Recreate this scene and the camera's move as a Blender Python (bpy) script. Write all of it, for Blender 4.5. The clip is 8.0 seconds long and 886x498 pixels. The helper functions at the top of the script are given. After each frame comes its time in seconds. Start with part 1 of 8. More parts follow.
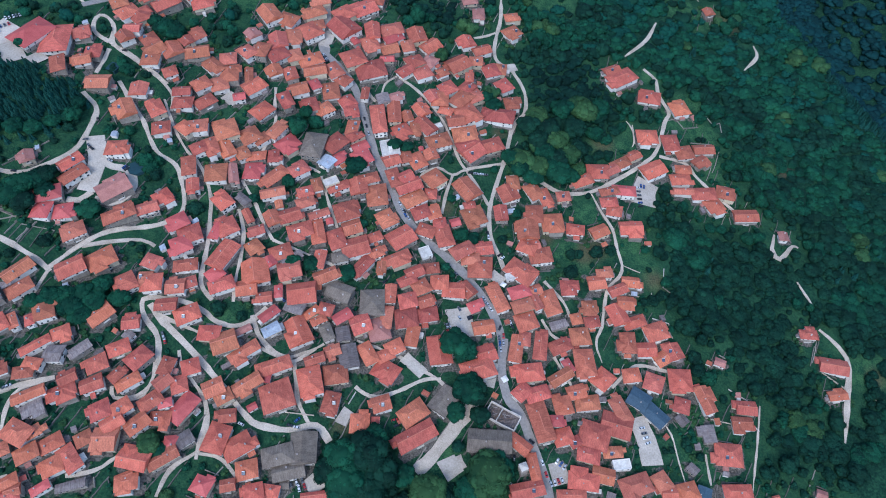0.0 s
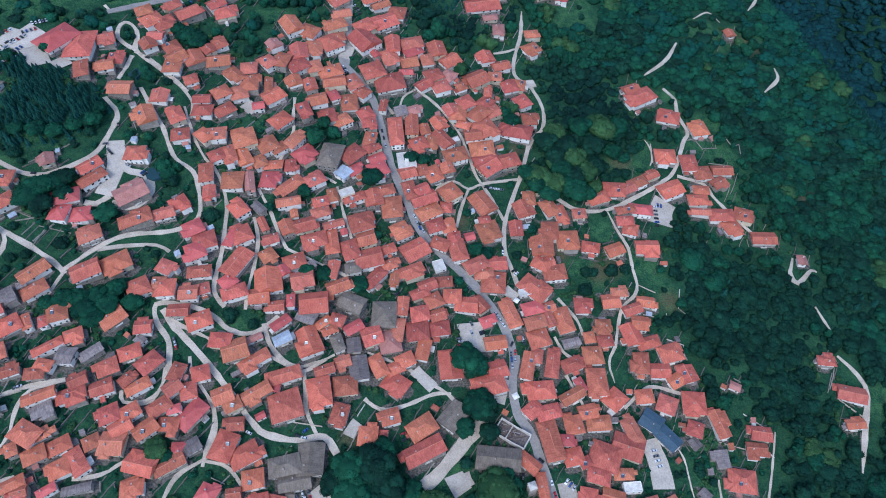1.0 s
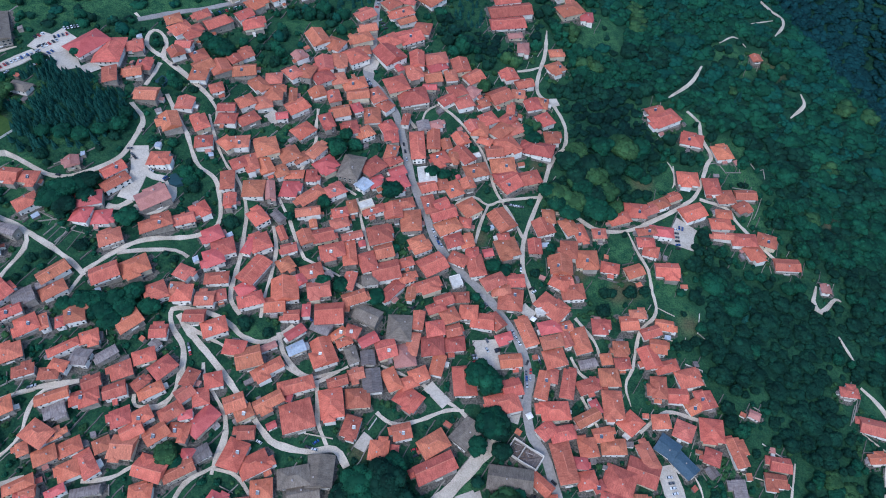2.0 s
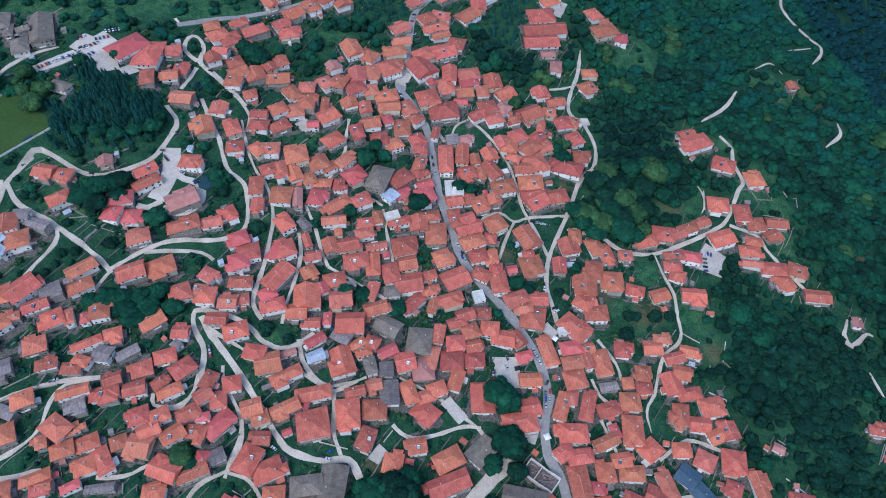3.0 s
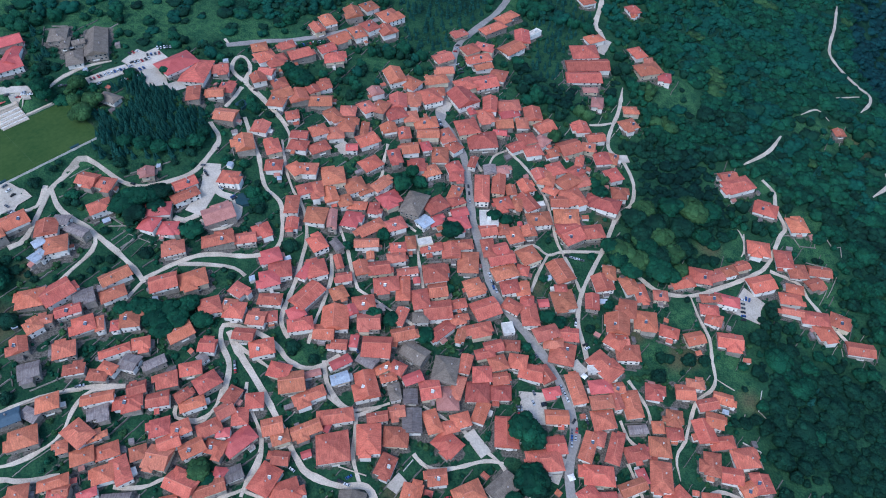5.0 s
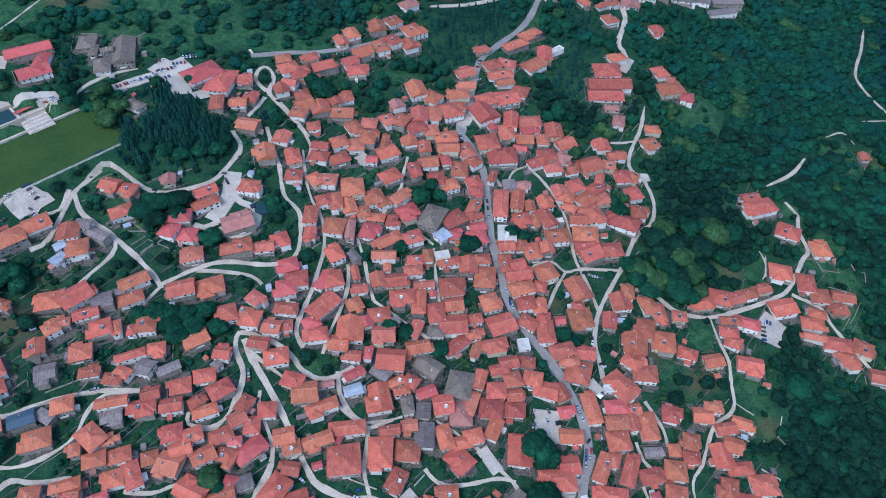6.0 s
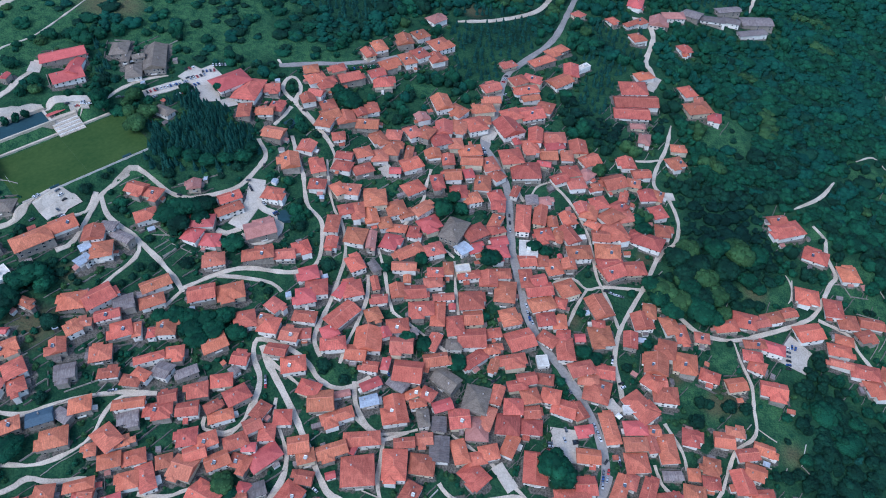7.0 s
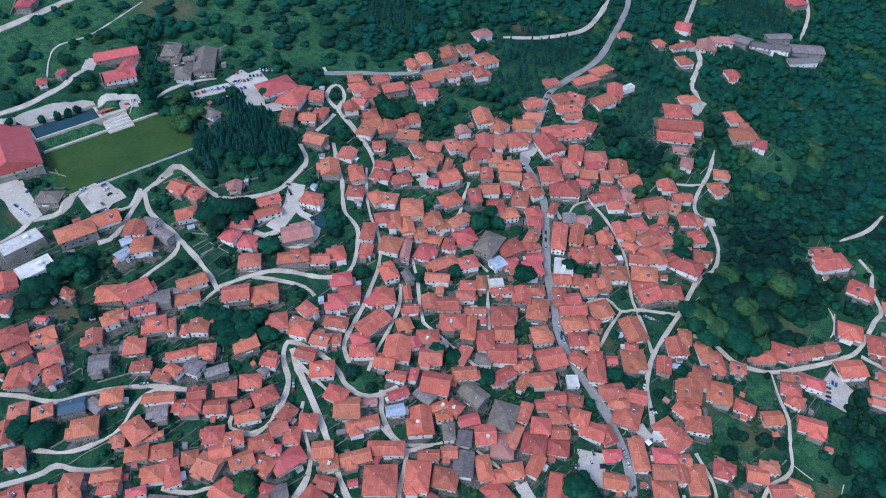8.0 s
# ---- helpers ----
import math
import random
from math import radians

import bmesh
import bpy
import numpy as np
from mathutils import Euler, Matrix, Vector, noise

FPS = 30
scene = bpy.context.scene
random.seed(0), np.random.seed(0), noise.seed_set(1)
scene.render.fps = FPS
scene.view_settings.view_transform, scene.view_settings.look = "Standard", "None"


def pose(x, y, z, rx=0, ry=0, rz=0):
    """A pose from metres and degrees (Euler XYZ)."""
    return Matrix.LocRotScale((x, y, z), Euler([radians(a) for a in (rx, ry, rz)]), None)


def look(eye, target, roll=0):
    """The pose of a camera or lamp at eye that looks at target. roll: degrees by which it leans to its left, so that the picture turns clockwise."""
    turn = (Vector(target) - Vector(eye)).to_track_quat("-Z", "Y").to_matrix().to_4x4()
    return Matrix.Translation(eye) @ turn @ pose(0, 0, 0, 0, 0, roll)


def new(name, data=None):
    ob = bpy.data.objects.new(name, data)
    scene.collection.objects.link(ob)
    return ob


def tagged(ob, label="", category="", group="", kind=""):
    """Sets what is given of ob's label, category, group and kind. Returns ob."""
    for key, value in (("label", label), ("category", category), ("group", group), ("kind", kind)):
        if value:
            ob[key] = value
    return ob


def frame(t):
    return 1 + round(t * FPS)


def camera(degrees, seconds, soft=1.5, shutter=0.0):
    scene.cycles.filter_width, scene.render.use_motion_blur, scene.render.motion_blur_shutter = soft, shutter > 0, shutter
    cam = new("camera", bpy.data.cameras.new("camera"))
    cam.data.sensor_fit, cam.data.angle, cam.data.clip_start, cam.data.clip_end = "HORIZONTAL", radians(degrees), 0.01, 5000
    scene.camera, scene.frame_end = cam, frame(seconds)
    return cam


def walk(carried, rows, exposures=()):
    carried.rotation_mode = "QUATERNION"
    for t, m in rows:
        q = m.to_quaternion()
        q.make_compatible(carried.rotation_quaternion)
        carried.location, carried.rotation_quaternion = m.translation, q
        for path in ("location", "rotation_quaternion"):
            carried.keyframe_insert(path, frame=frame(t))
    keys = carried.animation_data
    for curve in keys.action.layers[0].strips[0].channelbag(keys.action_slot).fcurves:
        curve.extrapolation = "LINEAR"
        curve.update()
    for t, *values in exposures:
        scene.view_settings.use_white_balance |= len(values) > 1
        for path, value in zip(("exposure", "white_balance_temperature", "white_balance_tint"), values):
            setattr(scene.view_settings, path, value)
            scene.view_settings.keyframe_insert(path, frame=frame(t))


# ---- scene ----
cam = camera(65.72, 8.0, soft=1.0)
ROWS = [
    (0.0, 3.96, 0.91, 432.42, -55.25, 0.39, 0.16),
    (0.5, 3.56, 1.15, 431.20, -54.62, 0.37, 1.10),
    (1.0, 3.00, 1.20, 429.62, -53.95, 0.31, 2.10),
    (1.5, 2.10, 0.95, 427.50, -53.16, 0.23, 3.05),
    (3.0, 0.67, 0.95, 422.82, -51.05, 0.08, 7.73),
    (3.5, 0.14, 1.05, 421.48, -50.37, 0.02, 8.77),
    (4.0, -0.22, 1.20, 419.94, -49.71, -0.03, 9.83),
    (4.5, -0.61, 1.10, 418.30, -49.00, -0.08, 10.82),
    (6.0, -1.80, 0.98, 413.97, -46.97, -0.14, 13.85),
    (6.5, -2.05, 0.87, 412.45, -46.31, -0.15, 14.95),
    (7.0, -2.65, 0.52, 410.75, -45.64, -0.20, 16.28),
    (7.5, -3.58, 0.06, 409.14, -44.99, -0.33, 18.23),
    (8.0, -4.45, -0.57, 407.35, -44.33, -0.45, 20.28),
]
walk(cam, [(t, pose(x, y, z, 90 + pitch, roll, yaw)) for t, x, y, z, pitch, roll, yaw in ROWS],
     exposures=[(0.0, 0.68, 5300, 7), (8.0, 0.70, 5230, 7)])

# ---- light: a hazy, overcast sky ----
SUN_HEIGHT, SUN_TURN = 52.0, 200.0
world = bpy.data.worlds.new("sky")
scene.world = world
world.use_nodes = True
wn = world.node_tree
wn.nodes.clear()
sky = wn.nodes.new("ShaderNodeTexSky")
sky.sky_type, sky.sun_disc = "NISHITA", False
sky.sun_elevation, sky.sun_rotation = radians(SUN_HEIGHT), radians(SUN_TURN)
sky.air_density, sky.dust_density, sky.ozone_density = 1.0, 1.5, 1.0
wbg = wn.nodes.new("ShaderNodeBackground")
wbg.inputs["Strength"].default_value = 0.15
wout = wn.nodes.new("ShaderNodeOutputWorld")
wn.links.new(sky.outputs[0], wbg.inputs["Color"])
wn.links.new(wbg.outputs[0], wout.inputs["Surface"])
sun_data = bpy.data.lights.new("sun", "SUN")
sun_data.energy, sun_data.angle, sun_data.color = 0.9, radians(20), (1.0, 0.96, 0.92)
sun = new("sun", sun_data)
# sun_rotation runs clockwise from +y seen from above
sx, sy = math.sin(radians(SUN_TURN)), math.cos(radians(SUN_TURN))
sun.matrix_world = look((0, 0, 900), (-sx * 100, -sy * 100, 900 - 100 * math.tan(radians(SUN_HEIGHT))))

# ---- materials ----


def stuff_of(name, dark, light, grain=2.0, patch=0.15, rough=0.85, bump=0.3, spread=0.25, metal=0.0, island=False, third=None,
             third_at=0.62, bump_size=None, detail=6.0, dist=0.3, sway=0.0, streak=0.0, shine=0.5):
    """A material with grain and patches at real-world size; spread: how far single things differ in lightness."""
    m = bpy.data.materials.new(name)
    m.use_nodes = True
    nt = m.node_tree
    b = nt.nodes["Principled BSDF"]
    b.inputs["Roughness"].default_value = rough
    b.inputs["Metallic"].default_value = metal
    b.inputs["Specular IOR Level"].default_value = shine
    tc = nt.nodes.new("ShaderNodeTexCoord")
    fine, broad = nt.nodes.new("ShaderNodeTexNoise"), nt.nodes.new("ShaderNodeTexNoise")
    fine.inputs["Scale"].default_value, fine.inputs["Detail"].default_value = grain, detail
    broad.inputs["Scale"].default_value, broad.inputs["Detail"].default_value = patch, 4.0
    info = nt.nodes.new("ShaderNodeObjectInfo")
    shift = nt.nodes.new("ShaderNodeVectorMath")
    shift.operation = "ADD"
    nt.links.new(tc.outputs["Object"], shift.inputs[0])
    mul = nt.nodes.new("ShaderNodeMath")
    mul.operation, mul.inputs[1].default_value = "MULTIPLY", 40.0
    nt.links.new(info.outputs["Random"], mul.inputs[0])
    nt.links.new(mul.outputs[0], shift.inputs[1])
    for tex in (fine, broad):
        nt.links.new(shift.outputs[0], tex.inputs["Vector"])
    blend = nt.nodes.new("ShaderNodeMath")
    blend.operation = "MULTIPLY_ADD"
    blend.inputs[1].default_value = 0.5
    half = nt.nodes.new("ShaderNodeMath")
    half.operation, half.inputs[1].default_value = "MULTIPLY", 0.5
    nt.links.new(broad.outputs["Fac"], half.inputs[0])
    nt.links.new(fine.outputs["Fac"], blend.inputs[0])
    nt.links.new(half.outputs[0], blend.inputs[2])
    ramp = nt.nodes.new("ShaderNodeValToRGB")
    ramp.color_ramp.elements[0].position, ramp.color_ramp.elements[0].color = 0.5 - dist / 2, (*dark, 1)
    ramp.color_ramp.elements[1].position, ramp.color_ramp.elements[1].color = 0.5 + dist / 2, (*light, 1)
    if third:
        e = ramp.color_ramp.elements.new(third_at)
        e.color = (*third, 1)
    nt.links.new(blend.outputs[0], ramp.inputs["Fac"])
    hue = nt.nodes.new("ShaderNodeHueSaturation")
    rng = nt.nodes.new("ShaderNodeMapRange")
    rng.inputs["To Min"].default_value, rng.inputs["To Max"].default_value = 1 - spread, 1 + spread
    if island:
        geo = nt.nodes.new("ShaderNodeNewGeometry")
        nt.links.new(geo.outputs["Random Per Island"], rng.inputs["Value"])
    else:
        nt.links.new(info.outputs["Random"], rng.inputs["Value"])
    nt.links.new(rng.outputs["Result"], hue.inputs["Value"])
    if sway:
        tilt = nt.nodes.new("ShaderNodeMapRange")
        tilt.inputs["To Min"].default_value, tilt.inputs["To Max"].default_value = 0.5 - sway, 0.5 + sway
        frac = nt.nodes.new("ShaderNodeMath")
        frac.operation, frac.inputs[1].default_value = "MULTIPLY", 7.31
        wrap = nt.nodes.new("ShaderNodeMath")
        wrap.operation = "FRACT"
        nt.links.new(info.outputs["Random"], frac.inputs[0])
        nt.links.new(frac.outputs[0], wrap.inputs[0])
        nt.links.new(wrap.outputs[0], tilt.inputs["Value"])
        nt.links.new(tilt.outputs["Result"], hue.inputs["Hue"])
    nt.links.new(ramp.outputs["Color"], hue.inputs["Color"])
    nt.links.new(hue.outputs["Color"], b.inputs["Base Color"])
    if streak:
        # weathering that runs down the slope, and the courses of tiles across it
        lay = nt.nodes.new("ShaderNodeMapping")
        lay.inputs["Scale"].default_value = (1.5, 0.22, 0.5)
        nt.links.new(shift.outputs[0], lay.inputs["Vector"])
        run = nt.nodes.new("ShaderNodeTexNoise")
        run.inputs["Scale"].default_value, run.inputs["Detail"].default_value = 1.0, 5.0
        nt.links.new(lay.outputs["Vector"], run.inputs["Vector"])
        rows = nt.nodes.new("ShaderNodeTexWave")
        rows.bands_direction = "Y"
        rows.inputs["Scale"].default_value, rows.inputs["Distortion"].default_value = 0.75, 2.0
        nt.links.new(shift.outputs[0], rows.inputs["Vector"])
        both = nt.nodes.new("ShaderNodeMath")
        both.operation, both.inputs[1].default_value = "MULTIPLY_ADD", 0.22
        nt.links.new(rows.outputs["Fac"], both.inputs[0])
        nt.links.new(run.outputs["Fac"], both.inputs[2])
        worn = nt.nodes.new("ShaderNodeMapRange")
        worn.inputs["From Min"].default_value, worn.inputs["From Max"].default_value = 0.35, 0.9
        worn.inputs["To Min"].default_value, worn.inputs["To Max"].default_value = 1 - streak, 1 + streak
        nt.links.new(both.outputs[0], worn.inputs["Value"])
        tone = nt.nodes.new("ShaderNodeHueSaturation")
        nt.links.new(worn.outputs["Result"], tone.inputs["Value"])
        nt.links.new(hue.outputs["Color"], tone.inputs["Color"])
        nt.links.new(tone.outputs["Color"], b.inputs["Base Color"])
    if bump:
        bp = nt.nodes.new("ShaderNodeBump")
        bp.inputs["Strength"].default_value, bp.inputs["Distance"].default_value = bump, 1.0 if bump >= 1 else 0.15
        src = fine
        if bump_size:
            src = nt.nodes.new("ShaderNodeTexNoise")
            src.inputs["Scale"].default_value = bump_size
            nt.links.new(shift.outputs[0], src.inputs["Vector"])
        nt.links.new(src.outputs["Fac"], bp.inputs["Height"])
        nt.links.new(bp.outputs["Normal"], b.inputs["Normal"])
    return m


M = {
    "coral": stuff_of("coral_roof_tiles", (0.335, 0.078, 0.044), (0.555, 0.160, 0.093), 1.3, 0.22, 0.8, 0.5, 0.22, sway=0.010, streak=0.3),
    "orange": stuff_of("orange_roof_tiles", (0.41, 0.089, 0.047), (0.64, 0.180, 0.103), 1.3, 0.2, 0.8, 0.5, 0.14, sway=0.008, streak=0.22),
    "brown": stuff_of("weathered_brown_roof_tiles", (0.29, 0.070, 0.040), (0.48, 0.142, 0.082), 1.5, 0.25, 0.85, 0.5, 0.16, sway=0.010, streak=0.34),
    "rose": stuff_of("sun_bleached_roof_tiles", (0.37, 0.094, 0.058), (0.58, 0.182, 0.112), 1.2, 0.2, 0.85, 0.5, 0.12, sway=0.008, streak=0.24),
    "red": stuff_of("crimson_roof_sheet", (0.41, 0.065, 0.056), (0.58, 0.125, 0.105), 1.2, 0.2, 0.6, 0.25, 0.2),
    "pink": stuff_of("faded_pink_roof", (0.32, 0.122, 0.094), (0.49, 0.218, 0.172), 1.2, 0.2, 0.85, 0.4, 0.15),
    "slate": stuff_of("grey_stone_slates", (0.12, 0.090, 0.066), (0.24, 0.190, 0.146), 1.6, 0.25, 0.85, 0.8, 0.12, streak=0.3),
    "metal": stuff_of("rusty_sheet_metal", (0.14, 0.096, 0.082), (0.27, 0.225, 0.205), 0.9, 0.3, 0.7, 0.3, 0.3, 0.0, dist=0.4, streak=0.4),
    "blue": stuff_of("blue_grey_roof", (0.035, 0.065, 0.09), (0.07, 0.11, 0.145), 1.0, 0.2, 0.6, 0.2, 0.1),
    "pale_sheet": stuff_of("pale_blue_sheet_metal", (0.27, 0.29, 0.33), (0.50, 0.53, 0.57), 0.9, 0.3, 0.6, 0.2, 0.1),
    "white": stuff_of("pale_concrete_roof", (0.50, 0.43, 0.36), (0.78, 0.71, 0.62), 0.8, 0.25, 0.85, 0.3, 0.12),
    "ridge": stuff_of("ridge_tiles", (0.46, 0.13, 0.076), (0.66, 0.245, 0.155), 2.0, 0.3, 0.8, 0.3, 0.15),
    "plaster": stuff_of("pale_plaster", (0.66, 0.59, 0.51), (0.85, 0.81, 0.745), 0.7, 0.2, 0.9, 0.15, 0.14),
    "cream": stuff_of("cream_plaster", (0.48, 0.39, 0.27), (0.68, 0.58, 0.42), 0.7, 0.2, 0.9, 0.15, 0.14),
    "stone": stuff_of("rough_stone_wall", (0.17, 0.14, 0.112), (0.40, 0.345, 0.288), 2.6, 0.3, 0.9, 0.9, 0.16),
    "pale_paving": stuff_of("pale_concrete_paving", (0.37, 0.305, 0.24), (0.61, 0.525, 0.43), 0.9, 0.09, 0.9, 0.25, 0.08),
    "old_stone": stuff_of("weathered_dark_stone", (0.085, 0.073, 0.062), (0.20, 0.175, 0.15), 2.2, 0.3, 0.9, 0.8, 0.2),
    "glass": stuff_of("dark_window_glass", (0.015, 0.02, 0.025), (0.04, 0.05, 0.06), 0.5, 0.2, 0.12, 0.0, 0.3),
    "frame": stuff_of("painted_frame", (0.34, 0.29, 0.25), (0.72, 0.70, 0.67), 3.0, 0.5, 0.6, 0.1, 0.1),
    "timber": stuff_of("brown_timber", (0.10, 0.055, 0.03), (0.22, 0.13, 0.075), 3.0, 0.5, 0.75, 0.3, 0.2),
    "panel": stuff_of("solar_panel_glass", (0.02, 0.035, 0.06), (0.06, 0.09, 0.13), 1.0, 0.4, 0.2, 0.0, 0.2),
    "tank": stuff_of("grey_metal_tank", (0.55, 0.55, 0.56), (0.72, 0.72, 0.74), 2.0, 0.5, 0.35, 0.05, 0.1, 0.6),
    "asphalt": stuff_of("worn_asphalt", (0.215, 0.19, 0.17), (0.365, 0.325, 0.29), 0.7, 0.07, 0.9, 0.2, 0.06),
    "cobble": stuff_of("dusty_stone_paving", (0.38, 0.30, 0.222), (0.69, 0.575, 0.452), 1.2, 0.10, 0.9, 0.4, 0.1),
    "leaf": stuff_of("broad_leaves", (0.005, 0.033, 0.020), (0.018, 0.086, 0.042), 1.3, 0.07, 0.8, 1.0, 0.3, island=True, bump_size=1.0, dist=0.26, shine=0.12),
    # distance haze put into the leaf colour as a bluish tint
    "leaf_haze": stuff_of("haze_tinted_leaves", (0.005, 0.034, 0.025), (0.014, 0.080, 0.051), 1.0, 0.05, 0.8, 0.8, 0.13, island=True, bump_size=0.9, dist=0.26, shine=0.12),
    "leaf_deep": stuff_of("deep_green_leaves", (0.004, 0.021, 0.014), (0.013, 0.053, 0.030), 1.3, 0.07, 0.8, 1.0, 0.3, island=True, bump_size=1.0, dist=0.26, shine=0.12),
    # deep leaves darkened further: the crowded groves' shade is in this colour
    "leaf_shade": stuff_of("shade_darkened_leaves", (0.003, 0.016, 0.012), (0.010, 0.041, 0.028), 1.3, 0.07, 0.8, 1.0, 0.25, island=True, bump_size=1.0, dist=0.26, shine=0.1),
    "leaf_yellow": stuff_of("yellowish_leaves", (0.017, 0.054, 0.022), (0.054, 0.114, 0.040), 1.3, 0.1, 0.8, 1.0, 0.3, island=True, bump_size=1.0, dist=0.26, shine=0.12),
    "needle": stuff_of("conifer_needles", (0.008, 0.039, 0.031), (0.017, 0.072, 0.055), 1.2, 0.08, 0.8, 0.7, 0.3, island=True, bump_size=1.2, shine=0.12),
    # blue haze and the ravine's shade put into the leaf colour
    "ravine_haze": stuff_of("hazy_shaded_ravine_leaves", (0.005, 0.027, 0.029), (0.011, 0.052, 0.052), 1.2, 0.08, 0.8, 0.7, 0.3, island=True, bump_size=1.2, shine=0.12),
    "chimney": stuff_of("weathered_plaster", (0.30, 0.24, 0.21), (0.55, 0.48, 0.44), 2.0, 0.4, 0.9, 0.3, 0.25),
    "bark": stuff_of("grey_brown_bark", (0.06, 0.045, 0.035), (0.14, 0.11, 0.085), 3.0, 0.5, 0.9, 0.6, 0.2),
    "turf": stuff_of("worn_playing_turf", (0.030, 0.068, 0.016), (0.060, 0.098, 0.024), 0.35, 0.03, 0.9, 0.2, 0.02, third=(0.085, 0.095, 0.034), third_at=0.72, shine=0.15),
    "faint_line": stuff_of("worn_chalk_line", (0.05, 0.085, 0.03), (0.12, 0.15, 0.085), 0.8, 0.3, 0.9, 0.1, 0.0, shine=0.15),
    "court": stuff_of("dark_teal_court", (0.010, 0.042, 0.055), (0.020, 0.066, 0.080), 0.5, 0.06, 0.9, 0.1, 0.05),
    "rubber": stuff_of("black_rubber", (0.012, 0.012, 0.012), (0.03, 0.03, 0.03), 4.0, 0.5, 0.8, 0.1, 0.1),
}
PAINTS = [stuff_of(f"{n}_car_paint", c, c2, 2.0, 0.4, 0.3, 0.0, 0.12, 0.2) for n, c, c2 in (
    ("white", (0.72, 0.72, 0.72), (0.80, 0.80, 0.80)), ("silver", (0.42, 0.43, 0.45), (0.52, 0.53, 0.55)),
    ("black", (0.012, 0.012, 0.014), (0.03, 0.03, 0.033)), ("blue", (0.02, 0.07, 0.24), (0.04, 0.11, 0.32)),
    ("red", (0.40, 0.02, 0.025), (0.50, 0.04, 0.04)), ("grey", (0.11, 0.115, 0.125), (0.17, 0.175, 0.185)))]
PAINT_NAMES = ["white", "silver", "black", "blue", "red", "dark grey"]

# ---- the lie of the land ----
RIDGE_Y = [-400, 200, 440, 512, 615, 670, 715, 790, 880, 1000, 2600]
RIDGE_X = [760, 640, 447, 409, 374, 352, 328, 305, 322, 345, 700]
PITCH_AT, PITCH_TURN, PITCH_HALF = (-401.9, 333.3), 58.2, (52.2, 31)


def held(a, low, high, k=0.12):
    a = high - k * np.logaddexp(0, (high - a) / k)
    return low + k * np.logaddexp(0, (a - low) / k)


def hillside(x, y):
    u, v = held((x + 69.4) / 556, -1.3, 1.1), held((y - 354.7) / 556, -0.7, 1.3)
    return 424 + 556 * (-0.7365 - 0.18 * u + 0.0845 * v + 0.0168 * u * u - 0.019 * u * v - 0.0223 * v * v)


PITCH_Z = float(hillside(np.array(PITCH_AT[0]), np.array(PITCH_AT[1])))

TERRACES = [  # x, y, turn, half length, half width, level, width of the bank
    (-460.3, 340.7, PITCH_TURN, 29, 13, PITCH_Z + 6.6, 10), (-426.5, 361.5, PITCH_TURN, 11, 10, PITCH_Z + 1.0, 6),
    (PITCH_AT[0], PITCH_AT[1], PITCH_TURN, PITCH_HALF[0] + 3, PITCH_HALF[1] + 3, PITCH_Z - 0.3, 8)]


def land(x, y):
    """The ground's height: a hillside that falls to a ravine behind the eastern ridge, with a levelled sports ground."""
    x, y = np.asarray(x, float), np.asarray(y, float)
    z = hillside(x, y) + 0.8 * np.sin(x / 31 + 0.7) * np.cos(y / 37) + 0.5 * np.sin(x / 13 - y / 17)
    s = x - np.interp(y, RIDGE_Y, RIDGE_X)
    z = z - np.where(s > 0, np.minimum(0.8 * s, 140 + 0 * s), 0) + np.where(s > 230, 0.62 * np.minimum(s - 230, 700), 0)
    z = z + 9 * np.exp(-(((x + 318) / 46) ** 2 + ((y - 392) / 40) ** 2))
    far = np.maximum(y - 900, 0) + np.maximum(-x - 650, 0)
    z = z + 0.22 * np.minimum(far, 1200)
    for cx, cy, turn, hl, hw, level, soft_edge in TERRACES:
        c, w = math.cos(radians(turn)), math.sin(radians(turn))
        a, b = (x - cx) * c + (y - cy) * w, -(x - cx) * w + (y - cy) * c
        out = np.maximum(np.maximum(np.abs(a) - hl, np.abs(b) - hw), 0)
        k = np.clip(1 - out / soft_edge, 0, 1)
        k = k * k * (3 - 2 * k)
        z = z * (1 - k) + level * k
    return z


def lie(x, y):
    return float(land(x, y))


# ---- helpers for things ----


def mesh_of(name, verts, faces, mats, which=None, smooth=False):
    me = bpy.data.meshes.new(name)
    me.from_pydata(verts, [], faces)
    for m in mats:
        me.materials.append(m)
    if which is not None:
        me.polygons.foreach_set("material_index", which)
    if smooth:
        me.polygons.foreach_set("use_smooth", [True] * len(me.polygons))
    me.update()
    return me


def part(name, me, parent, at=None, label=""):
    ob = new(name, me)
    ob.parent = parent
    if at is not None:
        ob.matrix_basis = at
    if label:
        ob["label"] = label
    return ob


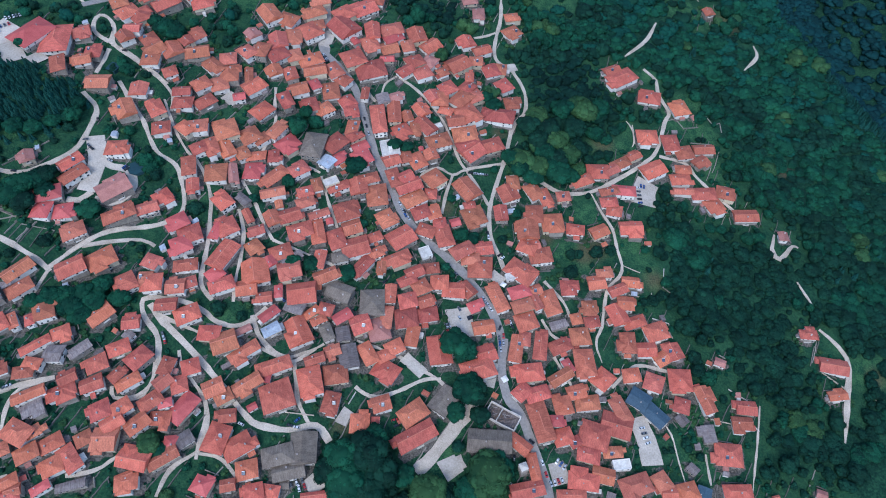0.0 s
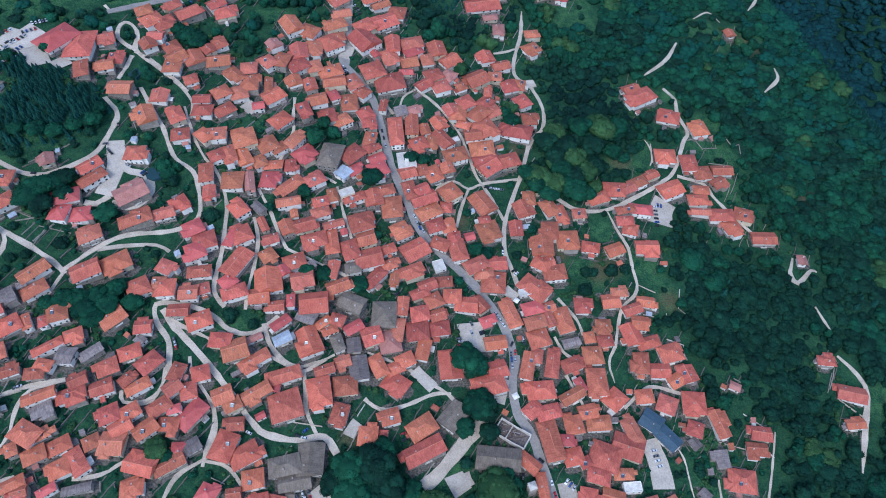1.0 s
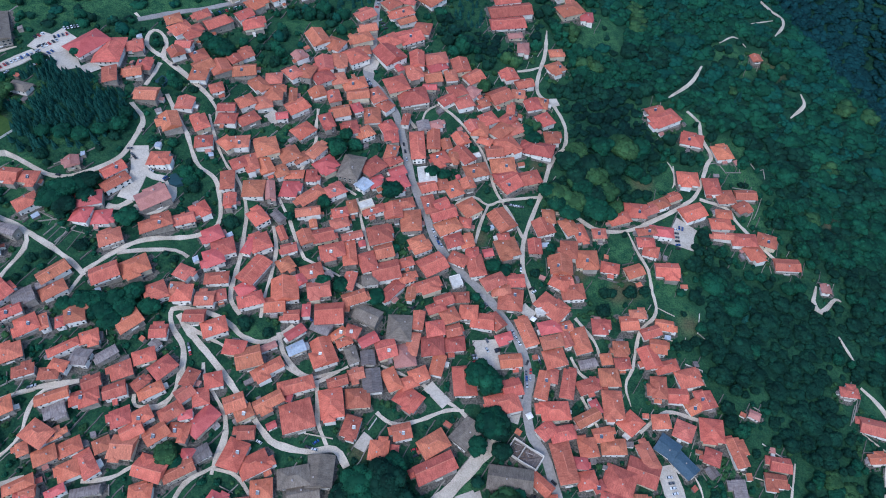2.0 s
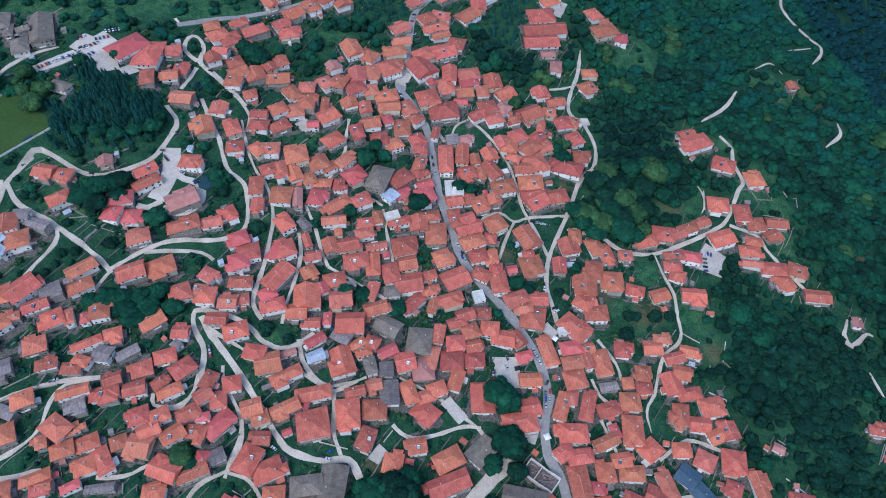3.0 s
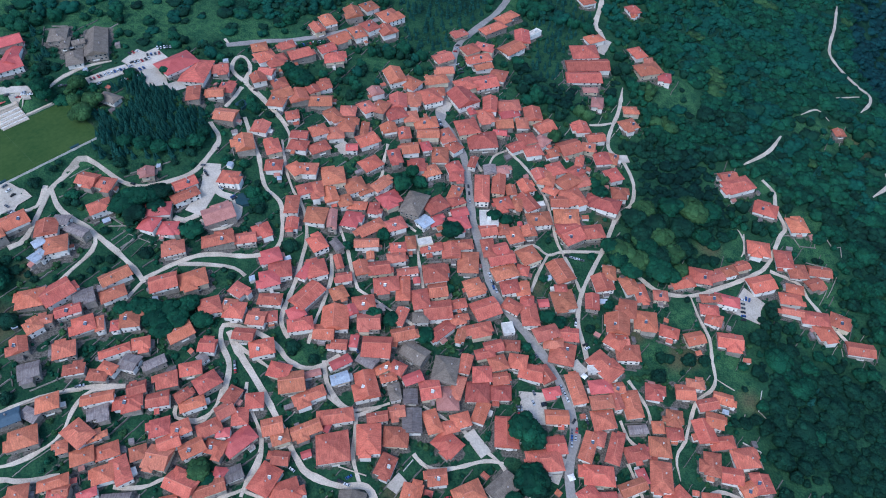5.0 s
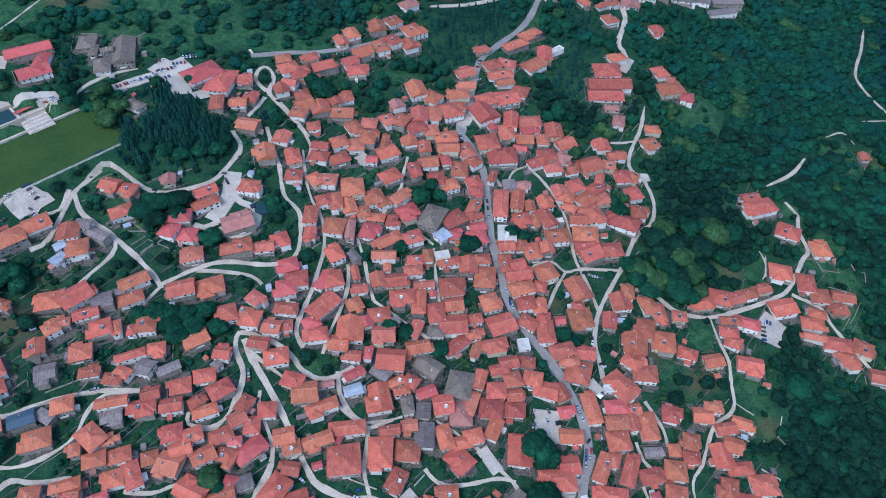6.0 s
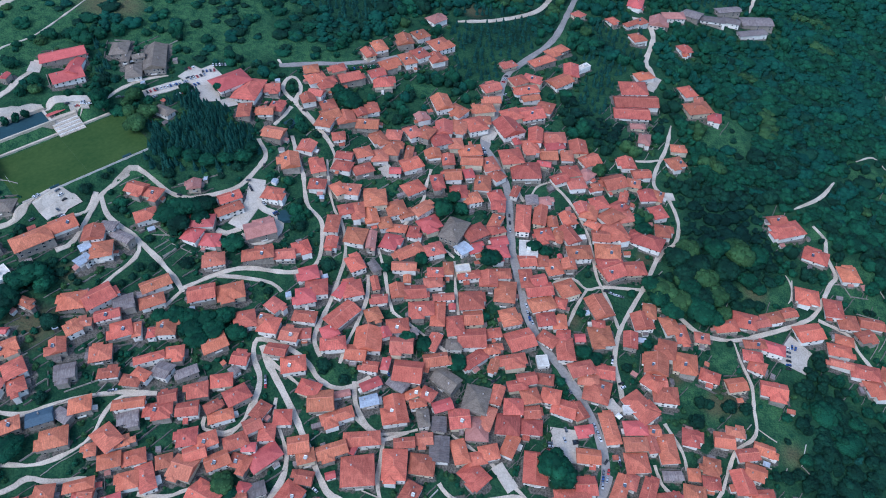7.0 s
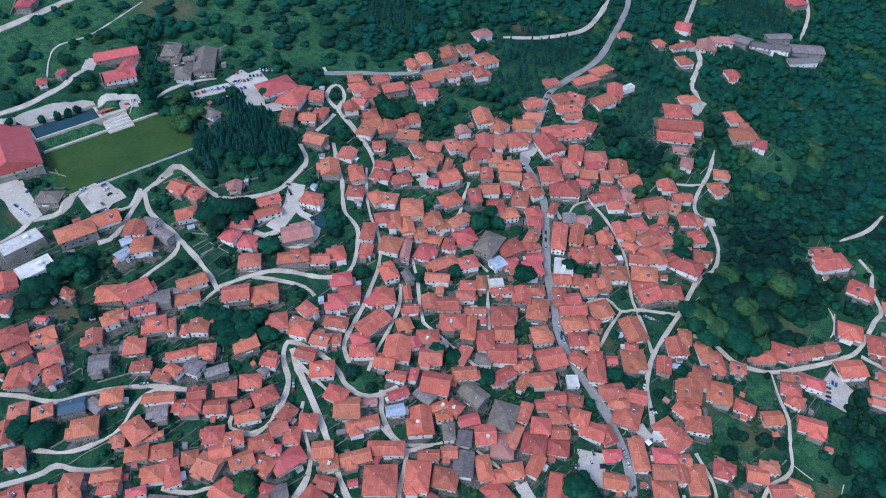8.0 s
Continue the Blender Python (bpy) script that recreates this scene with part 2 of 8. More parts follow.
class Shape:
    """Collects boxes and polygons, each with a material slot, into one mesh."""

    def __init__(self):
        self.v, self.f, self.m = [], [], []

    def poly(self, pts, faces, slot=0):
        n = len(self.v)
        self.v += [tuple(p) for p in pts]
        self.f += [tuple(n + i for i in f) for f in faces]
        self.m += [slot] * len(faces)

    def box(self, x0, y0, z0, x1, y1, z1, slot=0, taper=0.0):
        t = taper
        p = [(x0, y0, z0), (x1, y0, z0), (x1, y1, z0), (x0, y1, z0),
             (x0 + t, y0 + t, z1), (x1 - t, y0 + t, z1), (x1 - t, y1 - t, z1), (x0 + t, y1 - t, z1)]
        self.poly(p, [(3, 2, 1, 0), (4, 5, 6, 7), (0, 1, 5, 4), (1, 2, 6, 5), (2, 3, 7, 6), (3, 0, 4, 7)], slot)

    def strip(self, a, b, half, rise, slot=0):
        """A low cap along the line a-b."""
        a, b = Vector(a), Vector(b)
        side = (b - a).cross(Vector((0, 0, 1)))
        if side.length < 1e-6:
            return
        side = side.normalized() * half
        up = Vector((0, 0, rise))
        down = Vector((0, 0, -0.15))
        self.poly([a - side + down, a + up, a + side + down, b - side + down, b + up, b + side + down],
                  [(0, 1, 4, 3), (1, 2, 5, 4), (0, 2, 1), (3, 4, 5)], slot)

    def mesh(self, name, mats, smooth=False):
        return mesh_of(name, self.v, self.f, mats, self.m, smooth)


# ---- ground ----


def steps(lo, hi, fine_lo, fine_hi, fine, coarse):
    left = np.arange(lo, fine_lo, coarse)
    return np.concatenate([left, np.arange(fine_lo, fine_hi, fine), np.arange(fine_hi, hi + coarse, coarse)])


def ground_material():
    m = stuff_of("grassy_ground", (0.007, 0.027, 0.018), (0.029, 0.082, 0.040), 0.55, 0.05, 0.95, 1.0, 0.0, third=(0.014, 0.048, 0.027), third_at=0.5, shine=0.1, dist=0.2)
    nt = m.node_tree
    b = nt.nodes["Principled BSDF"]
    green = b.inputs["Base Color"].links[0].from_socket
    cover = nt.nodes.new("ShaderNodeVertexColor")
    cover.layer_name = "cover"
    tc = nt.nodes.new("ShaderNodeTexCoord")
    n1 = nt.nodes.new("ShaderNodeTexNoise")
    n1.inputs["Scale"].default_value, n1.inputs["Detail"].default_value = 0.17, 6.0
    nt.links.new(tc.outputs["Object"], n1.inputs["Vector"])
    n2 = nt.nodes.new("ShaderNodeTexNoise")
    n2.inputs["Scale"].default_value, n2.inputs["Detail"].default_value = 0.9, 6.0
    nt.links.new(tc.outputs["Object"], n2.inputs["Vector"])
    earth = nt.nodes.new("ShaderNodeValToRGB")
    earth.color_ramp.elements[0].position, earth.color_ramp.elements[0].color = 0.35, (0.070, 0.062, 0.052, 1)
    earth.color_ramp.elements[1].position, earth.color_ramp.elements[1].color = 0.65, (0.200, 0.174, 0.147, 1)
    nt.links.new(n2.outputs["Fac"], earth.inputs["Fac"])
    add = nt.nodes.new("ShaderNodeMath")
    add.operation = "ADD"
    split = nt.nodes.new("ShaderNodeSeparateColor")
    nt.links.new(cover.outputs["Color"], split.inputs["Color"])
    nt.links.new(split.outputs["Red"], add.inputs[0])
    meadow = nt.nodes.new("ShaderNodeValToRGB")
    meadow.color_ramp.elements[0].position, meadow.color_ramp.elements[0].color = 0.41, (0.015, 0.058, 0.030, 1)
    meadow.color_ramp.elements[1].position, meadow.color_ramp.elements[1].color = 0.60, (0.066, 0.148, 0.058, 1)
    tuft = nt.nodes.new("ShaderNodeMix")
    tuft.inputs["Factor"].default_value = 0.55
    nt.links.new(n1.outputs["Fac"], tuft.inputs["A"])
    nt.links.new(n2.outputs["Fac"], tuft.inputs["B"])
    nt.links.new(tuft.outputs["Result"], meadow.inputs["Fac"])
    open_land = nt.nodes.new("ShaderNodeMix")
    open_land.data_type = "RGBA"
    nt.links.new(split.outputs["Green"], open_land.inputs["Factor"])
    nt.links.new(green, open_land.inputs["A"])
    nt.links.new(meadow.outputs["Color"], open_land.inputs["B"])
    nt.links.new(n1.outputs["Fac"], add.inputs[1])
    edge = nt.nodes.new("ShaderNodeMapRange")
    edge.inputs["From Min"].default_value, edge.inputs["From Max"].default_value = 1.0, 1.12
    nt.links.new(add.outputs[0], edge.inputs["Value"])
    mix = nt.nodes.new("ShaderNodeMix")
    mix.data_type = "RGBA"
    nt.links.new(edge.outputs["Result"], mix.inputs["Factor"])
    dug = nt.nodes.new("ShaderNodeMix")
    dug.data_type = "RGBA"
    dug.inputs["B"].default_value = (0.16, 0.105, 0.06, 1)
    dry = nt.nodes.new("ShaderNodeMath")
    dry.operation = "MULTIPLY"
    nt.links.new(split.outputs["Blue"], dry.inputs[0])
    nt.links.new(n2.outputs["Fac"], dry.inputs[1])
    nt.links.new(dry.outputs[0], dug.inputs["Factor"])
    nt.links.new(open_land.outputs["Result"], dug.inputs["A"])
    nt.links.new(dug.outputs["Result"], mix.inputs["A"])
    nt.links.new(earth.outputs["Color"], mix.inputs["B"])
    nt.links.new(mix.outputs["Result"], b.inputs["Base Color"])
    return m


PLOTS = []  # x, y, length, width, turn, roof kind


def plots(*rows):
    PLOTS.extend(rows)


LANES = []  # name, width, surface, points


def lane(name, width, surface, *points):
    LANES.append((name, width, surface, points))


plots(
    (-436, 455.3, 22.1, 16.3, -65, "g", "stone_mansion"), (-424.7, 447.3, 18, 7.7, -65, "g"), (-404.1, 459.2, 41.5, 19.1, -61, "g", "stone_mansion"),
    (-415.8, 452.2, 11, 9.6, 40, "g"), (-410.5, 435.1, 23.4, 13.6, -57, "g", "stone_mansion"), (-361.6, 399.6, 18.6, 10.2, -13, "g"),
    (-332.5, 460.1, 32.1, 24.2, 56, "r", "hotel"), (-314.3, 458.1, 32.8, 22.4, -84, "c", "hotel"), (-304.3, 429.4, 20.9, 11.5, -67, "c", "hotel"),
    (-298.7, 470.9, 14.4, 14, 21, "c"), (-289.2, 438.6, 13.5, 12.7, 17, "c"), (-284.5, 449.6, 13.4, 12.4, -86, "c"),
    (-272.1, 418, 17.9, 15, 1, "c"), (-277.7, 509.8, 13.5, 13.4, -59, "c"))
plots(
    (-269.6, 501, 17.1, 16.6, 45, "c"), (-257, 523.4, 13.7, 12.7, 38, "c"), (-242, 515.9, 20.1, 15.2, 37, "c"),
    (-259, 498.4, 18.4, 15.7, -50, "c"), (-261.2, 482.2, 13.8, 10.8, -1, "c"), (-264.8, 471.5, 13.2, 12.7, -54, "c"),
    (-247, 474, 13.9, 13.1, -51, "c"), (-240.2, 462.8, 16.5, 15.1, 42, "c"), (-241.3, 452.2, 14.8, 14.4, -87, "c"),
    (-226.7, 464.7, 16.9, 16.2, -57, "c"), (-217.4, 477.3, 11.8, 10.6, -48, "c"), (-210.5, 487.2, 14.1, 11.7, -56, "c"),
    (-206.4, 466, 19.2, 14.5, 12, "c"), (-223.2, 439.4, 11.3, 11.2, 29, "c"))
plots(
    (-243, 417.4, 13.7, 13.6, -87, "c"), (-247.7, 394.3, 19.1, 15.1, -60, "c"), (-226.7, 401, 17.7, 12.3, -57, "c"),
    (-210.7, 420.8, 14, 9.9, 6, "c"), (-208.3, 410.3, 15.8, 12.2, 3, "c"), (-197.9, 431, 14.3, 13.8, 37, "c"),
    (-190.7, 453.3, 19.9, 11, -43, "c"), (-181.4, 462.5, 14.2, 13.5, -80, "c"), (-178, 446.9, 19.7, 15.2, -81, "c"),
    (-184.1, 434.6, 15.2, 14, -69, "c"), (-192.1, 413.8, 16.4, 13.1, 41, "c"), (-166.7, 423.3, 10.2, 8.7, 14, "r"),
    (-239.3, 558, 16.1, 10.4, -46, "c"), (-233.7, 572.9, 18.8, 13.2, -50, "c"))
plots(
    (-215.4, 596.6, 20, 14.8, -57, "c"), (-181.9, 609.1, 22.7, 19.8, -43, "c"), (-195, 583, 17.6, 14.5, -40, "c"),
    (-202.9, 568.3, 20.4, 12.9, -50, "c"), (-216, 552.7, 18, 15.4, 46, "c"), (-222.3, 533.2, 15.3, 13.3, 42, "c"),
    (-213.1, 524.6, 17.4, 17.1, 24, "c"), (-178.9, 584.6, 16.5, 14.4, -51, "c"), (-155.3, 523.3, 23.7, 17, -56, "c"),
    (-139.5, 521, 17.9, 15.5, -26, "c"), (-165.7, 494.7, 11.9, 10.9, -52, "p"), (-167.2, 474.2, 15.6, 13.3, -43, "c"),
    (-156.3, 477.9, 17.4, 13, 80, "c"), (-142.6, 476, 17.1, 16.2, 36, "c"))
plots(
    (-144.3, 493.5, 18.8, 15.1, -73, "c"), (-132.2, 501.7, 18.3, 14.4, -85, "c"), (-119.1, 510.2, 22.1, 19.1, -54, "c"),
    (-112.9, 519.6, 12.5, 11.5, -75, "c"), (-118.5, 568.8, 17.4, 15, 40, "c"), (-113.2, 550.7, 16.2, 11.5, 18, "c"),
    (-117.9, 534.8, 19.8, 14.8, 28, "c"), (-129, 477.7, 14.8, 12.6, -68, "c"), (-114.8, 474.4, 20.1, 14.6, 22, "c"),
    (-143, 456.8, 12.6, 12, -62, "c"), (-129, 454.4, 14.1, 10.8, -69, "c"), (-162.7, 447.7, 20.1, 6.8, -79, "c"),
    (-157.4, 436.3, 16.6, 14.9, 39, "c"), (-130.3, 426.3, 17.7, 10.6, -64, "c"))
plots(
    (-120.9, 440.7, 14.5, 13.6, 21, "c"), (-109.9, 463.2, 18.7, 12.5, 13, "c"), (-108.6, 447.5, 12.1, 9.1, -61, "r"),
    (-95.6, 444.2, 19.6, 13.6, -79, "c"), (-94.8, 467.1, 18.5, 12.9, -57, "c"), (-110.2, 425.7, 16, 11.4, -70, "c"),
    (-98, 422.9, 12.6, 12.4, 37, "c"), (-147.2, 411.8, 16.4, 14.8, 47, "c"), (-194.1, 387.5, 17.8, 13.2, 9, "c"),
    (-171.8, 388.1, 19.2, 18.4, -66, "c"), (-201.8, 385.1, 14.9, 10.6, -40, "c"), (-219, 382.1, 13.9, 12.2, 16, "c"),
    (-70.2, 664.2, 25.7, 13.4, 52, "c"), (-80.4, 634.9, 28.3, 13.6, 48, "c"))
plots(
    (-49.9, 635.2, 24.3, 15.2, -79, "c"), (-39.9, 648.4, 19.6, 8.9, 53, "w"), (-57.3, 612.5, 23.4, 17.5, 51, "c"),
    (-111.3, 612.2, 15.2, 12, 42, "c"), (-96.3, 591, 15.9, 15.2, 43, "c"), (-84.3, 600.3, 18, 13, -10, "c"),
    (-85.7, 582.2, 24.5, 14, 28, "c"), (-79.6, 572.3, 17.5, 9.7, 29, "c"), (-74.2, 549.6, 23.2, 20.2, 31, "c"),
    (-63.5, 565.3, 17.9, 15.9, 83, "c"), (-91.2, 540, 18, 17.6, 38, "c"), (-89.8, 518.8, 26.4, 21.6, -50, "c"),
    (-80, 507.4, 13.3, 6.8, -56, "r"), (-64.3, 520.8, 20.9, 12.6, -81, "c"))
plots(
    (-66.1, 506, 18.7, 14.9, -68, "c"), (-47.5, 526.9, 20.5, 16, 18, "c"), (-45.5, 516.6, 17.7, 11.9, 27, "r"),
    (-48.5, 504.5, 15.7, 15.2, 16, "c"), (-50.3, 490.1, 12.9, 8, 2, "r"), (-24.3, 525.1, 19.3, 15.1, -74, "c"),
    (-32.4, 509.3, 15.3, 11.6, -76, "c"), (-11.6, 512.1, 16.7, 15.1, 41, "c"), (-12.1, 493, 13.9, 12.7, 61, "p"),
    (-79.3, 484.9, 21.1, 19.9, -65, "c"), (-63.7, 474.9, 26.4, 22.3, 18, "c"), (-33.6, 478, 14.7, 11.4, 42, "c"),
    (-25.2, 490.2, 15.7, 14, 31, "c"), (-18.5, 477.4, 15, 13.9, 26, "c"))
plots(
    (-0.5, 481.3, 10.6, 8.9, -61, "c"), (13.2, 495.2, 19.9, 18.2, 33, "c"), (21.8, 525.2, 15.3, 13.4, -69, "c"),
    (35.7, 517.9, 16.7, 11.6, 21, "c"), (30.4, 501.7, 11.5, 11.4, -1, "c"), (43.5, 492.7, 15.7, 14.1, -70, "c"),
    (52.5, 496.2, 14.2, 10.7, 80, "c"), (3.8, 463.8, 14.4, 14.4, -59, "c"), (23.8, 479.6, 12.4, 7.2, 88, "c"),
    (54.8, 475.3, 15.6, 12.8, -58, "c"), (20.7, 467.2, 15.8, 12.4, 50, "c"), (-3, 451.9, 19.1, 15, 90, "c"),
    (-9, 453.1, 13, 12.1, -64, "c"), (-66.7, 445.5, 12.9, 6.5, 87, "c"))
plots(
    (-81.3, 434.6, 14.3, 13.4, -59, "c"), (-76.8, 424.1, 11.9, 11.4, 14, "c"), (-42.4, 445.4, 14, 10.3, 20, "p"),
    (-51.4, 441.8, 11.8, 10.8, -73, "m"), (-86, 457.2, 13.7, 11.8, -39, "c"), (15, 641, 27.5, 25, 15, "n", "school_building"),
    (20, 621.5, 44, 20.5, 14, "n", "school_building"), (17.5, 602.5, 35, 20.5, 12, "n", "school_building"), (26, 586, 15, 9, 12, "p", "school_building"), (23.8, 665.2, 18.7, 12.5, 36, "c"),
    (70.6, 665.1, 18.9, 14.1, -58, "c"), (82, 638.9, 26.5, 20.4, 27, "c"), (82.9, 650.9, 20.4, 9.5, -82, "c"),
    (99.2, 633, 14.8, 13, 90, "r"), (66.4, 568.8, 13.5, 11.3, 9, "c"))
plots(
    (65.8, 548.8, 15.9, 14.8, 32, "c"), (34.1, 567.1, 15, 11.1, -88, "p"), (63.5, 739, 15.8, 7.8, -79, "c"),
    (280.1, 621.6, 10.9, 10.5, -78, "c"), (-339.7, 320.9, 14.8, 12.5, -3, "c"), (-327, 321, 15.1, 10.9, 2, "c"),
    (-320.7, 300.3, 15.6, 12.8, 43, "c"), (-273.5, 340.8, 17.1, 10.7, 43, "c"), (-269.2, 330.4, 20.3, 10.3, 48, "c"),
    (-281.7, 311.9, 19.4, 14.3, 19, "r"), (-282.1, 298.3, 13.8, 12.9, 86, "r"), (-269.1, 299, 13.3, 13.1, 10, "r"),
    (-239.8, 322.1, 23.3, 17.6, 38, "p"), (-246.4, 357.8, 14.9, 14.4, 3, "c"))
plots(
    (-343.9, 271.3, 15, 14.9, -64, "c"), (-331.5, 260.6, 16.1, 15.5, -58, "c"), (-338, 280.4, 12.1, 9.5, 10, "m"),
    (-324.8, 276.1, 18.6, 8.7, -12, "m"), (-336.8, 249.6, 9, 6.5, -12, "m"), (-257.9, 283.6, 16, 12.6, 32, "c"),
    (-231.6, 300.4, 23.6, 11.6, 28, "c"), (-214.1, 308.7, 15.1, 10.4, 22, "c"), (-284.9, 250.7, 20.1, 11.1, 48, "c"),
    (-252.8, 255.9, 18.4, 13.9, 32, "c"), (-235.5, 264.8, 18.3, 15.2, 35, "o"), (-280.1, 237.9, 16.2, 10.6, 40, "c"),
    (-295.6, 229.7, 14.1, 10.6, 41, "m"), (-289, 240.1, 6.7, 5.3, 33, "m"))
plots(
    (-326.6, 217.9, 17.2, 14.9, 26, "o"), (-313.5, 227.3, 19.8, 16.3, 55, "c"), (-299.8, 217, 16.2, 9.2, 35, "c"),
    (-287.2, 211.4, 13.7, 13, 38, "o"), (-278.1, 215, 12.8, 6.1, -57, "c"), (-268.4, 216.6, 8.6, 6.1, -65, "c"),
    (-261.7, 224.3, 15.5, 12.5, -65, "c"), (-226.8, 224, 16, 12.8, 45, "o"), (-216.1, 248.3, 14.3, 13.4, -58, "c"),
    (-204.7, 251.3, 11.8, 9.4, -89, "c"), (-313.6, 200, 10.7, 10.2, 54, "c"), (-309.4, 205.9, 9.8, 6.9, 31, "c"),
    (-202.8, 265.5, 11.9, 10.1, -20, "c"), (-193.4, 349.9, 18.5, 11, -76, "c"))
plots(
    (-187.3, 333, 11.8, 9.2, -78, "c"), (-173.2, 347.3, 16.7, 15.9, -83, "c"), (-180, 370.4, 17.2, 10.6, -64, "c"),
    (-169, 370.1, 17.1, 10.8, -58, "c"), (-189, 367.1, 11.9, 11.5, -59, "c"), (-156.8, 368.5, 13, 10.9, -59, "c"),
    (-146.5, 367.2, 15.1, 8.8, 7, "o"), (-147.1, 353, 16.4, 13.4, -90, "r"), (-160.9, 347.9, 18.4, 7.8, -74, "p"),
    (-153.3, 385.4, 16.1, 15.9, -57, "c"), (-144.9, 384.3, 12.5, 10.4, 41, "c"), (-133.8, 393.4, 17.4, 10.9, 58, "c"),
    (-124.2, 382.4, 17.4, 15.2, 43, "r"), (-133.1, 368.4, 12.4, 8.9, -85, "c"))
plots(
    (-103.4, 382.6, 25.7, 17.5, 82, "g", "church"), (-87.4, 388.1, 19.2, 15.7, 48, "c"), (-92.3, 368.4, 11.4, 11.2, 54, "l"),
    (-83.7, 373.1, 11.4, 11.1, 36, "r"), (-129.9, 349.3, 22, 11.8, 45, "c"), (-113.1, 356.6, 16, 12.2, 35, "c"),
    (-129.4, 333.8, 18.6, 9.3, 15, "c"), (-124.2, 325.2, 8, 5.9, -72, "c"), (-105.8, 337.8, 12.1, 9.4, 18, "c"),
    (-104.4, 328, 13.7, 9.2, 22, "c"), (-97.5, 345, 13.1, 7.8, -72, "c"), (-87.5, 349.5, 13.6, 9.6, 27, "w"),
    (-81.5, 345.8, 17, 8.3, 25, "c"), (-66.3, 348, 15.4, 14.1, -76, "c"))
plots(
    (-206.4, 320.4, 12.8, 12.1, 38, "c"), (-191.9, 301, 14.1, 13.8, 35, "r"), (-181.7, 290.6, 15.9, 14.2, 25, "c"),
    (-186.3, 280.9, 15.1, 14.2, -61, "r"), (-164.7, 295.4, 14.5, 7.5, 78, "r"), (-157.9, 299.8, 15.5, 14.8, -61, "c"),
    (-164, 322.1, 16.1, 12, -46, "c"), (-144.8, 311.5, 14.2, 5.8, -60, "c"), (-149.4, 324.4, 11.8, 7.1, -42, "m"),
    (-136.8, 299.4, 11.4, 8.7, 23, "c"), (-137.1, 286, 11.6, 11.1, -53, "c"), (-156.9, 276.8, 23.5, 14.4, 65, "c"),
    (-127.4, 311.8, 13.4, 11, -62, "c"), (-114.9, 316.1, 16, 12.3, 21, "c"))
plots(
    (-106.2, 303.4, 18.2, 12.9, 21, "c"), (-93.6, 304, 23.2, 10, -77, "o"), (-93.6, 318.7, 15.3, 6.7, 21, "c"),
    (-85.7, 314.5, 5.5, 5.1, -72, "r"), (-73.9, 324, 17.3, 16.8, 21, "c"), (-68.5, 310.1, 13.6, 12.9, 21, "c"),
    (-79.3, 298.7, 16.8, 12.5, -68, "c"), (-65.1, 293.2, 20, 15.5, 20, "c"), (-117.8, 283.7, 15.3, 12.5, 21, "c"),
    (-124.3, 275.1, 9.1, 7.7, -52, "r"), (-109.4, 279.5, 16.1, 7.1, 34, "m"), (-133.3, 265.7, 19.6, 18.7, -76, "o"),
    (-110, 269.1, 15.8, 12.8, 14, "c"), (-137.4, 252.7, 14.2, 12.2, 10, "o"))
plots(
    (-160, 261.2, 12.3, 11.1, 43, "r"), (-154.3, 252.8, 17.5, 10.7, 23, "c"), (-180.1, 265.4, 16.2, 9.8, 11, "c"),
    (-175.4, 252.7, 9.8, 8.9, 22, "c"), (-183.4, 248.1, 13, 10.9, 5, "c"), (-199.2, 249.3, 13.8, 13, 6, "c"),
    (-187.3, 234.4, 14.2, 8.9, 6, "c"), (-89.7, 280, 14.9, 8.4, 84, "c"), (-84.3, 267.5, 16.3, 10.7, 26, "c"),
    (-59.3, 279.2, 18.4, 10.1, 53, "c"), (-75.6, 284, 12.2, 9.1, 13, "g"), (-53.9, 418.7, 32.7, 12.3, -81, "c"),
    (-41.5, 429.2, 24.2, 11.4, -84, "c"), (-30.3, 425.9, 11.2, 8.8, -70, "c"))
plots(
    (-18.6, 435.3, 15, 11.3, -58, "c"), (-34.3, 410.4, 14.5, 14.2, -61, "o"), (-23.3, 413.6, 13.4, 9.7, 88, "c"),
    (-14.7, 417.6, 21.4, 12.4, -51, "c"), (-5, 418.4, 11.2, 8, 25, "w"), (-43.5, 390.7, 18.5, 16.6, -78, "w", "flat_roofed_building"),
    (-41.8, 377.9, 13.2, 11.2, 23, "c"), (-30.9, 383.4, 12.7, 10.3, -71, "c"), (-21, 379.6, 15.9, 12.8, -61, "o"),
    (-9.9, 386.9, 11.4, 10.4, -71, "c"), (-3.7, 402.3, 19.3, 14.4, 19, "c"), (-18, 393.7, 5.2, 4.3, -71, "r"),
    (-38.9, 360.5, 18.3, 9.9, -72, "c"), (-29.5, 361.8, 12.4, 10.6, 28, "c"))
plots(
    (-27.3, 353.7, 21.2, 12.8, 24, "c"), (-7.1, 363.8, 16.7, 15.8, -52, "c"), (-9.8, 349.8, 10.5, 9.9, 89, "c"),
    (-22.7, 342.2, 18.9, 13.3, 30, "c"), (-17, 330.8, 14.3, 12.1, 21, "c"), (-7.1, 331.9, 12.2, 10.6, -73, "c"),
    (-43.4, 321.1, 15, 13.7, -60, "c"), (-60.2, 356.2, 18.8, 9.6, 18, "c"), (-51.7, 341.3, 20.8, 15.7, -80, "c"),
    (-74.6, 406.2, 15.4, 9.9, 81, "c"), (-72.8, 396.6, 10.3, 10.2, -54, "c"), (-67.4, 387.7, 13.5, 10.3, 29, "r"),
    (-65.3, 376.5, 15.1, 15, 27, "r"), (16.2, 453.2, 20.4, 14.6, 50, "c"))
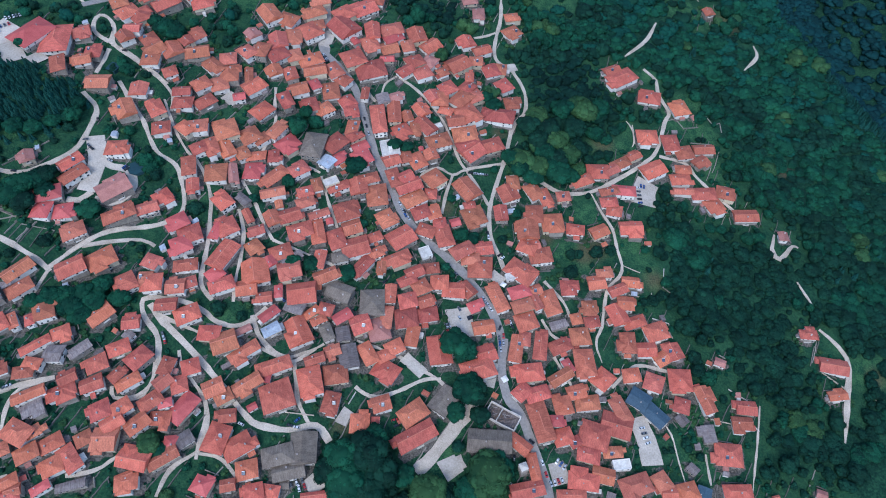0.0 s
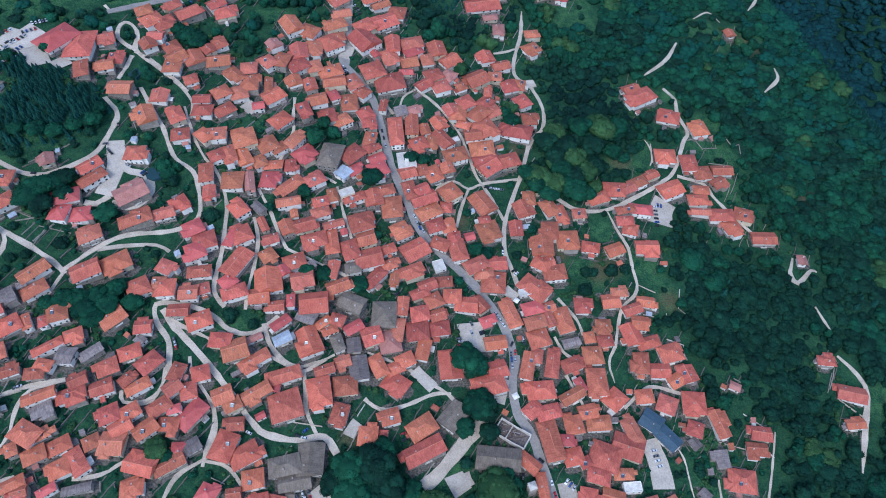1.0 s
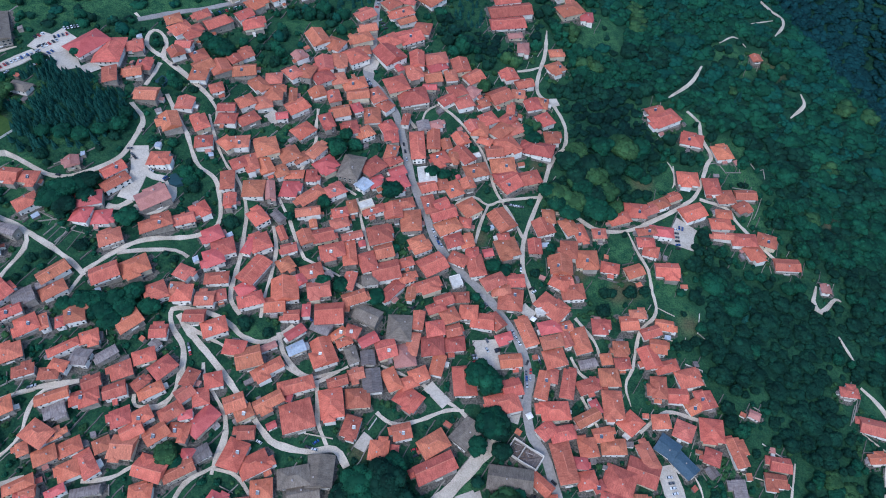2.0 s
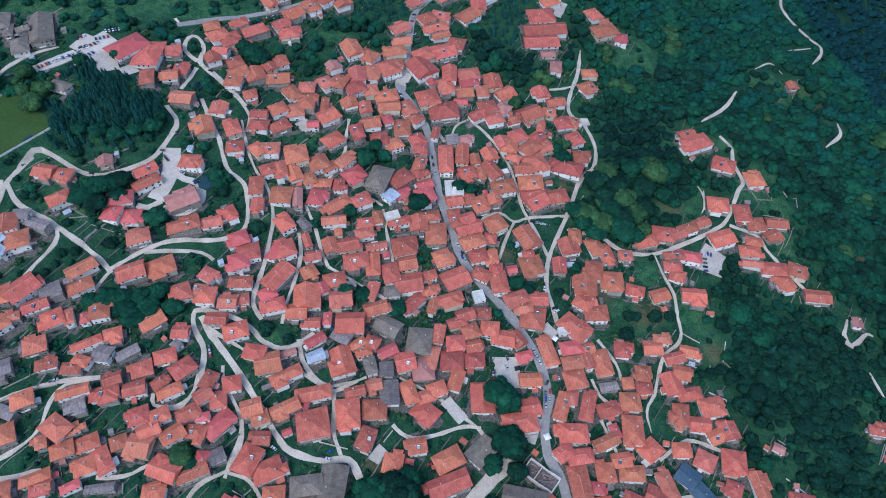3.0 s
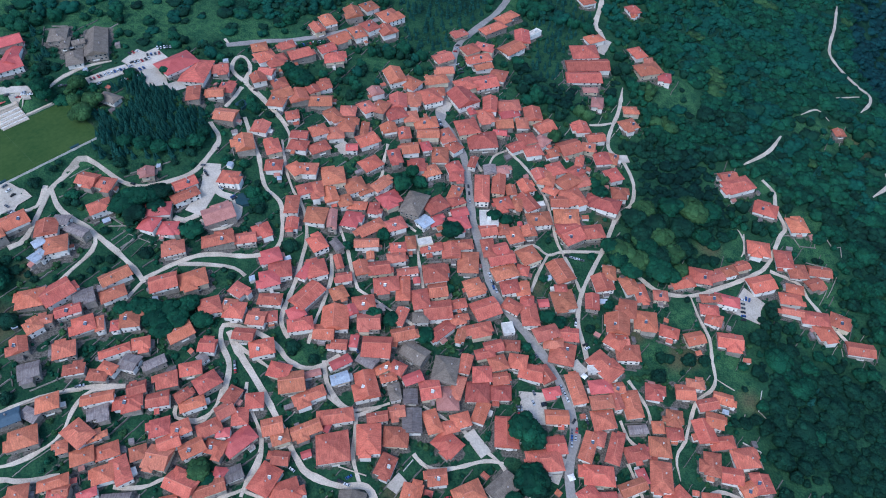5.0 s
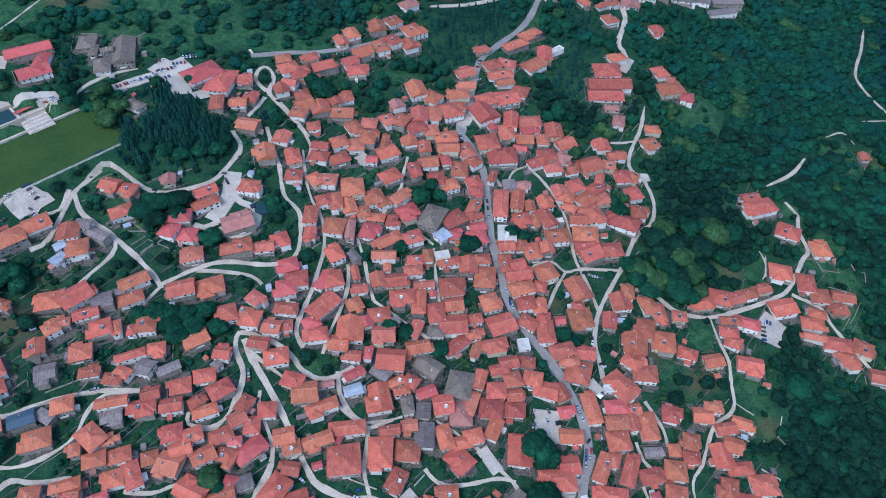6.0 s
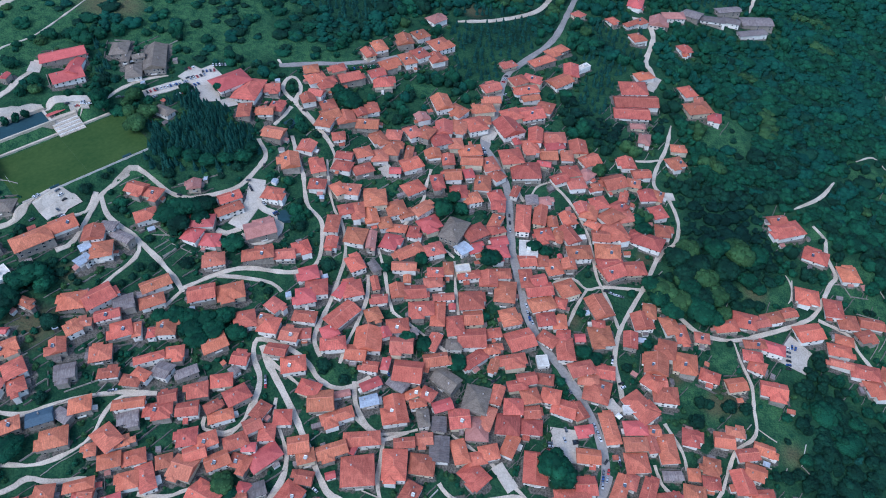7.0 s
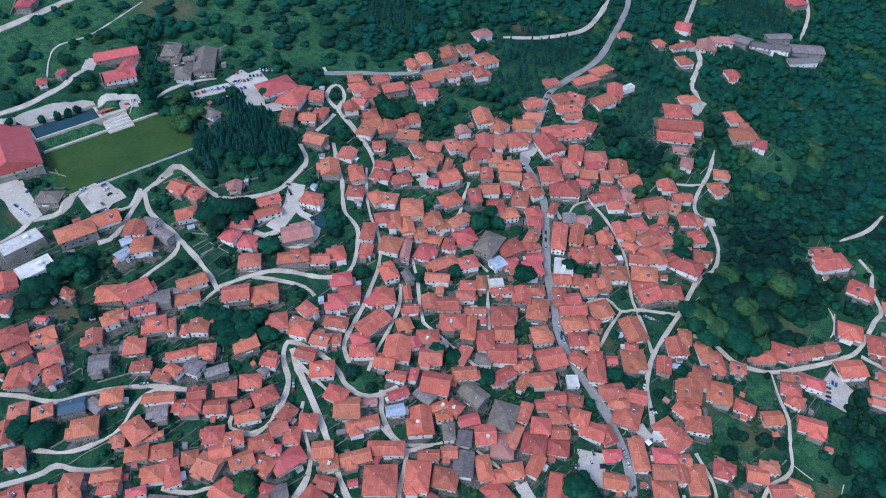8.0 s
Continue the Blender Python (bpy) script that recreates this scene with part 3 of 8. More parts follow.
plots(
    (2.5, 437.6, 12.3, 9.3, -18, "c"), (20.9, 436.5, 21.3, 19.8, -58, "c"), (27.5, 458.5, 15.5, 14.5, -60, "c"),
    (10.9, 427.1, 14.6, 12.6, 10, "c"), (18.6, 414.1, 20.1, 16.3, 9, "c"), (22, 402.5, 20.1, 11.4, 25, "c"),
    (24, 396.2, 18.3, 17.2, 40, "c"), (38.2, 404.4, 24.8, 15.3, 21, "c"), (48.7, 439, 27.4, 16.8, -11, "c"),
    (60.8, 455.5, 14.8, 13.1, -82, "c"), (19.6, 358.6, 20.9, 15.7, -56, "c"), (21.4, 342.4, 9.8, 6.8, 11, "c"),
    (24.6, 331.8, 17.4, 16.4, -69, "c"), (9.9, 325.7, 8, 7.6, 17, "r"))
plots(
    (53.4, 358.2, 15.9, 15.2, -69, "c"), (57.9, 368.8, 14.6, 9.6, -85, "c"), (46.6, 337.9, 14.7, 10.6, -84, "c"),
    (74.6, 362.8, 16.6, 12.1, -63, "c"), (83.8, 358, 17.1, 9.4, -73, "c"), (99.2, 360.2, 11, 9.5, 6, "c"),
    (74, 340.1, 17.1, 13.3, 89, "c"), (67.6, 324.8, 17.5, 16.6, -87, "c"), (88, 333, 17.6, 16.7, 4, "o"),
    (106.5, 328.3, 14.2, 10, -8, "o"), (-31.4, 306, 19.5, 16.2, 34, "c"), (-12.9, 314.9, 15, 11.1, -23, "c"),
    (-2.2, 321, 14.1, 10.3, -84, "c"), (0.9, 310.9, 19.1, 11.9, -75, "c"))
plots(
    (15.3, 299.6, 18.5, 11.7, 31, "c"), (-52.7, 303.5, 13.8, 8.4, 25, "c"), (-50.3, 290.4, 11.9, 9.1, 26, "c"),
    (-34.7, 287.4, 22.3, 8.9, 26, "c"), (-45.1, 278.9, 9.7, 7.1, 88, "c"), (30.3, 303.3, 16.1, 11.4, 6, "c"),
    (70.4, 310.3, 12.2, 11.4, 12, "c"), (160.3, 514.1, 15.6, 10.6, 25, "c"), (168.8, 504.8, 28, 18.2, 31, "c"),
    (192.7, 484.8, 19.8, 15.8, -13, "c"), (220.2, 474.2, 17.4, 15.1, -76, "c"), (183.1, 435.1, 17.7, 15.6, -2, "o"),
    (204.5, 431.7, 18.1, 13.8, -87, "c"), (167.4, 411.5, 12.4, 8.1, 28, "c"))
plots(
    (117.2, 378.9, 17.9, 11.5, 21, "o"), (132.2, 390, 17.8, 15.3, 0, "o"), (143.2, 392.2, 15.5, 10, 30, "c"),
    (153.6, 400.9, 16.7, 10.2, 29, "c"), (182.9, 398.7, 19.9, 15.8, 27, "c"), (215.7, 422.7, 14.9, 14.5, 9, "c"),
    (235.4, 429.3, 17.7, 11.1, 2, "c"), (229.1, 413.7, 13.5, 10.8, 32, "c"), (211.6, 403.8, 13.3, 9.3, -2, "o"),
    (207.1, 392.5, 17, 11.5, 2, "c"), (207.6, 379.9, 16.6, 7.5, -2, "c"), (225, 377.9, 20.5, 12.4, 2, "c"),
    (245.5, 382.4, 14.8, 14.2, -18, "c"), (231.9, 367.7, 14.4, 13.9, 20, "o"))
plots(
    (259.4, 360, 20.1, 11.9, 2, "c"), (139.7, 370.2, 16.2, 8.2, 13, "c"), (138.2, 358.6, 13.7, 9.4, 4, "c"),
    (152.9, 372.2, 19.3, 11.1, -5, "r"), (141.6, 351.2, 12.7, 10.6, -12, "c"), (126.3, 329.1, 14.5, 11, 24, "o"),
    (153.8, 335.6, 18.6, 13.5, 1, "o"), (-315.6, 185.7, 12.6, 10.3, -51, "c"), (-289.5, 191.4, 13.9, 12, 29, "c"),
    (-259.8, 199.4, 19, 6.6, 36, "o"), (-247.2, 208.9, 12.3, 9.2, 24, "c"), (-277.1, 180.6, 13.2, 7.7, 23, "c"),
    (-301.6, 172.4, 13.1, 11.7, 33, "m"), (-258, 186.9, 11.7, 8, -7, "o"))
plots(
    (-261.6, 181.2, 12.8, 7.8, 9, "c"), (-247.3, 194.5, 12, 11.4, -3, "m"), (-232.7, 199.1, 13.7, 7.5, 43, "m"),
    (-220.9, 190.4, 12.9, 11.4, 30, "c"), (-221.8, 197.8, 6.3, 5.5, 38, "m"), (-210.5, 201.8, 13.8, 10.7, 26, "o"),
    (-206.3, 219.4, 10.9, 9.5, 8, "c"), (-206.5, 211.3, 7.4, 6.1, -32, "m"), (-196.9, 196.1, 14.9, 12.5, 50, "c"),
    (-254.5, 167.1, 19.1, 7.5, 27, "o"), (-237.4, 170.6, 17.5, 9.2, 28, "o"), (-235.9, 179.9, 11.3, 8.7, 31, "c"),
    (-250.8, 159.4, 12.7, 9.2, 32, "m"), (-220.8, 176.8, 13.9, 10, 25, "c"))
plots(
    (-207.8, 183.9, 10.6, 7.9, 50, "c"), (-199.7, 179.7, 15.9, 7.7, 37, "o"), (-280.2, 156.1, 13, 11.1, 35, "o"),
    (-286.2, 147.1, 12.5, 7.5, -11, "m"), (-254.9, 143.8, 16.9, 12.5, -25, "c"), (-246.4, 145.4, 9.4, 8.2, 36, "c"),
    (-259.6, 134.1, 9.4, 7.2, -59, "c"), (-282.8, 132.8, 16, 12.9, 35, "c"), (-246.8, 132.4, 12.8, 10.1, 33, "o"),
    (-234.9, 139.3, 13.7, 9.5, 35, "c"), (-230.9, 126, 11.5, 11.2, 31, "o"), (-222.2, 130.9, 17.2, 9.6, -47, "c"),
    (-212.4, 160.7, 12.3, 12.1, 28, "c"), (-200.6, 163, 12.9, 9.9, 38, "o"))
plots(
    (-203.3, 153.4, 13.2, 9.6, 36, "c"), (-217.6, 143.2, 10.2, 9.4, 34, "c"), (-205.7, 143.5, 14.3, 14.1, 1, "c"),
    (-187.2, 132.2, 18.7, 11.2, -10, "o"), (-189.2, 153.9, 14.6, 10.5, 43, "o"), (-184.5, 168.7, 14.8, 9.9, 41, "c"),
    (-176.6, 158.3, 12.8, 9.1, -1, "o"), (-175.1, 167.5, 9.3, 6.2, 19, "r"), (-179.3, 181.6, 11.3, 9.4, 47, "c"),
    (-179.1, 192.2, 12.1, 9.8, 78, "c"), (-167.2, 143.9, 10.2, 9.5, 3, "r"), (-170.6, 134.4, 18.8, 8.8, 34, "c"),
    (-254.3, 114.3, 17, 7.4, 32, "o"), (-249.4, 108.8, 11, 7.7, 24, "c"))
plots(
    (-269.5, 104.3, 11.4, 10.4, 24, "c"), (-234, 113.4, 11.4, 6, 37, "r"), (-218.5, 116, 17, 5.4, 16, "m"),
    (-191, 123, 11.1, 5.6, 24, "o"), (-172.6, 228.9, 16.1, 13, 25, "o"), (-156.4, 216.5, 14.7, 10.6, -3, "c"),
    (-145.9, 210.9, 16.6, 14.7, 21, "c"), (-137.3, 220.4, 15.4, 5.4, 31, "p"), (-132.4, 205.4, 21.5, 8.6, 37, "c"),
    (-164, 192.6, 11.1, 10.8, 19, "c"), (-169.3, 180.1, 12, 10.2, -71, "c"), (-147.8, 179.6, 13.2, 11.4, 28, "c"),
    (-141, 174.4, 11.3, 9.6, 33, "c"), (-164.5, 166, 20.6, 12.1, 56, "r"))
plots(
    (-136.8, 162.6, 10.3, 8.7, 7, "c"), (-141.3, 148.3, 18.2, 14.1, 76, "c"), (-128, 144, 17.6, 13.8, 32, "c"),
    (-160, 146.2, 10.8, 9.1, 36, "m"), (-120, 234.5, 14.4, 7.3, 44, "r"), (-124.6, 246, 10.8, 8.2, 7, "c"),
    (-115.8, 251.7, 10.2, 6.2, -82, "r"), (-99.6, 252.1, 19.4, 16.7, 9, "o"), (-90.8, 260.5, 8, 7.5, 4, "c"),
    (-73.8, 256.5, 19.2, 13, -23, "g"), (-50.4, 250, 21, 17.4, -90, "g"), (-103.6, 241.6, 14.6, 9.2, -19, "m"),
    (-91.9, 238.9, 12, 6.3, 41, "c"), (-82.5, 242, 10.7, 9.3, -17, "c"))
plots(
    (-86.6, 233.1, 11, 6.2, 29, "o"), (-99, 223.8, 20.5, 13.5, -63, "c"), (-117.1, 222.9, 12.3, 8, 31, "l"),
    (-80.3, 224.8, 13.7, 8.3, -67, "g"), (-70.7, 237.2, 14.2, 8.8, 36, "r"), (-57.5, 232.4, 14, 14, 22, "c"),
    (-69.4, 224.5, 11.1, 9.8, -79, "m"), (-45, 230.2, 17.3, 14.6, -75, "p"), (-112.8, 197.4, 23.8, 9.9, 21, "c"),
    (-116.4, 190.7, 9.1, 5.7, 86, "r"), (-127.7, 183.9, 19, 9.7, 35, "c"), (-123, 169.6, 6.4, 4.7, 34, "r"),
    (-108.1, 177, 21, 20.1, 21, "c", "town_hall"), (-87.7, 188, 19.8, 15.2, -75, "o"))
plots(
    (-71.8, 195, 16.1, 13, 10, "c"), (-86.3, 204.1, 13.3, 7.4, 22, "c"), (-75.2, 211.5, 10.4, 8.3, 20, "c"),
    (-64.1, 208.2, 17.6, 12.6, -76, "m"), (-73.3, 175.4, 14.6, 11, 81, "c"), (-51.2, 211.5, 16.8, 9.8, -60, "o"),
    (-39.8, 210.9, 12.4, 9, 26, "o"), (-38.5, 199.8, 16.7, 13, -31, "o"), (-40.5, 176.8, 12.2, 11.2, 18, "c"),
    (-53.8, 162.8, 12.7, 12.6, 0, "o"), (-37.8, 257.8, 14.9, 8.7, 88, "c"), (-26.1, 269.9, 13.6, 8.5, 27, "c"),
    (-20.6, 277, 13.8, 9.5, 27, "c"), (-15.5, 264.8, 12, 11, 28, "c"))
plots(
    (-25, 253.2, 12.7, 11.9, 12, "c"), (-12.3, 254.1, 11.4, 9.1, 20, "c"), (-40, 239.1, 17.5, 8.6, 85, "c"),
    (-26, 240.2, 15.6, 15, 11, "c"), (-10.8, 243.8, 14.1, 11.6, 9, "c"), (-2.3, 269.9, 13.1, 12.4, 1, "o"),
    (8.1, 265.1, 16.4, 12.2, -3, "o"), (18.1, 266.6, 13.2, 9.6, -50, "c"), (24.3, 254.8, 12.6, 7.1, 23, "r"),
    (29.8, 237.4, 15.7, 10.4, 9, "o"), (28.4, 287, 18, 17.6, 88, "c"), (21.2, 293.7, 14.7, 10.1, 7, "c"),
    (40.6, 262.2, 24.7, 10.7, -68, "c"), (-8.5, 281.9, 12.3, 8.9, 8, "c"))
plots(
    (59.7, 285.9, 24.5, 16, -41, "c"), (76, 300.8, 17.1, 13.2, 10, "c"), (65.8, 308, 14.4, 11.4, -24, "c"),
    (58, 268.5, 16.1, 10.9, 19, "r"), (69.3, 270.8, 11.2, 8.2, 20, "c"), (59.5, 256.7, 15.8, 9.7, 18, "c"),
    (70.2, 260.5, 12.2, 6.9, -68, "c"), (80.5, 262.2, 21.8, 13.2, -73, "c"), (61.4, 244.5, 14.8, 13.7, 18, "c"),
    (96.3, 276.5, 12.6, 10.7, -88, "c"), (86.2, 245.4, 13.3, 6.8, 18, "m"), (99.9, 250.6, 8.9, 8.8, 10, "o"),
    (101.2, 237, 14.2, 13.8, 5, "c"), (111.5, 262.2, 11.4, 10.2, 2, "c"))
plots(
    (53, 222.8, 21.2, 9.5, 79, "c"), (59.5, 230.9, 11.1, 8.2, 81, "c"), (71, 226.8, 22.8, 9.5, 81, "c"),
    (85.7, 228.1, 15.1, 10.3, 23, "c"), (89.9, 232, 7.2, 7, -11, "r"), (-2.1, 216.5, 18.9, 15.2, -81, "o"),
    (-21.4, 226.7, 15.5, 9.2, 82, "c"), (-33.1, 216.8, 12.7, 10.6, 29, "c"), (31, 216.9, 13.3, 12.1, 18, "o"),
    (25.2, 204.9, 23, 15.6, 18, "c"), (61.4, 205.5, 19.7, 13.4, 8, "c"), (55.3, 191.4, 13.2, 10.5, 43, "c"),
    (66.1, 190.4, 16.7, 10.3, 16, "c"), (84, 203.9, 18.1, 8.7, 31, "c"))
plots(
    (90.3, 212.8, 10.6, 6.4, -63, "r"), (102.6, 215.8, 21.3, 14.1, -87, "c"), (94.4, 193.9, 13, 9.7, 14, "c"),
    (-19.6, 171.7, 18.7, 12.9, 34, "c"), (1.1, 181, 19.7, 14.2, 54, "g"), (119.1, 283.3, 13.5, 11.6, 8, "o"),
    (126.3, 291.2, 12.6, 8, 3, "c"), (135.2, 277.5, 14.5, 8.9, 22, "c"), (146.6, 285.4, 13.4, 9.1, -8, "o"),
    (132.7, 256.8, 17.1, 12.9, -71, "c"), (139.7, 266.4, 12.2, 11.5, -5, "c"), (145.2, 251.8, 17, 9.2, 17, "o"),
    (137.7, 234.5, 16.9, 10.5, 88, "c"), (160.8, 245.1, 17, 13.9, 17, "c"))
plots(
    (151.2, 230.3, 14.1, 11.1, 2, "o"), (161.9, 224, 10.3, 10, 31, "o"), (171.4, 229.6, 12.4, 11.8, -72, "c"),
    (136.8, 209.4, 12.3, 10.5, 4, "o"), (111.7, 249.3, 11.3, 8.9, 7, "c"), (111.1, 259.6, 10.5, 10.2, 1, "c"),
    (114.8, 204.8, 15, 13.1, 48, "o"), (207.3, 223.9, 8.1, 6.4, -26, "p"), (-13, 295.1, 11.1, 9.9, -68, "w"),
    (52.1, 281.5, 10.2, 7.6, 16, "w"), (-188.5, 119.3, 13.4, 8.9, 11, "o"), (-145.2, 119.5, 12.3, 10.6, -19, "r"),
    (-247.6, 111.1, 9.1, 6.9, 18, "c"), (-120.4, 130, 13.2, 12.1, 15, "o"))
plots(
    (-114.6, 116.8, 11.8, 10.4, 15, "c"), (-104.9, 118.2, 10.8, 7.9, -8, "o"), (-130.1, 120, 9, 7.6, 11, "c"),
    (-103, 139.4, 19.8, 13.1, 15, "g"), (-87.6, 144.7, 20.3, 16.6, -87, "g"), (-95.6, 130.6, 20.3, 10.6, 13, "g"),
    (-97.5, 122.8, 6, 4.8, 3, "g"), (-17.1, 155.9, 27.2, 12.8, 29, "c"), (-79.1, 116.9, 16.7, 4.8, 7, "c"),
    (31.6, 155.8, 29.4, 15.3, -4, "g"), (41, 174, 23.5, 12.1, -30, "m", "ruined_house"), (51.2, 155.8, 17.2, 8.7, -41, "o"),
    (60.6, 140.9, 18.2, 6.8, -80, "o"), (55.4, 126.2, 22.2, 10.6, 12, "c"))
plots(
    (67.2, 170.6, 28.8, 13.3, -76, "c"), (78.1, 172.1, 10.2, 8.1, -1, "r"), (82.3, 162, 13.4, 11.4, 16, "c"),
    (90.2, 159.1, 8.6, 7.4, 29, "c"), (104.1, 164, 20.2, 18.2, -19, "c"), (120.9, 172.2, 21.2, 17, -18, "c"),
    (115.9, 153.3, 12.7, 7.7, 3, "c"), (98.6, 150.2, 14.9, 9.5, -14, "c"), (83.8, 183.1, 13, 12.4, -79, "o"),
    (101.4, 186.2, 16.5, 10.7, 6, "c"), (125.4, 183.1, 18.7, 10.2, -67, "c"), (93.3, 133.1, 19.8, 11.3, -10, "c"),
    (107.2, 137.4, 14.7, 10.1, -14, "o"), (84.4, 124, 18.8, 6.5, 0, "c"))
plots(
    (128.6, 131.6, 20.4, 12.7, 17, "c"), (147.7, 135.3, 12.1, 10.6, -62, "c"), (120.9, 145.3, 13.6, 8.3, 6, "w"),
    (140.1, 192.2, 14.6, 13.6, -34, "b"), (150, 180.8, 18.4, 11.5, -48, "b"), (153.4, 205.3, 13.1, 12.9, 67, "c"),
    (173.1, 207.8, 16.3, 16.2, 88, "c"), (170.9, 189, 10.9, 10.9, 72, "c"), (189.6, 193.9, 20.3, 9.6, -75, "c"),
    (169.9, 179.2, 8.3, 7.1, -57, "m"), (220.3, 190.3, 13.6, 9.9, -7, "c"), (214.6, 178.9, 14.3, 9.5, -3, "c"),
    (199.3, 156, 18.7, 15.7, -7, "c"), (187.6, 169.5, 12.6, 9, -87, "m"))
plots(
    (172.1, 145.6, 7.8, 6.8, -47, "m"), (200.5, 131, 19.4, 9.1, 0, "c"), (228.5, 129.2, 5.2, 2.9, 10, "c"),
    (176, 128.9, 9.8, 9.6, 66, "b"), (164.7, 129.9, 14.5, 12, 14, "o"), (151.7, 127.9, 10.3, 8.1, 2, "c"),
    (285.5, 252, 13, 8.3, -4, "c"), (300.2, 228, 20.5, 12.4, -12, "c"), (295.5, 204.1, 14.3, 7, 7, "c"),
    (262.9, 132.4, 7.2, 6.1, -22, "p"), (288.5, 341.6, 8.7, 8.1, 88, "p"), (-470, 289.5, 58.3, 40.5, -36, "r", "sports_hall"),
    (-469.8, 424.4, 37.3, 17.6, 43, "r", "school_building"), (-454.6, 419.6, 32.7, 12, -71, "r", "school_building"))
plots(
    (-452.9, 404.7, 26.2, 18.7, 46, "r", "school_building"), (-496.8, 363.3, 10.1, 7.8, -42, "r"), (-490.8, 379.3, 8.8, 6.6, -83, "r"),
    (-573.8, 438.2, 20.6, 14.1, -62, "r"), (-412.8, 266.5, 18.1, 13.7, 22, "g"), (-197.8, 648.7, 17.7, 15.9, 54, "p"),
    (-204.7, 615.1, 16, 15.3, -42, "c"), (-59.2, 742.6, 13.2, 12.5, -35, "c"), (-21.5, 755, 12.2, 11.3, -44, "c"),
    (0.2, 807.8, 20.2, 17.7, 87, "r"), (3.7, 765, 30.3, 9.5, 47, "c"), (28.8, 782.9, 22.8, 19.6, -88, "p"),
    (45.9, 806.4, 25.5, 17, 15, "p"), (67.3, 821.5, 21.8, 18.1, -19, "m"))
plots(
    (90.6, 823, 26.6, 13.5, 0, "m"), (114, 835.3, 21.4, 15, -4, "m"), (144.7, 851.3, 37.8, 20.9, 14, "m"),
    (139.4, 821, 35, 12.9, 27, "m"), (109.3, 856.9, 29.9, 12.7, 27, "m"), (9.2, 732.7, 17.8, 14.1, -56, "c"),
    (62.3, 742, 17.3, 11.4, -56, "c"), (128.2, 948.1, 21.6, 20.3, 37, "r"), (-402.8, 224.7, 29.9, 16.9, 66, "w", "apartment_building"),
    (-381.5, 212.6, 25.1, 16.1, 64, "w", "apartment_building"), (-376.1, 248.9, 26.9, 17.3, 53, "c"), (-366.5, 269.3, 17.6, 15.1, 53, "c"),
    (-352.2, 205.6, 11, 7, -8, "c"), (-389.3, 194.1, 16.8, 13.8, -40, "c"))
plots(
    (-378.8, 179.2, 10.5, 9.1, -69, "c"), (-353.3, 182.9, 8.1, 5.3, 14, "r"), (-357.7, 164.4, 16.6, 15, 53, "c"),
    (-343.7, 173.2, 15.4, 11.7, 48, "c"), (-349.1, 156.1, 14.6, 12.6, 63, "c"), (-329.6, 163, 13.3, 12.7, -38, "c"),
    (-322.3, 154.3, 12.8, 10.4, -43, "c"), (-337.9, 143.5, 14.4, 14.2, -64, "o"), (-334.1, 149, 12.3, 11.5, 11, "c"),
    (-324.3, 126.1, 11.2, 11, -53, "c"), (-310.5, 131, 11.8, 9.8, 43, "c"), (-297.4, 141.2, 15.2, 10.6, 39, "b"),
    (-321.1, 112.1, 14.9, 10.7, -54, "c"), (-306.1, 102.6, 10.7, 10.6, -47, "c"))
plots(
    (-267.6, 99.4, 15.7, 11.3, -43, "c"), (-279.8, 91.9, 12.8, 9.4, 33, "c"), (-293, 85.3, 11.4, 10.2, 47, "c"),
    (-338, 248.5, 10.4, 8.4, 70, "l"), (-343.5, 259.1, 8.2, 7.8, 58, "l"), (-302.7, 340, 10.6, 9.9, -63, "p"))
lane("main_street", 6.5, "asphalt", (-70, 831), (-68, 803), (-71, 747), (-78, 686), (-97, 635), (-109, 601), (-109, 567), (-105, 523), (-104, 491))
lane("main_street", 6.5, "asphalt", (-109, 509), (-107, 494), (-96, 481), (-80, 462), (-69, 432), (-59, 397), (-49, 370), (-38, 345), (-29, 327), (-13, 309), (6, 292), (20, 278), (33, 259), (40, 243), (43, 228), (42, 208))
lane("main_street", 6.5, "asphalt", (45, 232), (42, 211), (45, 190), (55, 175), (61, 156), (68, 138), (70, 123), (72, 104))
lane("east_street", 5, "cobble", (58, 606), (56, 570), (51, 545), (48, 524), (51, 510), (63, 501), (74, 476), (73, 452), (61, 432), (53, 398), (47, 378), (40, 354), (37, 337), (38, 316), (43, 303), (47, 290))
lane("east_street", 3, "cobble", (29, 537), (40, 542), (50, 549))
lane("yard", 7, "cobble", (60, 503), (68, 506))
lane("school_road", 5, "cobble", (7, 923), (2, 819))
lane("school_road", 5, "cobble", (0, 781), (16, 782), (27, 751), (23, 701), (29, 689))
lane("cobbled_lane", 3.5, "cobble", (-39, 474), (-19, 457), (-3, 435), (6, 413), (13, 391), (22, 376), (30, 362), (37, 347))
lane("cobbled_lane", 3.5, "cobble", (53, 392), (21, 382), (8, 374), (-4, 379), (-17, 370), (-18, 363))
lane("cobbled_lane", 3.5, "cobble", (8, 374), (3, 356), (-1, 335))
lane("spur_road", 5, "cobble", (64, 377), (80, 377), (92, 370), (106, 367), (127, 372), (151, 388), (175, 407), (191, 424), (205, 460), (211, 472), (205, 494), (205, 515), (195, 527))
lane("spur_road", 4, "cobble", (193, 419), (217, 414), (223, 402), (235, 386), (251, 369), (263, 356))
lane("footpath", 3.5, "cobble", (125, 369), (131, 352), (139, 336), (141, 317), (143, 303), (140, 293), (129, 281), (123, 261), (120, 248), (114, 234), (117, 219))
lane("footpath", 2, "cobble", (143, 303), (157, 297))
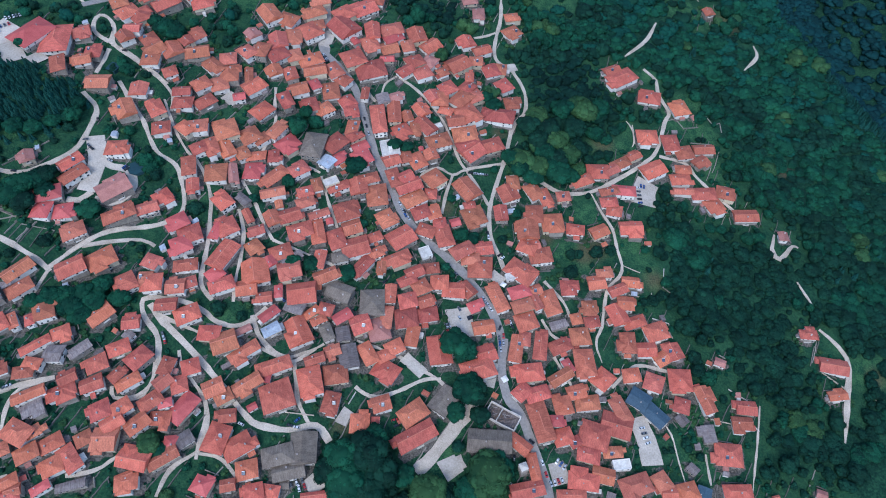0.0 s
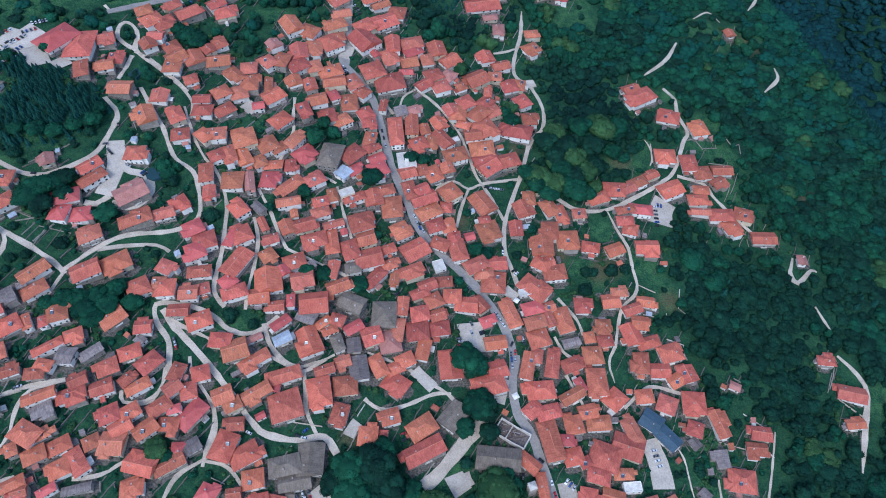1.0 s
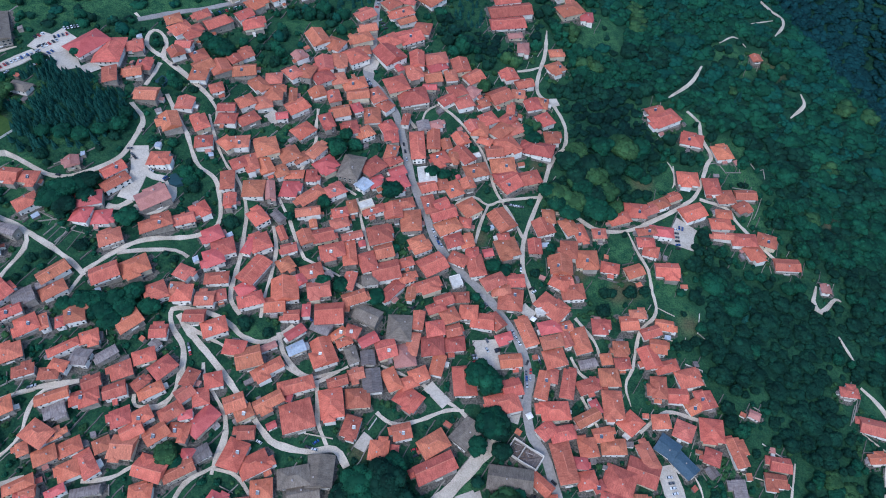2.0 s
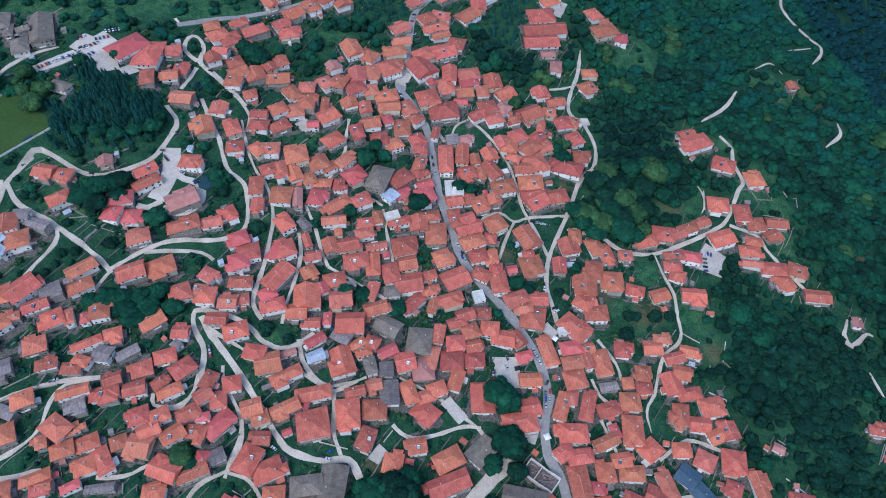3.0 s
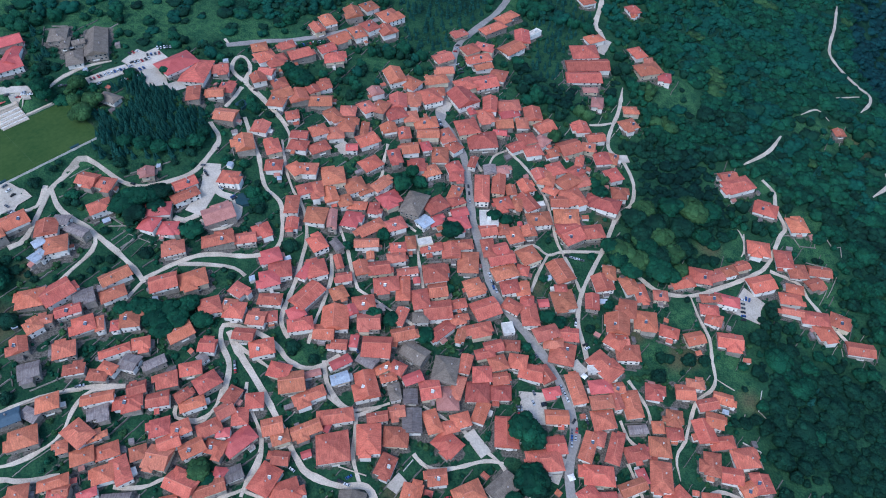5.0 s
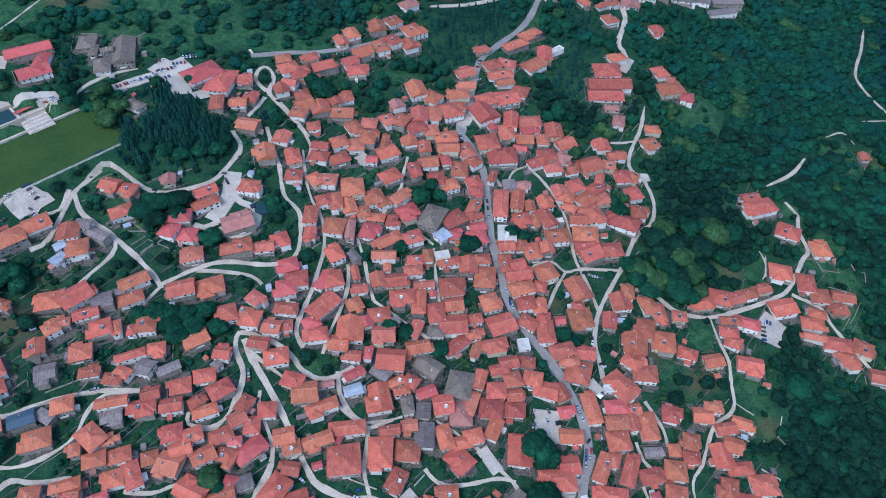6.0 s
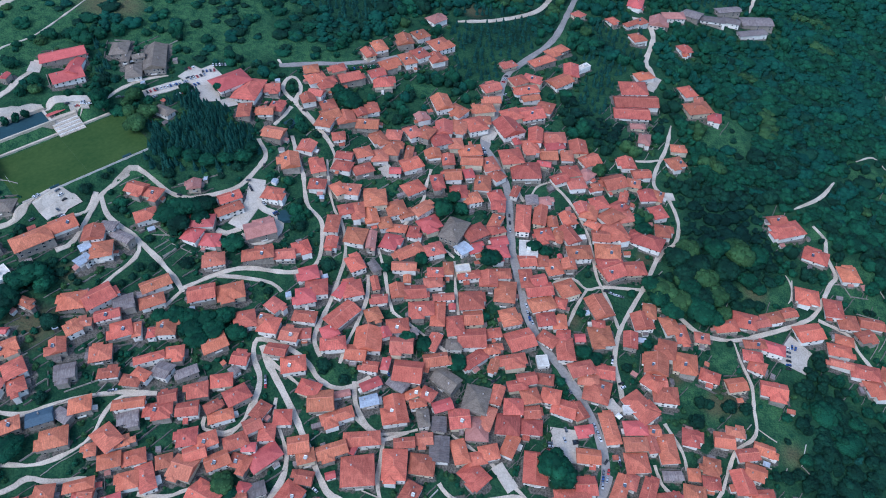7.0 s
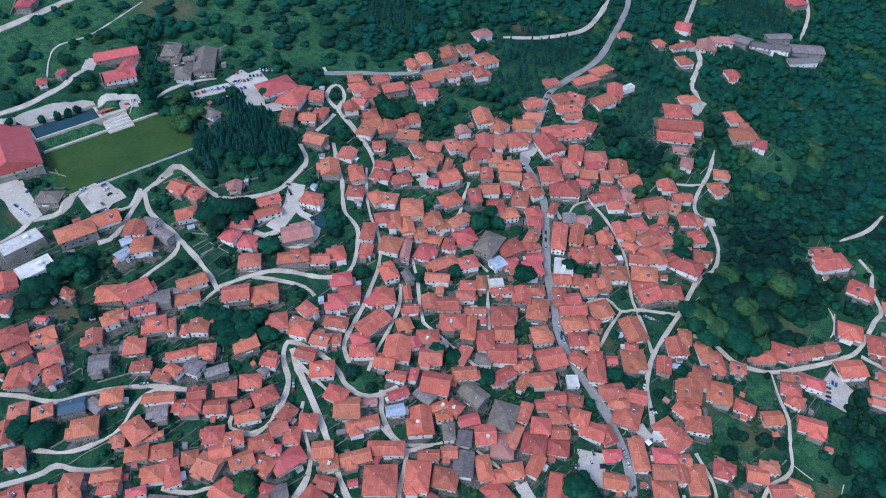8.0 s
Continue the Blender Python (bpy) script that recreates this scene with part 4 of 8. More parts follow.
lane("west_road", 5, "cobble", (-361, 250), (-355, 262), (-361, 296), (-362, 310), (-354, 336), (-345, 339), (-318, 329), (-302, 331), (-285, 342), (-273, 357), (-268, 384), (-270, 396), (-282, 408))
lane("west_road", 5.5, "cobble", (-363, 307), (-346, 291), (-322, 283), (-296, 272), (-276, 261), (-267, 254))
lane("west_road", 4.5, "cobble", (-270, 255), (-253, 276), (-237, 289), (-211, 297), (-197, 305), (-192, 317), (-197, 337), (-204, 352), (-219, 362), (-227, 374), (-235, 390), (-246, 405), (-261, 427))
lane("plaza", 10, "cobble", (-264, 368), (-260, 356), (-258, 344), (-259, 330), (-260, 320))
lane("plaza", 5, "cobble", (-258, 348), (-247, 344), (-237, 343), (-230, 333), (-232, 320), (-241, 313), (-253, 314))
lane("cobbled_lane", 4, "cobble", (-252, 275), (-235, 281), (-215, 285), (-205, 281))
lane("west_road", 6, "cobble", (-256, 320), (-263, 312), (-271, 312))
lane("cobbled_lane", 3.5, "cobble", (-275, 465), (-257, 457), (-232, 435), (-219, 419), (-217, 403))
lane("cobbled_lane", 3.5, "cobble", (-279, 471), (-273, 464))
lane("top_road", 7, "asphalt", (-308, 505), (-279, 525), (-256, 538), (-230, 558), (-213, 576), (-192, 604))
lane("cobbled_lane", 4, "cobble", (-322, 283), (-314, 278), (-311, 267), (-316, 248), (-319, 235))
lane("cobbled_lane", 4, "cobble", (-191, 360), (-183, 348), (-175, 328), (-172, 307), (-170, 288), (-170, 268), (-169, 254), (-160, 243))
lane("cobbled_lane", 3.2, "cobble", (-155, 346), (-143, 327), (-134, 309), (-126, 296))
lane("cobbled_lane", 3.5, "cobble", (-153, 319), (-147, 300), (-146, 280), (-147, 261), (-146, 243))
lane("cobbled_lane", 3, "cobble", (-141, 442), (-139, 419), (-137, 407), (-141, 386), (-145, 367))
lane("fork_road", 5, "cobble", (-186, 193), (-190, 213), (-201, 227), (-204, 239), (-194, 241), (-178, 240), (-165, 235), (-154, 227), (-142, 225), (-132, 230), (-123, 241))
lane("fork_road", 3, "cobble", (-186, 193), (-188, 183), (-191, 173), (-199, 170))
lane("fork_road", 6.2, "cobble", (-199, 236), (-188, 224), (-172, 210), (-155, 194), (-138, 176), (-126, 164), (-118, 159), (-99, 157), (-82, 161), (-73, 151))
lane("fork_road", 4, "cobble", (-194, 229), (-176, 223), (-163, 218))
lane("cobbled_lane", 3.5, "cobble", (-175, 205), (-171, 194), (-162, 184), (-153, 172), (-151, 161), (-153, 146), (-153, 136))
lane("low_road", 3.2, "cobble", (-303, 111), (-286, 117), (-273, 129), (-266, 143), (-267, 159), (-263, 172), (-245, 181))
lane("low_road", 4.5, "cobble", (-314, 80), (-292, 99), (-285, 109), (-272, 112), (-255, 120))
lane("low_road", 4, "cobble", (-350, 129), (-331, 136), (-311, 141), (-299, 152), (-286, 162), (-268, 173), (-245, 181))
lane("cobbled_lane", 3.5, "cobble", (-39, 218), (-22, 208), (-5, 199), (1, 194))
lane("cobbled_lane", 3.5, "cobble", (-1, 198), (-13, 197), (-30, 188), (-44, 183), (-53, 185), (-59, 189))
lane("cobbled_lane", 3.5, "cobble", (-101, 205), (-98, 190), (-95, 176), (-87, 162))
lane("cobbled_lane", 3.5, "cobble", (-132, 234), (-125, 219), (-114, 209), (-102, 206))
lane("cobbled_lane", 3, "cobble", (74, 250), (80, 239), (86, 235))
lane("cobbled_lane", 3, "cobble", (78, 282), (92, 266), (96, 254))
lane("cobbled_lane", 3, "cobble", (93, 198), (81, 221))
lane("cobbled_lane", 3.5, "cobble", (122, 201), (143, 219), (166, 216))
lane("cobbled_lane", 3.5, "cobble", (-58, 442), (-70, 457))
lane("cobbled_lane", 3, "cobble", (-96, 357), (-89, 335), (-80, 311))
lane("mall_yard", 13, "cobble", (-371, 457), (-351, 447), (-337, 430))
lane("hill_road", 6, "cobble", (-577, 384), (-562, 430), (-553, 464), (-548, 489))
lane("yard", 14, "cobble", (-448, 266), (-426, 253), (-413, 247))
lane("stadium_road", 6, "cobble", (-413, 247), (-401, 261), (-396, 281), (-388, 290))
lane("stadium_road", 5, "cobble", (-414, 248), (-415, 232), (-422, 212))
lane("stadium_road", 4, "cobble", (-370, 281), (-363, 289), (-367, 308))
lane("ring", 3.2, "cobble", (-275, 467), (-284, 471), (-292, 478), (-295, 489), (-292, 497), (-286, 496), (-280, 489), (-277, 479), (-275, 467), (-263, 458), (-243, 445), (-225, 430))
lane("far_road", 5, "cobble", (-179, 661), (-141, 687), (-106, 728), (-95, 769), (-91, 815))
lane("far_road", 4, "cobble", (138, 879), (145, 931), (141, 969))
lane("ridge_road", 3.4, "cobble", (322, 890), (309, 832), (297, 790), (296, 762), (320, 718), (329, 712), (328, 696), (314, 674))
lane("ridge_road", 2, "cobble", (287, 687), (317, 702))
lane("track", 4, "cobble", (178, 541), (204, 569), (220, 599))
lane("track", 2.2, "cobble", (245, 642), (264, 657), (275, 643))
lane("track", 4, "cobble", (322, 582), (322, 566), (303, 544))
lane("track", 4.5, "cobble", (299, 260), (312, 246), (316, 232), (307, 207), (293, 170))
lane("track", 3.5, "cobble", (292, 302), (300, 280))
lane("track", 4, "cobble", (283, 346), (277, 329), (282, 322), (290, 329), (297, 336), (302, 335))
lane("yard", 12, "cobble", (0, 136), (11, 143))
lane("parking", 13, "cobble", (137, 180), (142, 164), (144, 147))
lane("footpath", 2, "cobble", (153, 183), (161, 169), (163, 154), (166, 135))
lane("footpath", 3, "cobble", (233, 194), (224, 165), (213, 132))
lane("footpath", 4, "cobble", (184, 157), (184, 136))
lane("yard", 10, "cobble", (76, 146), (80, 132))
lane("yard", 15, "cobble", (11, 253), (16, 230))
lane("yard", 17, "cobble", (178, 389), (173, 379), (170, 364))
lane("yard", 9, "cobble", (-73, 131), (-84, 121))
lane("footpath", 3, "cobble", (173, 453), (172, 430))
lane("yard", 18, "cobble", (-374, 457), (-359, 455), (-350, 470))
lane("yard", 16, "cobble", (-457, 264), (-439, 261))
lane("yard", 14, "cobble", (-391, 288), (-375, 289))
lane("yard", 10, "cobble", (-328, 440), (-318, 433))
lane("yard", 9, "cobble", (-179, 428), (-169, 420))
lane("yard", 8, "cobble", (37, 285), (46, 278))
lane("yard", 7, "cobble", (-27, 213), (-13, 201))
lane("yard", 8, "cobble", (-106, 498), (-103, 515))
lane("cobbled_lane", 2.8, "cobble", (-123, 211), (-109, 206), (-95, 210), (-82, 218))
lane("cobbled_lane", 2.8, "cobble", (-126, 296), (-112, 291), (-94, 284), (-80, 279))
lane("cobbled_lane", 3, "cobble", (-224, 414), (-211, 386), (-198, 366), (-191, 360))
lane("cobbled_lane", 3.5, "cobble", (-155, 176), (-150, 162), (-151, 144), (-154, 140))
lane("cobbled_lane", 3, "cobble", (-154, 140), (-138, 137), (-126, 125))
lane("cobbled_lane", 3, "cobble", (-154, 140), (-167, 129), (-172, 113))
lane("cobbled_lane", 3.2, "cobble", (-224, 122), (-209, 126), (-198, 135))
lane("cobbled_lane", 3.2, "cobble", (-211, 178), (-208, 171), (-195, 173), (-188, 181), (-188, 196))
lane("cobbled_lane", 3, "cobble", (-127, 222), (-117, 210), (-104, 203), (-96, 207), (-87, 214))
lane("cobbled_lane", 2.6, "cobble", (-108, 365), (-97, 360))
lane("cobbled_lane", 2.6, "cobble", (-41, 475), (-51, 464), (-54, 444))
lane("cobbled_lane", 2.6, "cobble", (-60, 222), (-39, 216))
lane("stadium_road", 7, "cobble", (-512, 305), (-504, 319), (-493, 338), (-488, 355), (-484, 369), (-484, 378))
lane("stadium_road", 5, "cobble", (-483, 376), (-484, 386), (-482, 398), (-486, 411))
lane("school_road", 4.5, "cobble", (29, 689), (34, 674), (34, 660), (32, 650))
lane("yard", 8, "cobble", (38, 676), (34, 660), (32, 650))
lane("footpath", 2, "cobble", (-499, 503), (-502, 474), (-508, 436), (-520, 410), (-514, 392), (-500, 372))
lane("cobbled_lane", 3.5, "cobble", (-268, 256), (-271, 245), (-275, 230))
lane("yard", 8, "cobble", (-480, 397), (-484, 409))
lane("yard", 6.5, "cobble", (-506, 297), (-497, 311), (-484, 334), (-472, 352), (-458, 369), (-440, 382), (-423, 391))
lane("yard", 7, "cobble", (-433, 375), (-422, 385))
lane("footpath", 5, "cobble", (-413, 395), (-410, 411), (-400, 430), (-384, 445))
lane("yard", 8, "cobble", (-390, 415), (-379, 428), (-368, 442))
lane("yard", 16, "cobble", (-390, 274), (-383, 289), (-374, 287))
lane("footpath", 3, "cobble", (168, 457), (172, 448), (172, 434), (169, 426))
lane("walkway", 7, "cobble", (-17, 135), (-7, 145), (2, 157), (10, 168), (18, 177), (24, 189))
lane("yard", 13, "cobble", (6, 145), (10, 137))
lane("yard", 7, "cobble", (36, 213), (34, 205), (32, 195))
lane("yard", 6, "cobble", (-62, 173), (-65, 168), (-67, 163))
lane("cobbled_lane", 4, "cobble", (-276, 460), (-277, 446), (-279, 431))
lane("cobbled_lane", 3, "cobble", (-312, 512), (-306, 507))

plot_xy = np.array([(p[0], p[1]) for p in PLOTS])
plot_half = np.array([(p[2] / 2, p[3] / 2) for p in PLOTS])
plot_cs = np.array([(math.cos(radians(p[4])), math.sin(radians(p[4]))) for p in PLOTS])


def gap_to_plots(x, y):
    """How far each place is from the nearest house."""
    x, y = np.ravel(x), np.ravel(y)
    best = np.full(len(x), 1e6)
    for (px, py), (hl, hw), (c, s) in zip(plot_xy, plot_half, plot_cs):
        near = np.nonzero((np.abs(x - px) < 70) & (np.abs(y - py) < 70))[0]
        if len(near):
            dx, dy = x[near] - px, y[near] - py
            a, b = np.abs(dx * c + dy * s) - hl, np.abs(-dx * s + dy * c) - hw
            d = np.hypot(np.maximum(a, 0), np.maximum(b, 0)) + np.minimum(np.maximum(a, b), 0)
            best[near] = np.minimum(best[near], d)
    return best


def smooth_line(points, step=4.0):
    """A rounded line through the points, sampled evenly."""
    p = [Vector((*q, 0)) for q in points]
    if len(p) < 2:
        return p
    p = [p[0] * 2 - p[1], *p, p[-1] * 2 - p[-2]]
    out = []
    for a, b, c, d in zip(p, p[1:], p[2:], p[3:]):
        n = max(2, int((c - b).length / step))
        for i in range(n):
            t = i / n
            out.append(0.5 * (2 * b + (c - a) * t + (2 * a - 5 * b + 4 * c - d) * t * t + (3 * b - a - 3 * c + d) * t ** 3))
    return [*out, p[-2]]


lane_lines = [(n, w, s, smooth_line(pts)) for n, w, s, pts in LANES]
lane_pts = np.array([(q.x, q.y, w / 2) for _, w, _, line in lane_lines for q in line])


def gap_to_lanes(x, y):
    x, y = np.ravel(x), np.ravel(y)
    best = np.full(len(x), 1e6)
    for i in range(0, len(lane_pts), 400):
        q = lane_pts[i:i + 400]
        d = np.hypot(x[:, None] - q[None, :, 0], y[:, None] - q[None, :, 1]) - q[None, :, 2]
        best = np.minimum(best, d.min(1))
    return best


# ---- open land, pines and old groves ----
CLEAR = [  # x, y, half length, half width, turn: meadows and sports ground
    (PITCH_AT[0], PITCH_AT[1], PITCH_HALF[0] + 5, PITCH_HALF[1] + 5, PITCH_TURN), (-455, 337, 42, 27, 58), (-428, 363, 22, 20, 58),
    (-391, 511, 75, 40, 20),
    (-565, 470, 110, 55, 35),
    (-352, 405, 12, 9, -13),
    (-430, 560, 110, 38, 22),
    (-68, 675, 9, 34, 0),
    (-306, 532, 60, 18, 10),
    (-544, 408, 60, 30, 30),
    (-490, 485, 70, 25, 30),
    (102, 633, 40, 22, -20),
    (114, 601, 25, 15, 0),
    (258, 618, 28, 20, -30),
    (297, 624, 22, 16, -30),
    (-175, 540, 18, 12, 0),
    (181, 166, 16, 24, 0),
    (229, 458, 30, 16, -30),
    (147, 425, 20, 9, 0),
    (167, 295, 10, 14, 0),
    (152, 322, 20, 12, -60),
    (334, 226, 14, 24, -80),
    (-516, 417, 50, 40, 30),
    (-321, 360, 10, 5, -10),
    (-342, 331, 16, 12, 0),
    (-313, 302, 20, 20, 0),
    (-240, 417, 12, 12, 0),
    (-160, 414, 12, 10, 0),
    (-187, 329, 9, 14, 0),
    (-155, 231, 12, 10, 0),
    (-36, 404, 5, 5, 0),
    (2, 149, 24, 10, 65),
    (5, 139, 9, 9, 0),
    (200, 516, 15, 10, 0),
    (238, 489, 20, 10, -20),
    (234, 453, 24, 10, -20),
    (242, 412, 9, 18, 0),
    (159, 422, 14, 12, 0),
    (167, 447, 6, 14, 0),
    (119, 348, 12, 10, 0),
    (98, 310, 16, 10, 0),
    (110, 302, 12, 8, 0),
    (-445, 325, 34, 5, 58),
    (-386, 314, 30, 7, 58),
    (-520, 378, 30, 25, 0),
    (-519, 420, 30, 25, 0),
]
GROVES = [  # x, y, radius: old groves with great crowns
    (88, 403, 36),
    (118, 444, 42),
    (128, 468, 30),
    (70, 391, 20),
    (-52, 142, 38),
    (-294, 323, 16),
    (-239, 235, 28),
    (-368, 197, 20),
    (-364, 229, 18),
]
SOIL = [  # x, y, radius: dug or dry patches
    (-340, 194, 14),
    (-350, 197, 10),
    (298, 610, 12),
    (296, 615, 11),
    (123, 315, 8),
    (114, 316, 6),
    (142, 427, 9),
    (168, 291, 8),
    (-485, 505, 18),
    (-465, 513, 14),
    (286, 490, 7),
    (313, 415, 7),
    (335, 222, 7),
    (-168, 690, 10),
    (-127, 732, 12),
    (-424, 248, 9),
    (2, 342, 6),
    (49, 424, 6),
    (-66, 163, 6),
    (112, 308, 7),
    (82, 321, 6),
    (3, 339, 5),
    (291, 489, 8),
    (-369, 366, 7),
    (351, 513, 6),
    (-340, 240, 8),
    (-342, 192, 12),
]
SHADY = [  # x, y, radius: old trees, close together, their shade put into darker leaf colours
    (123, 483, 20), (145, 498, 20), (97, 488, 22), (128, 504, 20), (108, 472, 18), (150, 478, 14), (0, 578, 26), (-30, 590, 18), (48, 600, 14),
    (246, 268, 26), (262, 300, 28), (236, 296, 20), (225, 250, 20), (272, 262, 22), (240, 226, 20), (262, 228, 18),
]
PINES = [  # x, y, radius
    (-324, 397, 48),
    (-310, 413, 36),
    (-337, 379, 34),
    (-5, 729, 36),
    (-145, 613, 45),
    (-135, 665, 45),
    (-288, 629, 30),
    (-448, 434, 22),
    (81, 900, 45),
    (-14, 604, 24),
    (-21, 656, 30),
    (445, 626, 60),
    (454, 541, 60),
    (422, 660, 60),
    (470, 585, 70),
    (461, 511, 60),
]


def clear_of(x, y, some):
    """Where trees may stand: never on the sports ground, here and there in the meadows."""
    ok = np.ones(len(x), bool)
    for n, (cx, cy, a, b, turn) in enumerate(CLEAR):
        c, s = math.cos(radians(turn)), math.sin(radians(turn))
        dx, dy = x - cx, y - cy
        ok &= ((dx * c + dy * s) / a) ** 4 + ((-dx * s + dy * c) / b) ** 4 > 1 - (0.0 if n < 3 else 1.0) * some
    return ok


gx = steps(-2600, 3000, -660, 800, 5.0, 60.0)
gy = steps(-1200, 3600, 40, 1160, 5.0, 60.0)
GX, GY = np.meshgrid(gx, gy)
GZ = land(GX, GY)
nx, ny = len(gx), len(gy)
quads = [(j * nx + i, j * nx + i + 1, (j + 1) * nx + i + 1, (j + 1) * nx + i) for j in range(ny - 1) for i in range(nx - 1)]
ground_mesh = mesh_of("ground", np.stack([GX.ravel(), GY.ravel(), GZ.ravel()], 1).tolist(), quads, [ground_material()], None, True)
near_house = gap_to_plots(GX, GY)
cover = np.clip(1.15 - near_house / 4.5, 0, 1) * 0.62
paved = np.array([noise.noise(Vector((x / 11, y / 11, 1.4))) for x, y in zip(GX.ravel(), GY.ravel())])
cover = cover + np.clip(paved * 4 - 0.3, 0, 1) * np.clip(1.6 - near_house / 5.0, 0, 1) * 0.45
layer = ground_mesh.color_attributes.new("cover", "FLOAT_COLOR", "POINT")
mown = np.clip(1.1 - near_house / 24, 0, 0.42) * np.clip((near_house - 1.0) / 4, 0.2, 1)
soil = np.zeros(GX.size)
for cx, cy, r in SOIL:
    soil = np.maximum(soil, np.clip(1.5 - np.hypot(GX.ravel() - cx, GY.ravel() - cy) / r, 0, 1))
for cx, cy, a, b, turn in CLEAR:
    c, s = math.cos(radians(turn)), math.sin(radians(turn))
    dx, dy = GX.ravel() - cx, GY.ravel() - cy
    d = ((dx * c + dy * s) / a) ** 2 + ((-dx * s + dy * c) / b) ** 2
    mown = np.maximum(mown, np.clip(1.6 - d, 0, 1))
layer.data.foreach_set("color", np.stack([cover, mown, soil, 1 + 0 * cover], 1).ravel().astype(np.float32))
ground = tagged(new("ground", ground_mesh), "steep green hillside with grass, earth and dusty yards", "ground", kind="structure")


WIDER = {"yard": 1.2, "walkway": 1.2, "plaza": 1.25, "parking": 1.1, "mall_yard": 1.3, "main_street": 0.95, "far_road": 1.1, "school_road": 1.1, "ridge_road": 1.0, "track": 1.0, "hill_road": 1.2, "ring": 1.05}
FADING = ("ridge_road", "track", "footpath", "far_road")  # roads that thin out at their ends


def build_lane(name, width, surface, line):
    sh = Shape()
    rows = []
    lift = {"asphalt": 0.62, "cobble": 0.54}[surface] + (0.2 if name == "yard" else 0)
    for i, q in enumerate(line):
        d = (line[min(i + 1, len(line) - 1)] - line[max(i - 1, 0)]).normalized()
        n = Vector((-d.y, d.x, 0))
        wob = WIDER.get(name, 0.7) * width / 2 * (1 + 0.22 * noise.noise(q * 0.045)) + 0.6 * noise.noise(q * 0.11)
        if name in FADING or (name == "east_street" and line[0].y > 600):
            ends = i if name == "east_street" else min(i, len(line) - 1 - i)
            wob *= min(1.0, 0.35 + 0.13 * ends)
        row = []
        for k in (-1, -0.5, 0, 0.5, 1):
            e = q + n * k * (wob + 0.4 * abs(k) * noise.noise(q * 0.23 + Vector((0, 0, 7.0 * k))))
            row.append((e.x, e.y, lie(e.x, e.y) + lift))
        low = [(row[0][0], row[0][1], row[0][2] - 0.9), (row[-1][0], row[-1][1], row[-1][2] - 0.9)]
        rows.append([low[0], *row, low[1]])
    v = [p for r in rows for p in r]
    f = [(i * 7 + k, i * 7 + k + 1, i * 7 + k + 8, i * 7 + k + 7) for i in range(len(rows) - 1) for k in range(6)]
    sh.poly(v, f)
    label = {"asphalt": "grey worn asphalt street winding through the village", "cobble": "pale dusty paved lane between the houses"}[surface]
    if name == "mall_yard" or (name == "yard" and line[0].y > 400 and -420 < line[0].x < -340):
        return tagged(new("pavement", sh.mesh("pavement", [M["pale_paving"]])), "pale worn concrete car park beside the hotel", "car park", kind="structure")
    if name in ("yard", "parking", "plaza"):
        return tagged(new("pavement", sh.mesh("pavement", [M["pale_paving"]])), "pale concrete yard where cars park", "yard", kind="structure")
    return tagged(new("road", sh.mesh("road", [M[surface]])), label, "road", kind="structure")


for spec in lane_lines:
    build_lane(*spec)

# ---- houses ----
ROOF = {"n": "brown", "f": "rose", "c": "coral", "o": "orange", "r": "red", "p": "pink", "g": "slate", "m": "metal", "b": "blue", "w": "white", "l": "pale_sheet"}
WORDS = {"n": "weathered brownish tiled roof", "f": "sun-bleached rosy tiled roof", "l": "pale blue sheet metal roof", "c": "faded coral tiled roof", "o": "bright orange tiled roof", "r": "crimson sheet roof", "p": "faded pinkish roof",
         "g": "grey stone slate roof", "m": "rusty grey sheet metal roof", "b": "dark blue-grey roof", "w": "pale flat concrete roof"}


def window_mesh(w, h, name):
    """A framed pane in one piece; the wall lies in y = 0 and faces -y."""
    fw, sh = 0.09, Shape()

    def ring(a, b, y, z0=0.0):
        return [(-a, y, z0 - b), (a, y, z0 - b), (a, y, h + b), (-a, y, h + b)]
    v = ring(w / 2 + fw, fw, 0.04) + ring(w / 2 + fw, fw, -0.12) + ring(w / 2, 0, -0.12) + ring(w / 2, 0, -0.03)
    f = [(k * 4 + i, k * 4 + (i + 1) % 4, k * 4 + 4 + (i + 1) % 4, k * 4 + 4 + i) for k in range(3) for i in range(4)]
    sh.poly(v, f + [(12, 13, 14, 15)], 1)
    sh.m[-1] = 0
    return sh.mesh(name, [M["glass"], M["frame"]])


WINDOWS = [window_mesh(1.15, 1.5, "window"), window_mesh(1.0, 1.4, "window"), window_mesh(1.7, 1.5, "window")]


def stack(sh, rings, slot=0):
    """A square tower in one piece: rings of (half x, half y, z)."""
    v = [(sx_ * a, sy_ * b, z) for a, b, z in rings for sx_, sy_ in ((-1, -1), (1, -1), (1, 1), (-1, 1))]
    n = len(rings)
    f = [(k * 4 + i, k * 4 + (i + 1) % 4, k * 4 + 4 + (i + 1) % 4, k * 4 + 4 + i) for k in range(n - 1) for i in range(4)]
    sh.poly(v, f + [(n * 4 - 4, n * 4 - 3, n * 4 - 2, n * 4 - 1)], slot)
    return len(f)


def chimney_mesh(w, h):
    sh, a = Shape(), w / 2
    stack(sh, [(a, a, -1.2), (a, a, h), (a + 0.12, a + 0.12, h), (a + 0.12, a + 0.12, h + 0.16), (a * 0.7, a * 0.7, h + 0.16), (a * 0.7, a * 0.7, h + 0.42), (a + 0.04, a + 0.04, h + 0.42), (a + 0.04, a + 0.04, h + 0.52)])
    return sh.mesh("chimney", [M["chimney"]])


